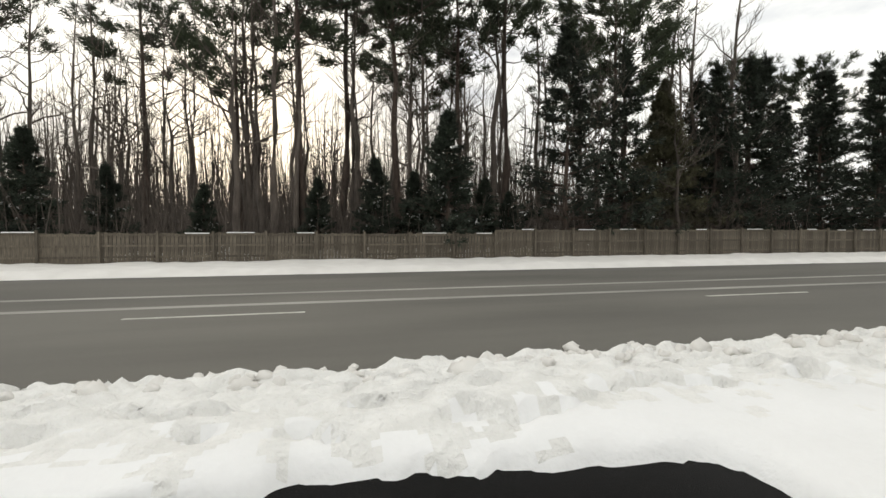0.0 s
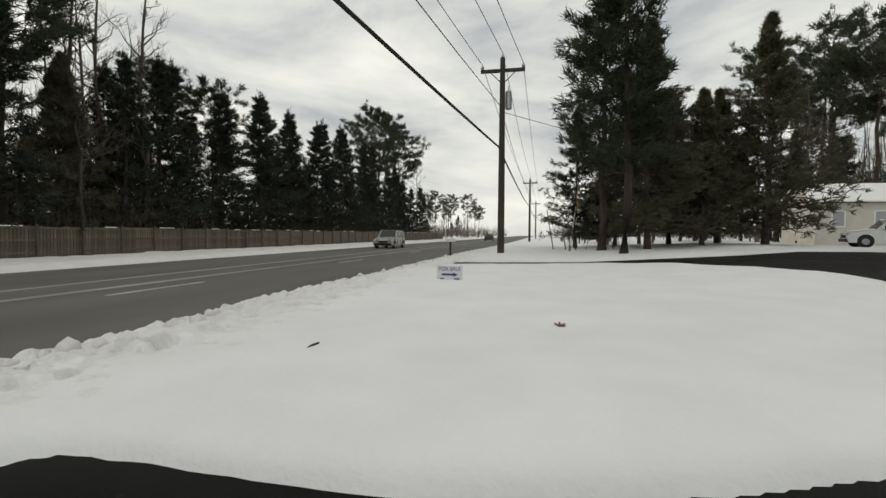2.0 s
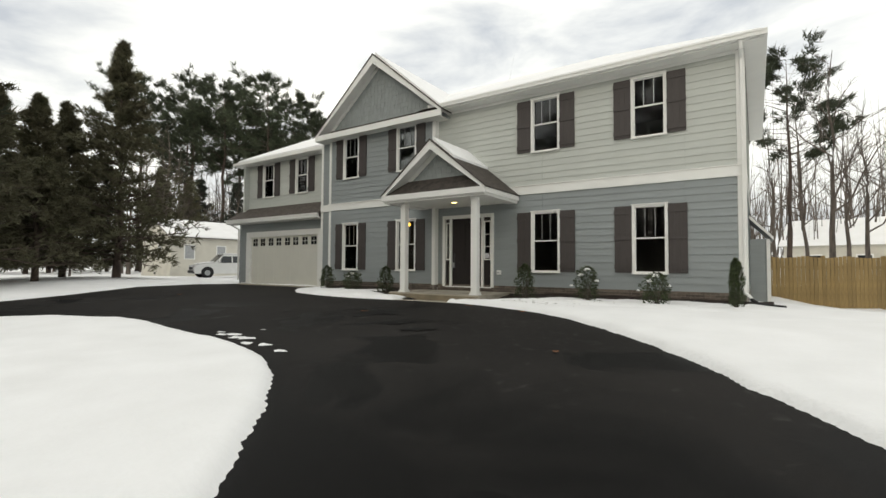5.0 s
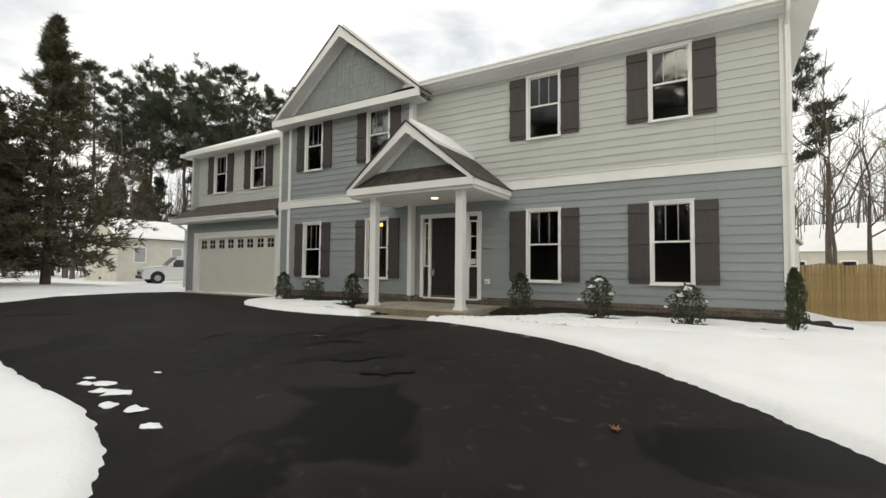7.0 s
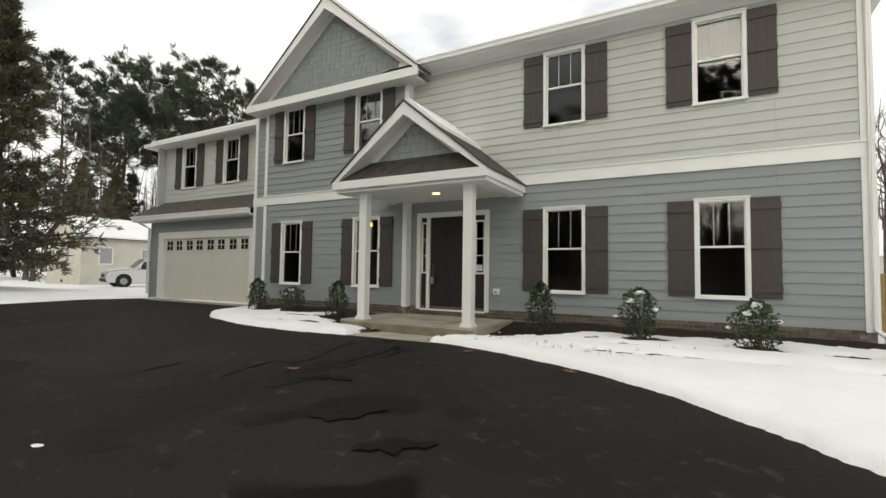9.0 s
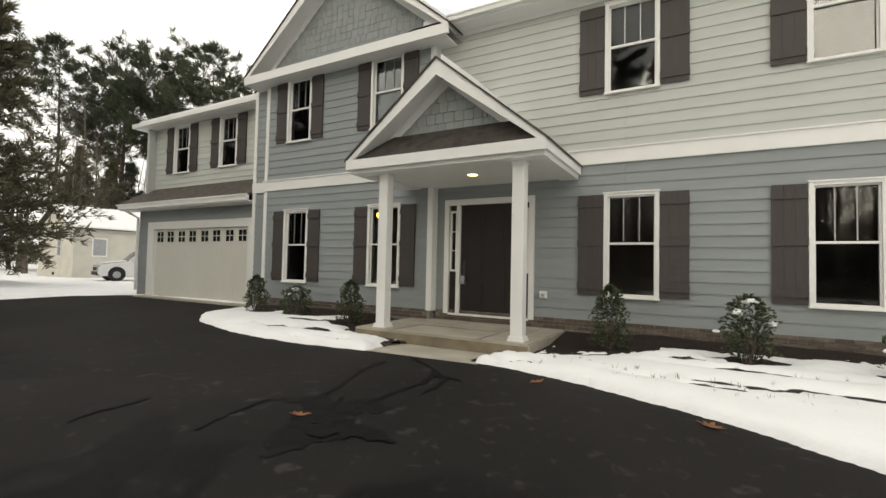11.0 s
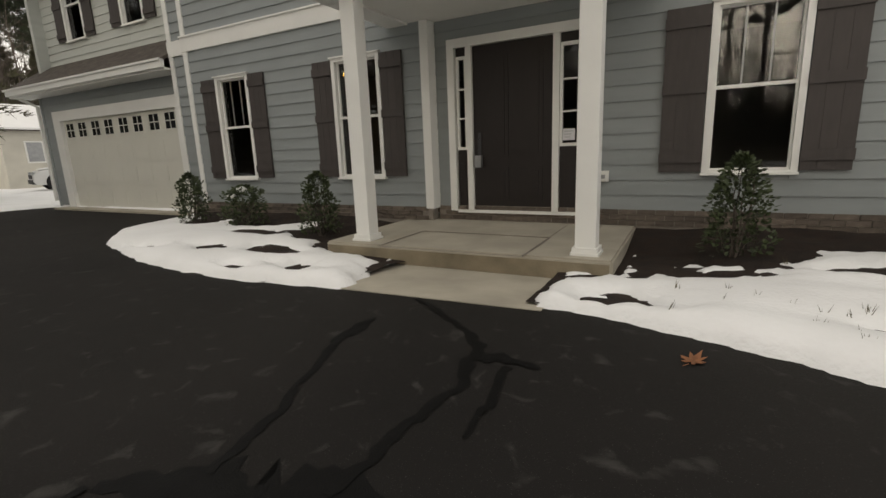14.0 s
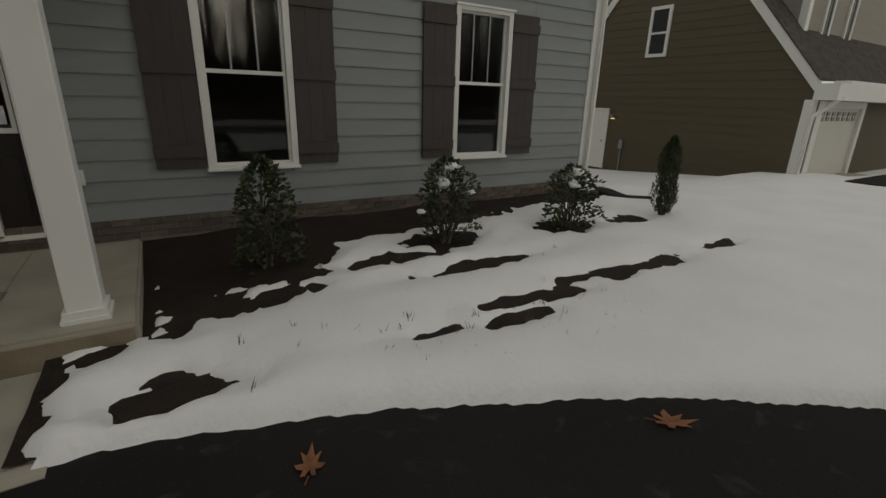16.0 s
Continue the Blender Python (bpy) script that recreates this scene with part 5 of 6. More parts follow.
# far road end, both sides
for i in range(54):
    x = -100 - 160 * rt.random()
    tree(rt.choice(["bare_a", "bare_c", "pine_c", "spruce_b", "pine_a"]), x, rt.choice([-46 - rt.random() * 30, -8 + rt.random() * 40]), -0.8, rt.uniform(0, 6), rt.uniform(0.6, 1.0), 0, "trees along the road")
for i in range(16):
    tree(rt.choice(["bare_c", "bare_e", "cedar_b", "bare_a"]), -28 - 50 * rt.random(), -11 + 10 * rt.random() * (1 if i % 2 else 0.3), -0.3, rt.uniform(0, 6), rt.uniform(0.45, 0.8), 0, "trees along the road")
# pine grove behind the trailer and the garage
for i, (x, y) in enumerate(((-72, 26), (-66, 24), (-60, 28), (-55, 25), (-50, 30), (-62, 36), (-45, 34), (-40, 38), (-34, 40), (-68, 40))):
    tree(("pine_a", "pine_b", "pine_c")[i % 3], x, y, -0.1, rt.uniform(0, 6), (1.25, 1.2, 1.3, 1.05, 1.05, 1.2, 1.0, 1.0, 0.95, 1.2)[i], 0, "pine grove")
for i in range(44):
    tree(rt.choice(["bare_a", "bare_b", "bare_d"]), -80 + 62 * rt.random(), 28 + 25 * rt.random(), -0.1, rt.uniform(0, 6), rt.uniform(0.7, 1.0), 0, "pine grove")
for x, y, p, s in ((-47, 14, "cedar_a", 0.9), (-44, 18, "spruce_b", 0.9), (-50, 12, "cedar_b", 1.1), (-52, 18, "spruce_b", 1.0), (-56, 15, "cedar_a", 1.1), (-58, 20, "pine_c", 1.15), (-54, 22, "pine_a", 1.15), (-47, 24, "pine_b", 1.05), (-60, 11, "spruce_b", 1.0), (-64, 16, "pine_b", 1.1), (-42, 26, "pine_c", 1.05), (-62, 6, "cedar_a", 1.0), (-55, 4, "cedar_b", 1.2), (-50, 1, "cedar_a", 0.9), (-58, 0, "spruce_b", 1.0)):
    tree(p, x, y, -0.1, rt.uniform(0, 6), s, 0, "pine grove")
for i in range(26):
    tree(rt.choice(["bare_a", "bare_c", "bare_b", "bare_e"]), -66 + 26 * rt.random(), 6 + 20 * rt.random(), -0.1, rt.uniform(0, 6), rt.uniform(0.6, 0.9), 0, "pine grove")
# behind the house on the fence side
tree("pine_c", 7.2, 24, -0.5, 1, 0.78)
tree("bare_c", 8.8, 20.0, -0.5, 2.2, 1.0, 0.03)
for x, y, s in ((9.8, 17, 0.70), (8.2, 25, 0.8), (12.5, 22, 0.75), (14.5, 26, 0.9), (11, 32, 0.95), (17, 30, 0.9), (6.6, 30, 0.8), (20, 24, 0.8), (16, 40, 1.0), (9, 42, 1.0), (22, 38, 1.0), (13, 48, 1.0), (5, 46, 1.0), (25, 30, 0.9)):
    tree(rt.choice(["bare_a", "bare_c", "bare_b"]), x, y, -0.5, rt.uniform(0, 6), s, rt.uniform(-0.04, 0.04), "trees behind the house")
for i in range(14):
    tree(rt.choice(["bare_a", "bare_c", "pine_c"]), 35 + 60 * rt.random(), -15 + 70 * rt.random(), -0.5, rt.uniform(0, 6), rt.uniform(0.6, 0.9), 0, "trees beyond the neighbour")

# ---- far fence along the road ----
old_fence = thing("road_fence", "weathered brown wooden board fence beyond the road", "fence", (0, -38.6, -0.72))
rf = random.Random(5)
bm_pick = {}
def board_mesh(w, h, mt, t=0.02):
    key = (round(w, 2), round(h, 2), mt)
    if key not in bm_pick:
        v, f = boxes((0, w, 0, t, 0, h))
        v[4] = (0.012, 0, h); v[5] = (w - 0.012, 0, h); v[6] = (w - 0.012, t, h); v[7] = (0.012, t, h)
        me = bpy.data.meshes.new("board")
        me.from_pydata(v, [], f)
        me.materials.append(M[mt])
        bm_pick[key] = me
    return bm_pick[key]
far_v, far_f = [], []
for k in range(-46, 18):
    x0 = k * 2.35
    low = k >= -1
    top = (1.38 if low else 1.58) + rf.uniform(-0.03, 0.03)
    post = part("post", boxes((x0 - 0.05, x0 + 0.05, 0.03, 0.13, -0.2, top + 0.10)), M["old_fence"], old_fence)
    for zz in (0.25, top * 0.55, top - 0.12):
        part("rail", boxes((x0, x0 + 2.35, 0.0, 0.04, zz, zz + 0.09)), M["old_fence"], old_fence)
    near = -14 <= k <= 6
    n = 14
    for i in range(n):
        w, h = 2.35 / n - 0.006, top + rf.choice((-0.03, 0, 0, 0.02, 0.03))
        if near:
            b = new("board", board_mesh(round(w, 2), round(h, 2), "old_fence"))
            b.parent = old_fence
            b.location = (x0 + i * 2.35 / n, -0.021, 0)
        else:
            v, f = boxes((x0 + i * 2.35 / n, x0 + i * 2.35 / n + w, -0.021, -0.001, 0, h))
            far_f += [tuple(q + len(far_v) for q in g) for g in f]
            far_v += v
    if rf.random() < 0.6:
        a = rf.uniform(0, 1.0)
        part("rail_snow", boxes((x0 + a, x0 + a + rf.uniform(0.6, 1.3), -0.03, 0.06, top - 0.01, top + 0.035)), M["snow"], old_fence)
tagged(mesh_ob("board_run", far_v, far_f, M["old_fence"], old_fence), kind="stuff")
part("brace", tube([(-3.0, -0.05, 1.35), (-2.2, -0.05, 0.1)], [0.05, 0.05], 4), M["old_fence"], old_fence)

# ---- yellow fence beside the house ----
nf = thing("garden_fence", "new yellow pine privacy fence beside the house", "fence", (5.62, 7.35, -0.45))
nf.rotation_euler = (0, 0, radians(33))
for k in range(30):
    b = new("board", board_mesh(0.14, 1.83 - 0.06 * math.sin(math.pi * (k % 10) / 9), "new_fence"))
    b.parent = nf
    b.location = (k * 0.145, 0, -0.05)
for zz in (0.25, 1.35):
    part("rail", boxes((0, 4.35, 0.02, 0.06, zz, zz + 0.09)), M["new_fence"], nf)
for k in range(3):
    part("post", boxes((k * 2.1, k * 2.1 + 0.09, 0.06, 0.15, -0.4, 1.8)), M["new_fence"], nf)

# ---- power poles and wires ----
def power_pole(x, y, z, h, arm, turn=0.0, can=False):
    p = thing("power_pole", "dark wooden power pole with crossarm and insulators", "power pole", (x, y, z), "power poles")
    part("pole", tube([(0, 0, -0.5), (0, 0, h * 0.5), (0.02, 0, h)], [0.17, 0.145, 0.115], 12), M["pole_wood"], p)
    ca = part("crossarm", boxes((-0.10, -0.01 + 0.02, -arm, arm, h - 0.62, h - 0.47)), M["pole_wood"], p)
    for s in (-1, 1):
        part("brace", tube([(-0.11, s * arm * 0.55, h - 0.6), (-0.11, 0, h - 1.15)], [0.022, 0.022], 4), M["pole_wood"], p)
    for yy in (-arm + 0.08, arm - 0.08, 0.0):
        zt = h - 0.47 if yy else h
        part("insulator", tube([(-0.05, yy, zt), (-0.05, yy, zt + 0.08), (-0.05, yy, zt + 0.16), (-0.05, yy, zt + 0.22)], [0.05, 0.085, 0.06, 0.03], 8), M["metal"], p)
    if can:
        t = part("transformer", tube([(-0.05, 0.28, h - 2.35), (-0.05, 0.28, h - 2.3), (-0.05, 0.28, h - 1.55), (-0.05, 0.28, h - 1.5)], [0.10, 0.15, 0.15, 0.10], 12), M["metal"], p, "grey pole transformer")
        part("bushing", tube([(-0.05, 0.28, h - 1.5), (-0.05, 0.28, h - 1.25)], [0.03, 0.02], 6), M["metal"], t)
        part("cable_run", tube([(-0.16, 0.05, h - 1.2), (-0.16, 0.05, h - 4.3)], [0.03, 0.03], 6), M["black"], p)
    return p
power_pole(-15.4, -16.2, -0.55, 9.3, 1.02, can=True)
power_pole(-60, -15.9, -0.6, 9.0, 1.0)
power_pole(-105, -15.5, -0.6, 9.0, 1.0)
power_pole(34, -21.0, -0.8, 9.5, 1.0)


def wire(a, b, r, sag, name="power_line", n=14):
    pts = []
    for i in range(n + 1):
        t = i / n
        p = Vector(a).lerp(Vector(b), t)
        p.z -= sag * 4 * t * (1 - t)
        pts.append(p)
    v, f = tube(pts, [r] * (n + 1), 5)
    return tagged(mesh_ob(name, v, f, M["black"], None, "", True), "thin black overhead power line", "cable", "overhead lines")
for x0, x1, y0, y1 in ((34, -15.4, -21.0, -16.2), (-15.4, -60, -16.2, -15.9), (-60, -105, -15.9, -15.5)):
    for dy, zz in ((-0.94, 8.5), (0.94, 8.5), (0.0, 9.0)):
        wire((x0, y0 + dy, zz), (x1, y1 + dy, zz), 0.014, 0.5)
    wire((x0, y0 - 0.1, 6.6), (x1, y1 - 0.1, 6.6), 0.016, 0.6)
    c = wire((x0, y0 - 0.15, 4.7), (x1, y1 - 0.15, 4.7), 0.045, 0.25)
    c["label"] = "thick black bundled telephone cable"
wire((-15.4, -16.2, 6.3), (-35, 6.5, 4.6), 0.014, 0.3)

# ---- for sale sign ----
sign = thing("yard_sign", "small white yard sign with blue lettering and arrow", "sign", (-1.95, -16.0, -0.42))
sign.rotation_euler, sign.scale = (0, 0, radians(88)), (0.72, 0.72, 0.72)
part("board", boxes((-0.33, 0.33, -0.008, 0.008, 0.22, 0.66)), M["sign_white"], sign)
for s in (-0.18, 0.18):
    part("leg", tube([(s, 0.012, -0.1), (s, 0.012, 0.62)], [0.006, 0.006], 5), M["metal"], sign)
cu = bpy.data.curves.new("lettering", "FONT")
cu.body, cu.size, cu.extrude, cu.align_x = "FOR SALE", 0.135, 0.002, "CENTER"
cu.materials.append(M["sign_blue"])
txt = new("lettering", cu)
txt.parent = sign
txt.matrix_local = pose(0, -0.011, 0.535, 90, 0, 0) @ Matrix.Diagonal((0.98, 1, 1, 1))
part("arrow", prism([(-0.20, 0.415), (0.10, 0.415), (0.10, 0.385), (0.21, 0.440), (0.10, 0.495), (0.10, 0.465), (-0.20, 0.465)], -0.012, -0.009), M["sign_blue"], sign)
part("emblem", prism([(-0.25, 0.27), (-0.14, 0.27), (-0.14, 0.35), (-0.25, 0.35)], -0.012, -0.009), M["sign_blue"], sign)
part("emblem", prism([(0.12, 0.27), (0.25, 0.27), (0.25, 0.35), (0.12, 0.35)], -0.012, -0.009), M["sign_blue"], sign)

# ---- vehicles ----
def car(name, label, x, y, z, turn, paint, L=4.6, W=1.8, H=1.68, snow=False, hood=0.26):
    """A car along +x with body, glasshouse, wheels and lamps."""
    c = thing(name, label, "car", (x, y, z))
    c.rotation_euler = (0, 0, turn)
    half = L / 2
    side = [(-half, 0.42), (-half + 0.02, 0.85), (-half + 0.12, 1.02), (-half + 0.30, H - 0.12), (-half + 0.62, H), (0.35, H), (half - L * hood - 0.15, 1.08), (half - 0.25, 0.92), (half - 0.03, 0.72), (half, 0.42), (half - 0.1, 0.26), (-half + 0.1, 0.28)]
    bm = bmesh.new()
    rows = []
    for wy, inset_ in ((-W / 2, 0.0), (-W / 2 + 0.10, 0.0), (W / 2 - 0.10, 0.0), (W / 2, 0.0)):
        ring = []
        for px, pz in side:
            edge_ = abs(wy) > W / 2 - 0.01
            tuck = 0.16 * max(0, (pz - 0.95) / (H - 0.95)) if edge_ else 0.0
            ring.append(bm.verts.new((px * (0.985 if edge_ else 1.0), wy - math.copysign(tuck, wy), pz - (0.02 if edge_ and pz > 1.0 else 0))))
        rows.append(ring)
    n = len(side)
    for a, b in zip(rows, rows[1:]):
        for i in range(n):
            bm.faces.new((a[i], a[(i + 1) % n], b[(i + 1) % n], b[i]))
    bm.faces.new(rows[0][::-1])
    bm.faces.new(rows[-1])
    bmesh.ops.recalc_face_normals(bm, faces=bm.faces)
    me = bpy.data.meshes.new("body")
    bm.to_mesh(me)
    bm.free()
    me.materials.append(paint)
    body = new("body", me)
    body.parent = c
    for s in (-1, 1):
        yy = s * (W / 2 - 0.085)
        for a, b, a2, b2 in ((-half + 0.42, -0.25, -half + 0.62, -0.25), (-0.17, half - L * hood - 0.42, -0.17, 0.42)):
            zl, zt = 1.05, H - 0.12
            vv = [(a, yy + s * 0.075, zl), (b, yy + s * 0.075, zl), (b2, yy - s * 0.055, zt), (a2, yy - s * 0.055, zt)]
            part("side_window", (vv + [(p[0], p[1] - s * 0.02, p[2]) for p in vv], [(0, 1, 2, 3), (7, 6, 5, 4), (0, 4, 5, 1), (1, 5, 6, 2), (2, 6, 7, 3), (3, 7, 4, 0)]), M["car_glass"], c)
        part("headlight", boxes((half - 0.22, half - 0.02, s * (W / 2 - 0.38) - 0.12, s * (W / 2 - 0.38) + 0.16, 0.72, 0.86)), M["metal"], c)
        part("mirror", boxes((half - L * hood - 0.5, half - L * hood - 0.36, s * (W / 2 + 0.02) - 0.09, s * (W / 2 + 0.02) + 0.09, 1.08, 1.22)), paint, c)
        for wx in (-half + 0.85, half - 0.88):
            wl = part("wheel", tube([(wx, s * (W / 2 - 0.22), 0.33), (wx, s * (W / 2 - 0.20), 0.33), (wx, s * (W / 2 + 0.01), 0.33), (wx, s * (W / 2 + 0.02), 0.33)], [0.29, 0.33, 0.33, 0.29], 18), M["black"], c)
            part("rim", tube([(wx, s * (W / 2 + 0.015), 0.33), (wx, s * (W / 2 + 0.03), 0.33)], [0.21, 0.17], 10), M["metal"], wl)
            part("wheel_arch", tube([(wx, s * (W / 2 - 0.12), 0.36), (wx, s * (W / 2 + 0.004), 0.36)], [0.42, 0.42], 20), M["black"], c)
    xw0, xw1 = half - L * hood - 0.18, 0.40
    vv = [(xw0, -W / 2 + 0.14, 1.09), (xw0, W / 2 - 0.14, 1.09), (xw1, W / 2 - 0.24, H - 0.03), (xw1, -W / 2 + 0.24, H - 0.03)]
    vv = [(p[0] + 0.012, p[1], p[2] + 0.012) for p in vv]
    part("windscreen", (vv + [(p[0] - 0.03, p[1], p[2] - 0.02) for p in vv], [(0, 1, 2, 3), (7, 6, 5, 4), (0, 4, 5, 1), (1, 5, 6, 2), (2, 6, 7, 3), (3, 7, 4, 0)]), M["car_glass"], c)
    part("grille", boxes((half - 0.06, half + 0.012, -0.45, 0.45, 0.55, 0.74)), M["black"], c)
    part("bumper", boxes((half - 0.10, half + 0.03, -W / 2 + 0.12, W / 2 - 0.12, 0.30, 0.50)), M["black"], c)
    if snow:
        part("roof_snow", boxes((-half + 0.55, 0.36, -W / 2 + 0.25, W / 2 - 0.25, H - 0.005, H + 0.06)), M["snow"], c, "snow on the roof")
        part("bonnet_snow", ([(xw0 + 0.05, -0.7, 1.10), (xw0 + 0.05, 0.7, 1.10), (half - 0.35, 0.65, 0.97), (half - 0.35, -0.65, 0.97), (xw0 + 0.05, -0.7, 1.15), (xw0 + 0.05, 0.7, 1.15), (half - 0.35, 0.65, 1.01), (half - 0.35, -0.65, 1.01)], [(4, 5, 6, 7), (0, 1, 5, 4), (1, 2, 6, 5), (2, 3, 7, 6), (3, 0, 4, 7)]), M["snow"], c)
    return c
car("parked_suv", "white parked SUV dusted with snow beside the trailer", -27.6, 7.0, 0.0, radians(-105), M["car_white"], 4.7, 1.85, 1.7, True)
car("silver_suv", "silver SUV on the road", -37.5, -29.0, -0.80, radians(2), M["car_silver"], 4.8, 1.9, 1.75)
car("dark_car", "dark car far down the road", -92, -25.0, -0.80, radians(182), M["car_dark"], 4.5, 1.8, 1.5)

# ---- trailer home ----
trailer = thing("trailer_home", "cream single-storey trailer home with snowy roof", "house", (-37.9, 5.6, 0.1))
trailer.rotation_euler, trailer.scale = (0, 0, radians(-90)), (1, 0.70, 0.95)
part("wall", boxes((-14, 0, 0, 7.0, 0.35, 3.25)), M["cream"], trailer)
part("skirting", boxes((-14.03, 0.03, -0.03, 7.03, -0.4, 0.35)), M["cream"], trailer)
part("gable", ([(0.002, 0, 3.25), (0.002, 7.0, 3.25), (0.002, 3.5, 4.7), (-14, 0, 3.25), (-14, 7.0, 3.25), (-14, 3.5, 4.7)], [(0, 1, 2), (3, 5, 4), (0, 2, 5, 3), (1, 4, 5, 2)]), M["cream"], trailer)
for s in (0, 1):
    y0, y1 = (-0.35, 3.5) if s == 0 else (7.35, 3.5)
    rv = [(-14.3, y0, 3.15), (0.3, y0, 3.15), (0.3, y1, 4.74), (-14.3, y1, 4.74)]
    part("roof", (rv + [up(p, 0.07) for p in rv], [(3, 2, 1, 0), (4, 5, 6, 7), (0, 1, 5, 4), (1, 2, 6, 5), (3, 0, 4, 7)]), M["shingle"], trailer)
    sv2 = [up(p, 0.075) for p in rv]
    part("roof_snow", (sv2 + [up(p, 0.10) for p in sv2], [(4, 5, 6, 7), (0, 1, 5, 4), (1, 2, 6, 5), (3, 0, 4, 7)]), M["snow"], trailer, "snow on the trailer roof")
part("vent", boxes((0.03, 0.05, 3.2, 3.6, 0.0, 0.2)), M["black"], trailer)
for y0 in (3.9,):
    w = part("window", boxes((0.003, 0.05, y0, y0 + 0.08, 1.35, 2.55), (0.003, 0.05, y0 + 0.82, y0 + 0.90, 1.35, 2.55), (0.003, 0.05, y0, y0 + 0.9, 2.55, 2.63), (0.003, 0.05, y0, y0 + 0.9, 1.27, 1.35), (0.003, 0.05, y0, y0 + 0.9, 1.90, 1.96)), M["white_trim"], trailer)
    part("pane", boxes((0.003, 0.02, y0 + 0.08, y0 + 0.82, 1.35, 2.55)), M["metal"], w)
for x0 in (-1.9, -4.6, -9.5):
    w = part("window", boxes((x0, x0 + 0.9, 7.003, 7.05, 1.3, 1.38), (x0, x0 + 0.9, 7.003, 7.05, 2.5, 2.58), (x0, x0 + 0.08, 7.003, 7.05, 1.38, 2.5), (x0 + 0.82, x0 + 0.9, 7.003, 7.05, 1.38, 2.5)), M["white_trim"], trailer)
    part("pane", boxes((x0 + 0.08, x0 + 0.82, 7.003, 7.02, 1.38, 2.5)), M["metal"], w)

# ---- brown neighbour house ----
nb = thing("neighbour_house", "brown-sided neighbouring house with white rakes and garage", "house", (11.35, -0.41, -0.05))
NB_D, NB_EV, NB_PK = 7.4, 2.05, 6.3
part("gable_wall", ([(0, 0, -0.9), (0, NB_D, -0.9), (0, NB_D, NB_EV), (0, NB_D / 2, NB_PK), (0, 0, NB_EV), (0.15, 0, -0.9), (0.15, NB_D, -0.9), (0.15, NB_D, NB_EV), (0.15, NB_D / 2, NB_PK), (0.15, 0, NB_EV)], [(0, 4, 3, 2, 1), (5, 6, 7, 8, 9), (0, 5, 9, 4), (1, 2, 7, 6), (4, 9, 8, 3), (3, 8, 7, 2)]), M["taupe"], nb, "brown lap-sided gable wall")
gw = nb.children[0]
for k in range(34):
    z = -0.7 + k * 0.20
    lo = max(0.0, (z + 0.2 - NB_EV) / (NB_PK - NB_EV)) * NB_D / 2
    if lo < NB_D / 2 - 0.3:
        me = bpy.data.meshes.new("plank")
        me.from_pydata([(-0.003, lo, z + 0.2), (-0.003, NB_D - lo, z + 0.2), (-0.014, NB_D - lo, z), (-0.014, lo, z), (0, lo, z), (0, NB_D - lo, z)], [], [(0, 1, 2, 3), (3, 2, 5, 4), (0, 3, 4), (1, 5, 2)])
        me.materials.append(M["taupe"])
        new("plank", me).parent = gw
for y0, z0, y1, z1 in ((-0.05, NB_EV + 0.02, NB_D / 2, NB_PK + 0.1), (NB_D + 0.05, NB_EV + 0.02, NB_D / 2, NB_PK + 0.1)):
    rv = [(-0.06, y0, z0), (-0.06, y1, z1), (-0.06, y1, z1 - 0.30), (-0.06, y0, z0 - 0.27)]
    part("rake_board", (rv + [(-0.02, p[1], p[2]) for p in rv], [(0, 1, 2, 3), (7, 6, 5, 4), (0, 4, 5, 1), (2, 6, 7, 3), (0, 3, 7, 4)]), M["white_trim"], nb)
    rv = [(-0.08, y0, z0 + 0.04), (7, y0, z0 + 0.04), (7, y1, z1 + 0.04), (-0.08, y1, z1 + 0.04)]
    part("roof", (rv + [up(p, -0.04) for p in rv], [(0, 1, 2, 3), (7, 6, 5, 4), (0, 4, 5, 1), (0, 3, 7, 4)]), M["shingle"], nb)
part("eave_return", boxes((-0.055, 6.5, -0.42, -0.002, NB_EV - 0.36, NB_EV - 0.04)), M["white_trim"], nb, "white boxed eave over the garage")
part("eave_snow", boxes((0.5, 6.4, -0.40, -0.1, NB_EV - 0.035, NB_EV + 0.03)), M["snow"], nb)
part("corner_board", boxes((-0.035, 0.0, -0.03, 0.14, -0.9, NB_EV - 0.36), (0.0, 0.16, -0.035, 0.0, -0.9, NB_EV - 0.36)), M["white_trim"], nb)
part("downspout", tube([(0.25, -0.40, NB_EV - 0.3), (0.05, -0.2, NB_EV - 0.55), (-0.06, -0.08, NB_EV - 0.7), (-0.06, -0.08, 0.1)], [0.045] * 4, 6), M["white_trim"], nb)
part("front_wall", boxes((0.16, 0.42, 0.0, 0.15, -0.2, NB_EV - 0.36), (2.75, 6.5, 0.0, 0.15, -0.2, NB_EV - 0.36), (0.42, 2.75, 0.0, 0.15, 1.66, NB_EV - 0.36)), M["taupe"], nb)
ngd = part("garage_door", boxes((0.54, 2.63, 0.05, 0.09, 0.03, 1.56)), M["garage"], nb, "closed white garage door with small windows")
part("garage_frame", boxes((0.30, 0.54, -0.02, 0.1, 0, 1.68), (2.63, 2.80, -0.02, 0.1, 0, 1.68), (0.54, 2.63, -0.02, 0.1, 1.54, 1.68)), M["white_trim"], nb)
for i in range(7):
    xa = 0.66 + i * 0.275
    lite = part("lite", boxes((xa, xa + 0.17, 0.04, 0.05, 1.26, 1.46)), M["car_glass"], ngd)
    part("muntin", boxes((xa + 0.075, xa + 0.095, 0.034, 0.04, 1.26, 1.46)), M["garage"], lite)
    part("muntin", boxes((xa, xa + 0.17, 0.031, 0.034, 1.35, 1.37)), M["garage"], lite)
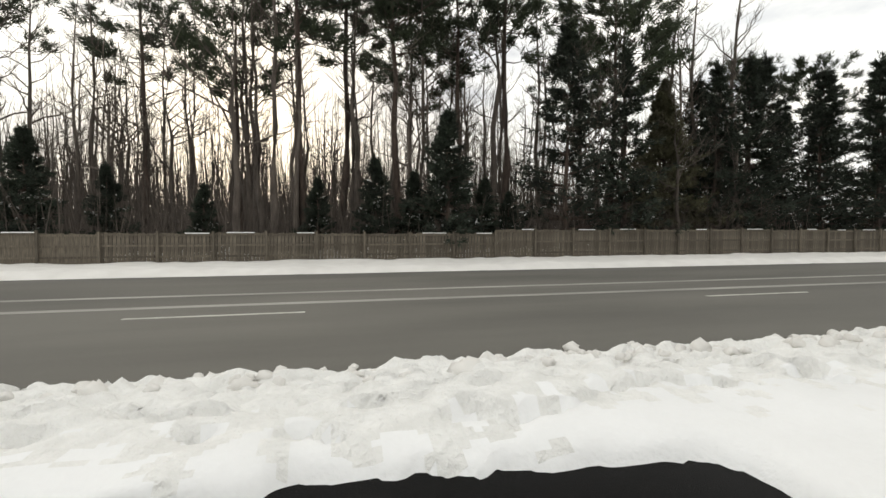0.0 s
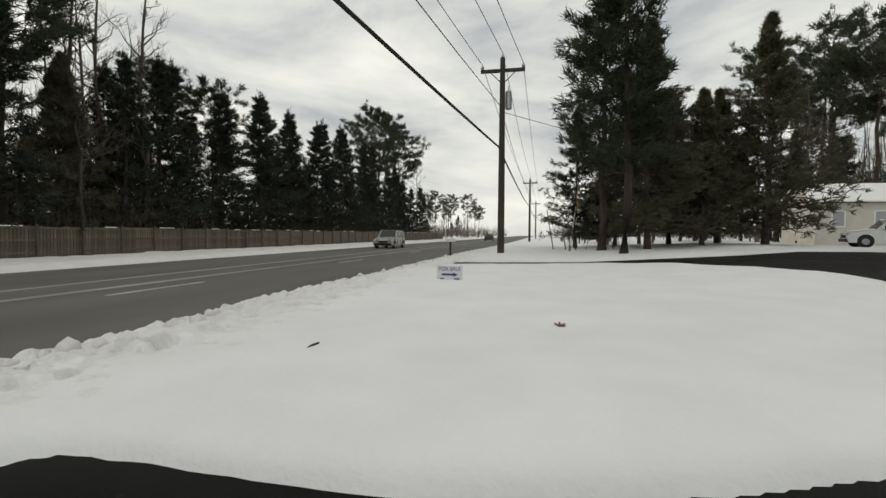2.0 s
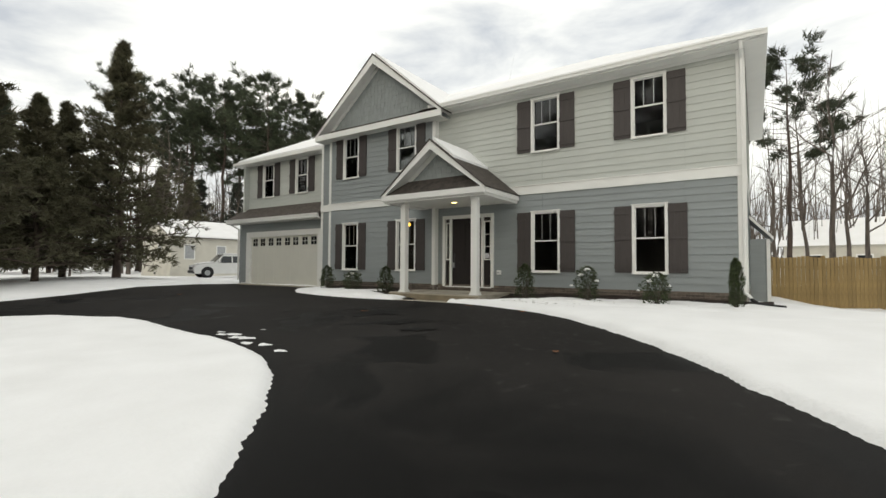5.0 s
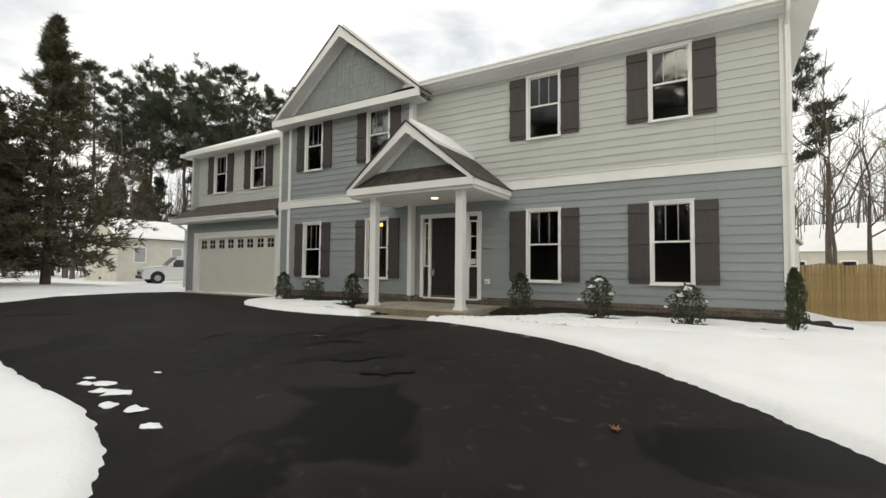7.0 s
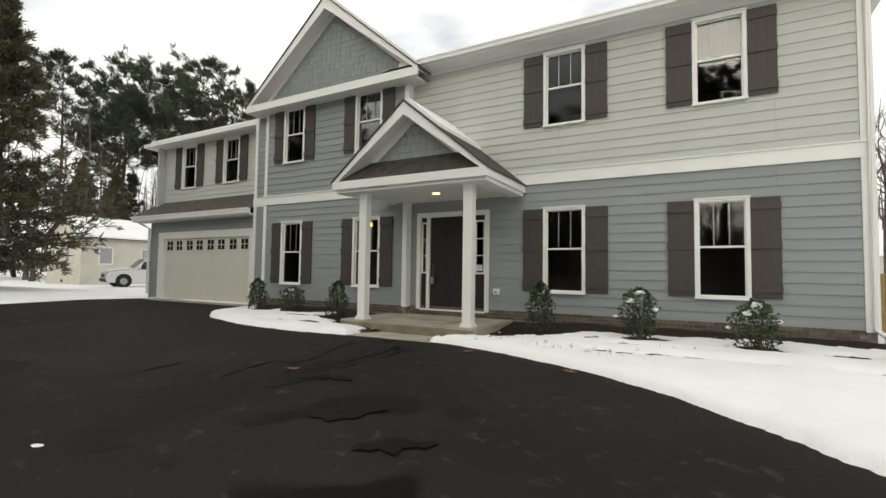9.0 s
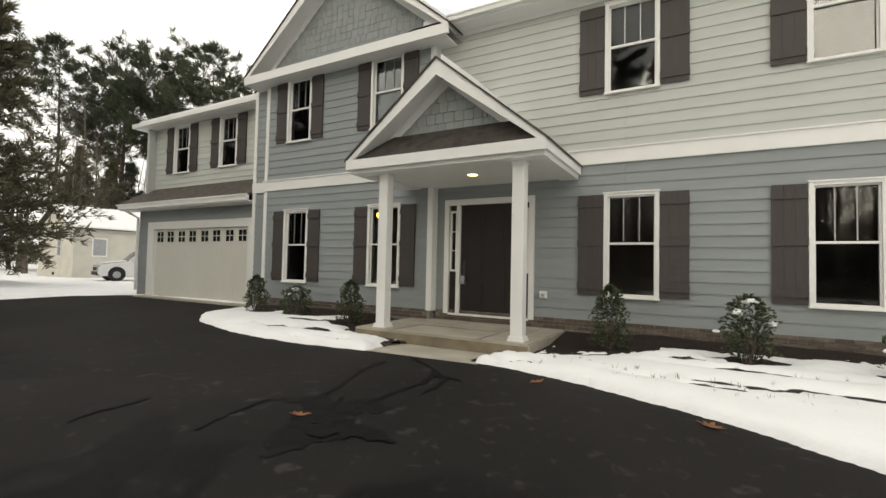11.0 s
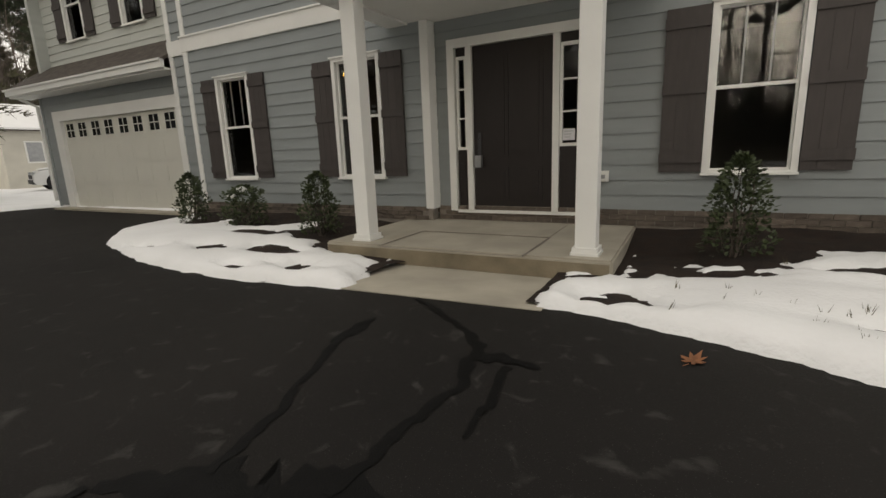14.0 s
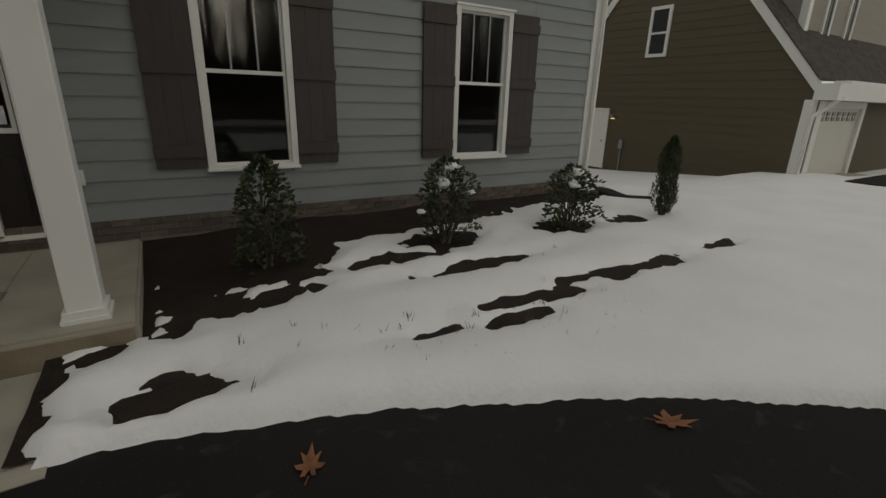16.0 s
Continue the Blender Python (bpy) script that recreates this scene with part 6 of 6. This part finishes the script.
part("apron", boxes((0.2, 3.0, -1.0, 0.05, -0.2, 0.015)), M["concrete"], nb)
sd = part("side_door", boxes((-0.03, 0.0, 5.20, 5.78, -0.40, 1.30)), M["white_trim"], nb, "white side door")
part("side_door_frame", boxes((-0.045, 0, 5.13, 5.20, -0.40, 1.37), (-0.045, 0, 5.78, 5.85, -0.40, 1.37), (-0.045, 0, 5.20, 5.78, 1.30, 1.37)), M["white_trim"], nb)
part("knob", tube([(-0.03, 5.27, 0.42), (-0.07, 5.27, 0.42)], [0.03, 0.03], 8), M["metal"], sd)
lt = part("wall_lamp", boxes((-0.16, -0.015, 4.87, 4.97, 1.10, 1.20)), M["metal"], nb, "small lit wall lamp")
part("lamp_glow", boxes((-0.13, -0.05, 4.89, 4.95, 1.085, 1.10)), M["downlight"], lt)
part("utility_box", joined(boxes((-0.08, -0.015, 4.48, 4.60, 0.25, 0.5)), tube([(-0.04, 4.54, 0.25), (-0.04, 4.54, -0.5)], [0.02, 0.02], 6)), M["metal"], nb, "grey utility box with pipe")
uw = part("window", boxes((-0.05, 0, 3.55, 3.63, 2.72, 3.95), (-0.05, 0, 4.08, 4.16, 2.72, 3.95), (-0.05, 0, 3.63, 4.08, 3.87, 3.95), (-0.05, 0, 3.63, 4.08, 2.72, 2.80), (-0.04, 0, 3.63, 4.08, 3.28, 3.33)), M["white_trim"], nb)
part("pane", boxes((-0.025, -0.015, 3.63, 4.08, 2.80, 3.87)), M["car_glass"], uw)
part("upper_storey", boxes((0.9, 6.5, 0.9, 6.5, NB_EV + 0.3, 6.2)), M["beige"], nb, "beige upper storey")
part("upper_corner", boxes((0.86, 0.9, 0.86, 1.02, NB_EV + 0.3, 6.2), (0.9, 1.02, 0.86, 0.9, NB_EV + 0.3, 6.2)), M["white_trim"], nb)
for xa in (1.7, 2.9):
    w = part("window", boxes((xa, xa + 0.06, 0.85, 0.9, 3.0, 4.6), (xa + 0.34, xa + 0.40, 0.85, 0.9, 3.0, 4.6), (xa + 0.06, xa + 0.34, 0.85, 0.9, 3.0, 3.06)), M["white_trim"], nb)
    part("pane", boxes((xa + 0.06, xa + 0.34, 0.88, 0.9, 3.06, 4.6)), M["car_glass"], w)
part("side_drive", boxes((-0.3, 6.0, -3.4, -1.0, -0.2, 0.19)), M["asphalt_wet"], nb, "black asphalt drive before the garage")
part("upper_roof", ([(0.4, 0.4, 6.2), (7, 0.4, 6.2), (7, 7, 6.2), (0.4, 7, 6.2), (3.5, 3.7, 8.5)], [(0, 1, 4), (1, 2, 4), (2, 3, 4), (3, 0, 4), (3, 2, 1, 0)]), M["shingle"], nb)

# ---- white houses among the trees ----
for hx, hy, hz, sx, turn, lab in ((-33, -58, -0.8, 14, 0.15, "pale house half hidden behind the roadside trees"), (14, 38, -0.5, 12, -0.2, "white house beyond the bare trees")):
    hh = thing("distant_house", lab, "house", (hx, hy, hz))
    hh.rotation_euler = (0, 0, turn)
    part("wall", boxes((-sx / 2, sx / 2, -4, 4, 0, 3.4)), M["cream"], hh)
    part("roof", prism([(-4.5, 3.2), (4.5, 3.2), (0, 5.6)], -sx / 2 - 0.3, sx / 2 + 0.3), M["snow"], hh, "snow-covered roof").rotation_euler = (0, 0, radians(90))
    for yy in (-4.03, 4.03):
        for k in range(4):
            xa = -sx / 2 + 1.5 + k * 3
            w = part("window", boxes((xa, xa + 1.0, yy - 0.03, yy + 0.03, 1.2, 2.5)), M["white_trim"], hh)
            part("pane", boxes((xa + 0.1, xa + 0.9, yy - 0.04, yy + 0.04, 1.3, 2.4)), M["car_glass"], w)

# ---- shrubs ----
def leaf_blob(seed, h, w, taper, n, leaf, upright=0.0):
    """Stems and small leaves of a clipped holly, as two meshes."""
    rnd, rs = random.Random(seed), np.random.RandomState(seed)
    sv_, sf_ = [], []
    pts, dirs = [], []
    for k in range(16):
        a, t = rnd.uniform(0, 6.28), rnd.uniform(0.3, 1.0)
        r = w * rnd.uniform(0.25, 0.95) * (1 - taper * t)
        tip = (math.cos(a) * r, math.sin(a) * r, h * t)
        limb(sv_, sf_, (rnd.uniform(-0.03, 0.03), rnd.uniform(-0.03, 0.03), -0.05), tip, 0.010, 0.003, rnd, 4, 3, 0.1, 0.06)
    for _ in range(n):
        t = rnd.random() ** 0.8
        z = h * (0.08 + 0.95 * t)
        prof = (1 - taper * t) * (1.0 if t < 0.8 else max(0.15, 1 - ((t - 0.8) / 0.2) ** 1.5)) * (0.7 + 0.3 * min(1, t / 0.15))
        a = rnd.uniform(0, 6.28)
        lump = 1 + 0.22 * math.sin(3 * a + seed) + 0.18 * math.sin(7 * t * 2 + a * 2)
        r = w * prof * lump * math.sqrt(rnd.uniform(0.12, 1.08))
        pts.append((math.cos(a) * r, math.sin(a) * r, z))
        dirs.append((math.cos(a) * (1 - upright), math.sin(a) * (1 - upright), 0.35 + upright))
    P, D = np.array(pts), np.array(dirs) + rs.normal(0, 0.55, (n, 3)) * (1 - 0.6 * upright)
    D /= np.linalg.norm(D, axis=1, keepdims=True)
    S = np.cross(D, rs.normal(0, 1, D.shape))
    S /= np.linalg.norm(S, axis=1, keepdims=True)
    N = np.cross(D, S)
    L = leaf * rs.uniform(0.7, 1.3, (n, 1))
    W_ = L * (0.28 if not upright else 0.09)
    v = np.stack([P, P + D * L * 0.45 + S * W_ + N * L * 0.06, P + D * L, P + D * L * 0.45 - S * W_ + N * L * 0.06], 1).reshape(-1, 3)
    f = np.arange(len(v)).reshape(-1, 4)
    return put_mesh("stem", sv_, sf_, M["bark"]), put_mesh("foliage", v, f.tolist(), M["holly"], False)


def snow_clump(r, seed):
    bm = bmesh.new()
    bmesh.ops.create_icosphere(bm, subdivisions=2, radius=r)
    for v in bm.verts:
        v.co *= 1 + 0.7 * noise.noise(v.co * (1.3 / r) + Vector((seed * 3.7, 0, 0)))
        v.co.z *= 0.5
    me = bpy.data.meshes.new("snow_clump")
    bm.to_mesh(me)
    bm.free()
    me.polygons.foreach_set("use_smooth", [True] * len(me.polygons))
    return me


for i, (x, y, h, w, tp, snowy, lab) in enumerate(((-7.46, -1.06, 0.80, 0.30, 0.55, 0, "small conical green holly shrub in the bed"), (-6.16, -1.06, 0.62, 0.34, 0.25, 1, "small rounded holly shrub with snow on top"), (-4.51, -1.22, 0.82, 0.30, 0.55, 0, "small conical green holly shrub in the bed"),
                                        (0.28, -1.10, 0.90, 0.30, 0.5, 0, "upright green holly shrub before the window"), (1.98, -1.22, 0.82, 0.27, 0.1, 2, "bushy holly shrub with snow on top"), (3.56, -1.36, 0.70, 0.30, 0.15, 2, "low bushy holly shrub with clumps of snow"))):
    e = thing("holly_shrub", lab, "shrub", (x, y, ground_z(x, y) + 0.03), "hollies along the house")
    for nm, me in zip(("stem", "foliage"), leaf_blob(100 + i, h * 1.04, w * 0.92, tp, 1350, 0.052)):
        new(nm, me).parent = e
    for k in range(snowy * 2):
        me = snow_clump(0.085 - 0.015 * k, k + i)
        me.materials.append(M["snow"])
        o = new("snow_clump", me)
        o.parent = e
        o.location = ((-1) ** k * 0.12 * k, -0.05 - 0.08 * (k % 2), h * (0.99 - 0.16 * k))
e = thing("columnar_shrub", "narrow upright dark green shrub at the house corner", "shrub", (5.05, -1.55, 0.03))
for nm, me in zip(("stem", "foliage"), leaf_blob(140, 1.0, 0.135, 0.3, 3600, 0.06, 0.7)):
    new(nm, me).parent = e

# ---- oak leaves on the asphalt, tufts through the snow ----
def oak_leaf(x, y, z, turn, s, curl, label="brown lobed oak leaf lying on the asphalt"):
    pts = []
    for k in range(22):
        a = 2 * math.pi * k / 22
        lobe = 0.72 + 0.30 * math.cos(7 * a) + 0.10 * math.sin(3 * a + s * 90)
        pts.append((math.cos(a) * lobe * 1.15, math.sin(a) * lobe * 0.72))
    v = [(0, 0, 0.006)] + [(px * s, py * s, 0.006 + curl * (px * px * 0.5 + py * py) * s) for px, py in pts]
    f = [(0, 1 + k, 1 + (k + 1) % 22) for k in range(22)]
    o = mesh_ob("oak_leaf", v, f, M["dead_leaf"])
    o.location, o.rotation_euler = (x, y, z), (0, 0, turn)
    sol = o.modifiers.new("thick", "SOLIDIFY")
    sol.thickness = 0.002
    st = mesh_ob("stalk", *tube([(-s * 0.8, 0, 0.008), (-s * 1.35, s * 0.1, 0.012)], [0.003, 0.002], 4), M["dead_leaf"], o)
    return tagged(o, label, "leaf", "fallen leaves")
oak_leaf(-1.41, -5.42, -0.049, 0.4, 0.075, 0.25)
oak_leaf(-0.04, -3.46, 0.006, 1.2, 0.085, 0.30)
oak_leaf(1.53, -4.04, 0.006, -0.6, 0.095, 0.30)
oak_leaf(1.8, -14.2, -0.23, 0.4, 0.085, 0.45, "curled brown oak leaf on the snow")
oak_leaf(-9.5, -5.2, -0.03, 0.9, 0.07, 0.4)
oak_leaf(3.4, -7.2, -0.11, 2.0, 0.06, 0.4)
gv, gf = [], []
rg = random.Random(9)
for _ in range(60):
    if rg.random() < 0.75:
        x = rg.uniform(-0.2, 2.6)
        y = -2.75 - 0.28 * max(0, x) + rg.uniform(-0.25, 0.4)
    else:
        x, y = rg.uniform(0.5, 4.5), rg.uniform(-3.0, -1.4)
    for _ in range(rg.randint(2, 4)):
        a, L = rg.uniform(0, 6.28), rg.uniform(0.015, 0.055)
        k = len(gv)
        x2, y2 = x + rg.uniform(-0.02, 0.02), y + rg.uniform(-0.02, 0.02)
        gv += [(x2 - 0.003, y2, 0.09), (x2 + 0.003, y2, 0.09), (x2 + math.cos(a) * L * 0.6, y2 + math.sin(a) * L * 0.6, 0.11 + L)]
        gf.append((k, k + 1, k + 2))
tagged(mesh_ob("grass_blades", gv, gf, M["grass"]), "thin dry grass blades poking through the snow", "grass", kind="stuff")

# bare clod in the lawn snow, lumps of ploughed snow
def lump_mesh(r, seed, mt):
    me = snow_clump(r, seed)
    me.materials.append(mt)
    return me
c = new("soil_clod", lump_mesh(0.14, 3, M["mulch"]))
c.location, c.scale = (2.98, -16.12, -0.245), (0.7, 0.22, 0.2)
for v in c.data.vertices:
    v.co.y *= 1 + 0.7 * noise.noise(Vector((v.co.x * 14, 3.1, 0)))
    v.co.x *= 1 + 0.5 * noise.noise(Vector((v.co.y * 16, 7.7, 0)))
tagged(c, "patch of bare dark soil in the snow", "soil")
rl = random.Random(21)
lump_kinds = [lump_mesh(r, k, M["old_snow"]) for k, r in enumerate((0.045, 0.07, 0.095, 0.13, 0.06))]
for k in range(290):
    x = rl.uniform(-16, 12)
    y = -18.95 + rl.gauss(0, 0.30)
    o = new("snow_lump", lump_kinds[rl.choice((0, 0, 1, 1, 4, 4, 2, 3 if rl.random() < 0.3 else 0))])
    o.location, o.rotation_euler = (x, y, ground_z(x, y) + 0.15 + rl.uniform(-0.04, 0.03)), (0, 0, rl.uniform(0, 6))
    o.scale = (1, rl.uniform(0.7, 1.1), rl.uniform(1.0, 1.7))
    tagged(o, "rounded lump of ploughed snow on the bank", "snow", "ploughed lumps")
for x, y, r in ((-1.7, -8.38, 0.06), (-1.3, -8.42, 0.10), (-0.85, -8.50, 0.11), (-0.15, -8.66, 0.10), (-1.5, -8.50, 0.08), (-1.3, -7.9, 0.035), (-1.05, -8.55, 0.09), (-0.5, -8.72, 0.09), (0.35, -8.80, 0.08)):
    me = lump_mesh(r, x * 3, M["snow"])
    for v in me.vertices:
        a = math.atan2(v.co.y, v.co.x)
        k = 1 + 0.35 * noise.noise(Vector((math.cos(a) * 1.7, math.sin(a) * 1.7, x * 9))) + 0.25 * noise.noise(Vector((math.cos(a) * 4, math.sin(a) * 4, x * 5)))
        v.co.x, v.co.y = v.co.x * k, v.co.y * k
    o = new("snow_patch", me)
    o.location, o.scale = (x, y, ground_z(x, y) + 0.005), (1.3, 0.8, 0.25)
    tagged(o, "small melting snow patch on the asphalt", "snow", "melting patches")

# ---- damp stains on the driveway ----
def stain(points, widths, seed):
    """A thin ragged damp streak lying on the asphalt."""
    rnd = random.Random(seed)
    v, f = [], []
    path = [Vector((*p, 0)) for p in points]
    fine = []
    for a, b, wa, wb in zip(path, path[1:], widths, widths[1:]):
        m = max(2, int((b - a).length / 0.05))
        fine += [(a.lerp(b, i / m), wa + (wb - wa) * i / m) for i in range(m)]
    fine.append((path[-1], widths[-1]))
    drift = 0.0
    for i, (p, w) in enumerate(fine):
        d = (fine[min(i + 1, len(fine) - 1)][0] - fine[max(i - 1, 0)][0]).normalized()
        s = Vector((-d.y, d.x, 0))
        drift = drift * 0.8 + rnd.uniform(-0.02, 0.02)
        w1, w2 = w * rnd.uniform(0.35, 1.05), w * rnd.uniform(0.35, 1.05)
        for q in (p + s * (drift + w1), p + s * (drift - w2)):
            v.append((q.x, q.y, ground_z(q.x, q.y) + 0.0065 + 0.0012 * seed))
        if i:
            k = 2 * i
            f.append((k - 2, k - 1, k + 1, k))
    return tagged(mesh_ob("damp_stain", v, f, M["damp"]), "dark damp streak on the asphalt driveway", "stain", "damp streaks", "structure")
stain([(-1.95, -5.25), (-1.65, -5.10), (-1.35, -5.16), (-1.0, -4.98), (-0.86, -4.9)], [0.03, 0.16, 0.30, 0.22, 0.04], 1)
stain([(-1.5, -5.1), (-1.3, -5.35), (-1.1, -5.7), (-1.05, -6.1)], [0.16, 0.24, 0.30, 0.05], 2)
stain([(-1.62, -5.05), (-1.72, -4.6), (-1.82, -4.2), (-1.92, -3.75), (-1.95, -3.55)], [0.035, 0.03, 0.025, 0.07, 0.02], 3)
stain([(-1.15, -4.95), (-1.08, -4.55), (-0.98, -4.2), (-1.08, -3.9), (-1.12, -3.7), (-1.3, -3.5), (-1.6, -3.3), (-1.9, -3.1)], [0.04, 0.04, 0.035, 0.06, 0.045, 0.03, 0.045, 0.03], 4)
stain([(-1.1, -3.86), (-0.95, -3.82), (-0.72, -3.84)], [0.05, 0.075, 0.02], 5)
stain([(-0.88, -3.9), (-0.86, -4.2), (-0.84, -4.5)], [0.03, 0.03, 0.01], 6)
stain([(-1.95, -5.28), (-1.92, -5.6), (-1.86, -6.05)], [0.03, 0.03, 0.02], 7)
stain([(-2.93, -5.8), (-2.92, -6.1), (-2.9, -6.45)], [0.03, 0.05, 0.02], 8)
stain([(-1.3, -5.3), (-1.0, -5.5), (-0.75, -5.45), (-0.42, -5.5)], [0.10, 0.26, 0.20, 0.03], 9)
stain([(-0.05, -6.5), (0.2, -6.35), (0.46, -6.1)], [0.06, 0.24, 0.05], 10)
stain([(0.72, -6.86), (0.95, -6.68), (1.2, -6.5)], [0.05, 0.16, 0.04], 11)

# ---- flags, stakes and brush under the pines ----
fl = thing("flag_pole", "leaning thin pole with small flags", "flag", (-23.0, -12.6, -0.35))
part("pole", tube([(0, 0, 0), (-0.6, 0.5, 4.2)], [0.03, 0.02], 6), M["metal"], fl)
part("flag", prism([(-0.55, 2.6), (-0.15, 2.3), (-0.2, 3.6), (-0.58, 4.1)], 0.42, 0.44), M["yellow"], fl, "yellow flag")
part("flag", prism([(-0.75, 2.8), (-1.25, 2.5), (-1.2, 3.4), (-0.62, 4.0)], 0.40, 0.42), M["red"], fl, "red and white flag")
for x0, y0, dx, dy, h in ((-22.5, -13.6, -1.6, -0.4, 2.2), (-20.5, -12.4, -1.4, -0.7, 2.4), (-21.8, -12.9, -0.7, -0.3, 1.6)):
    s = mesh_ob("stake", *tube([(x0, y0, -0.35), (x0 + dx, y0 + dy, h)], [0.035, 0.03], 5), M["grass"])
    tagged(s, "thin leaning wooden stake by the pines", "stake", "stakes")
for i in range(9):
    b = tree("bare_e", -20.5 + rg.uniform(-2.5, 2.5), -12.2 + rg.uniform(-1.5, 2.0), -0.35, rg.uniform(0, 6), rg.uniform(0.12, 0.2), 0.2, "brush", 1.0, "low tangle of bare brush in the snow")
    b.name = "brush"
# mailbox and roadside marker
mb = thing("mailbox", "small pale mailbox on a post at the road edge", "mailbox", (-18.5, -19.2, -0.8))
part("post", boxes((-0.05, 0.05, -0.05, 0.05, 0, 1.0)), M["pole_wood"], mb)
part("box", prism([(-0.11, 1.0), (0.11, 1.0), (0.11, 1.15), (0.06, 1.22), (-0.06, 1.22), (-0.11, 1.15)], -0.25, 0.25), M["white_trim"], mb)
rdeb = mesh_ob("road_debris", *boxes((-0.5, 0.5, -0.1, 0.1, 0, 0.08)), M["pole_wood"])
rdeb.location = (-2.2, -33.0, -0.72)
tagged(rdeb, "dark broken branch on the far snowbank", "branch")

# ---- bricks of the foundation ----
bk_v, bk_f = boxes((0, 0.195, -0.012, 0, 0, 0.056))
bk = bpy.data.meshes.new("brick")
bk.from_pydata(bk_v, [], bk_f)
bk.materials.append(M["brick"])
fnd = [o for o in house.children if o.name.startswith("foundation")]
for row in range(3):
    z = 0.268 - row * 0.066
    for x0, x1, yy, par in ((BAYX1 + 0.02, HX1 - 0.02, -0.012, fnd[0]), (BAYX0 + 0.05, BAYX1 - 0.05, BAYY - 0.012, fnd[1])):
        x = x0 + (row % 2) * 0.1
        while x < x1 - 0.2:
            o = new("brick", bk)
            o.parent, o.location = par, (x, yy, z)
            x += 0.205
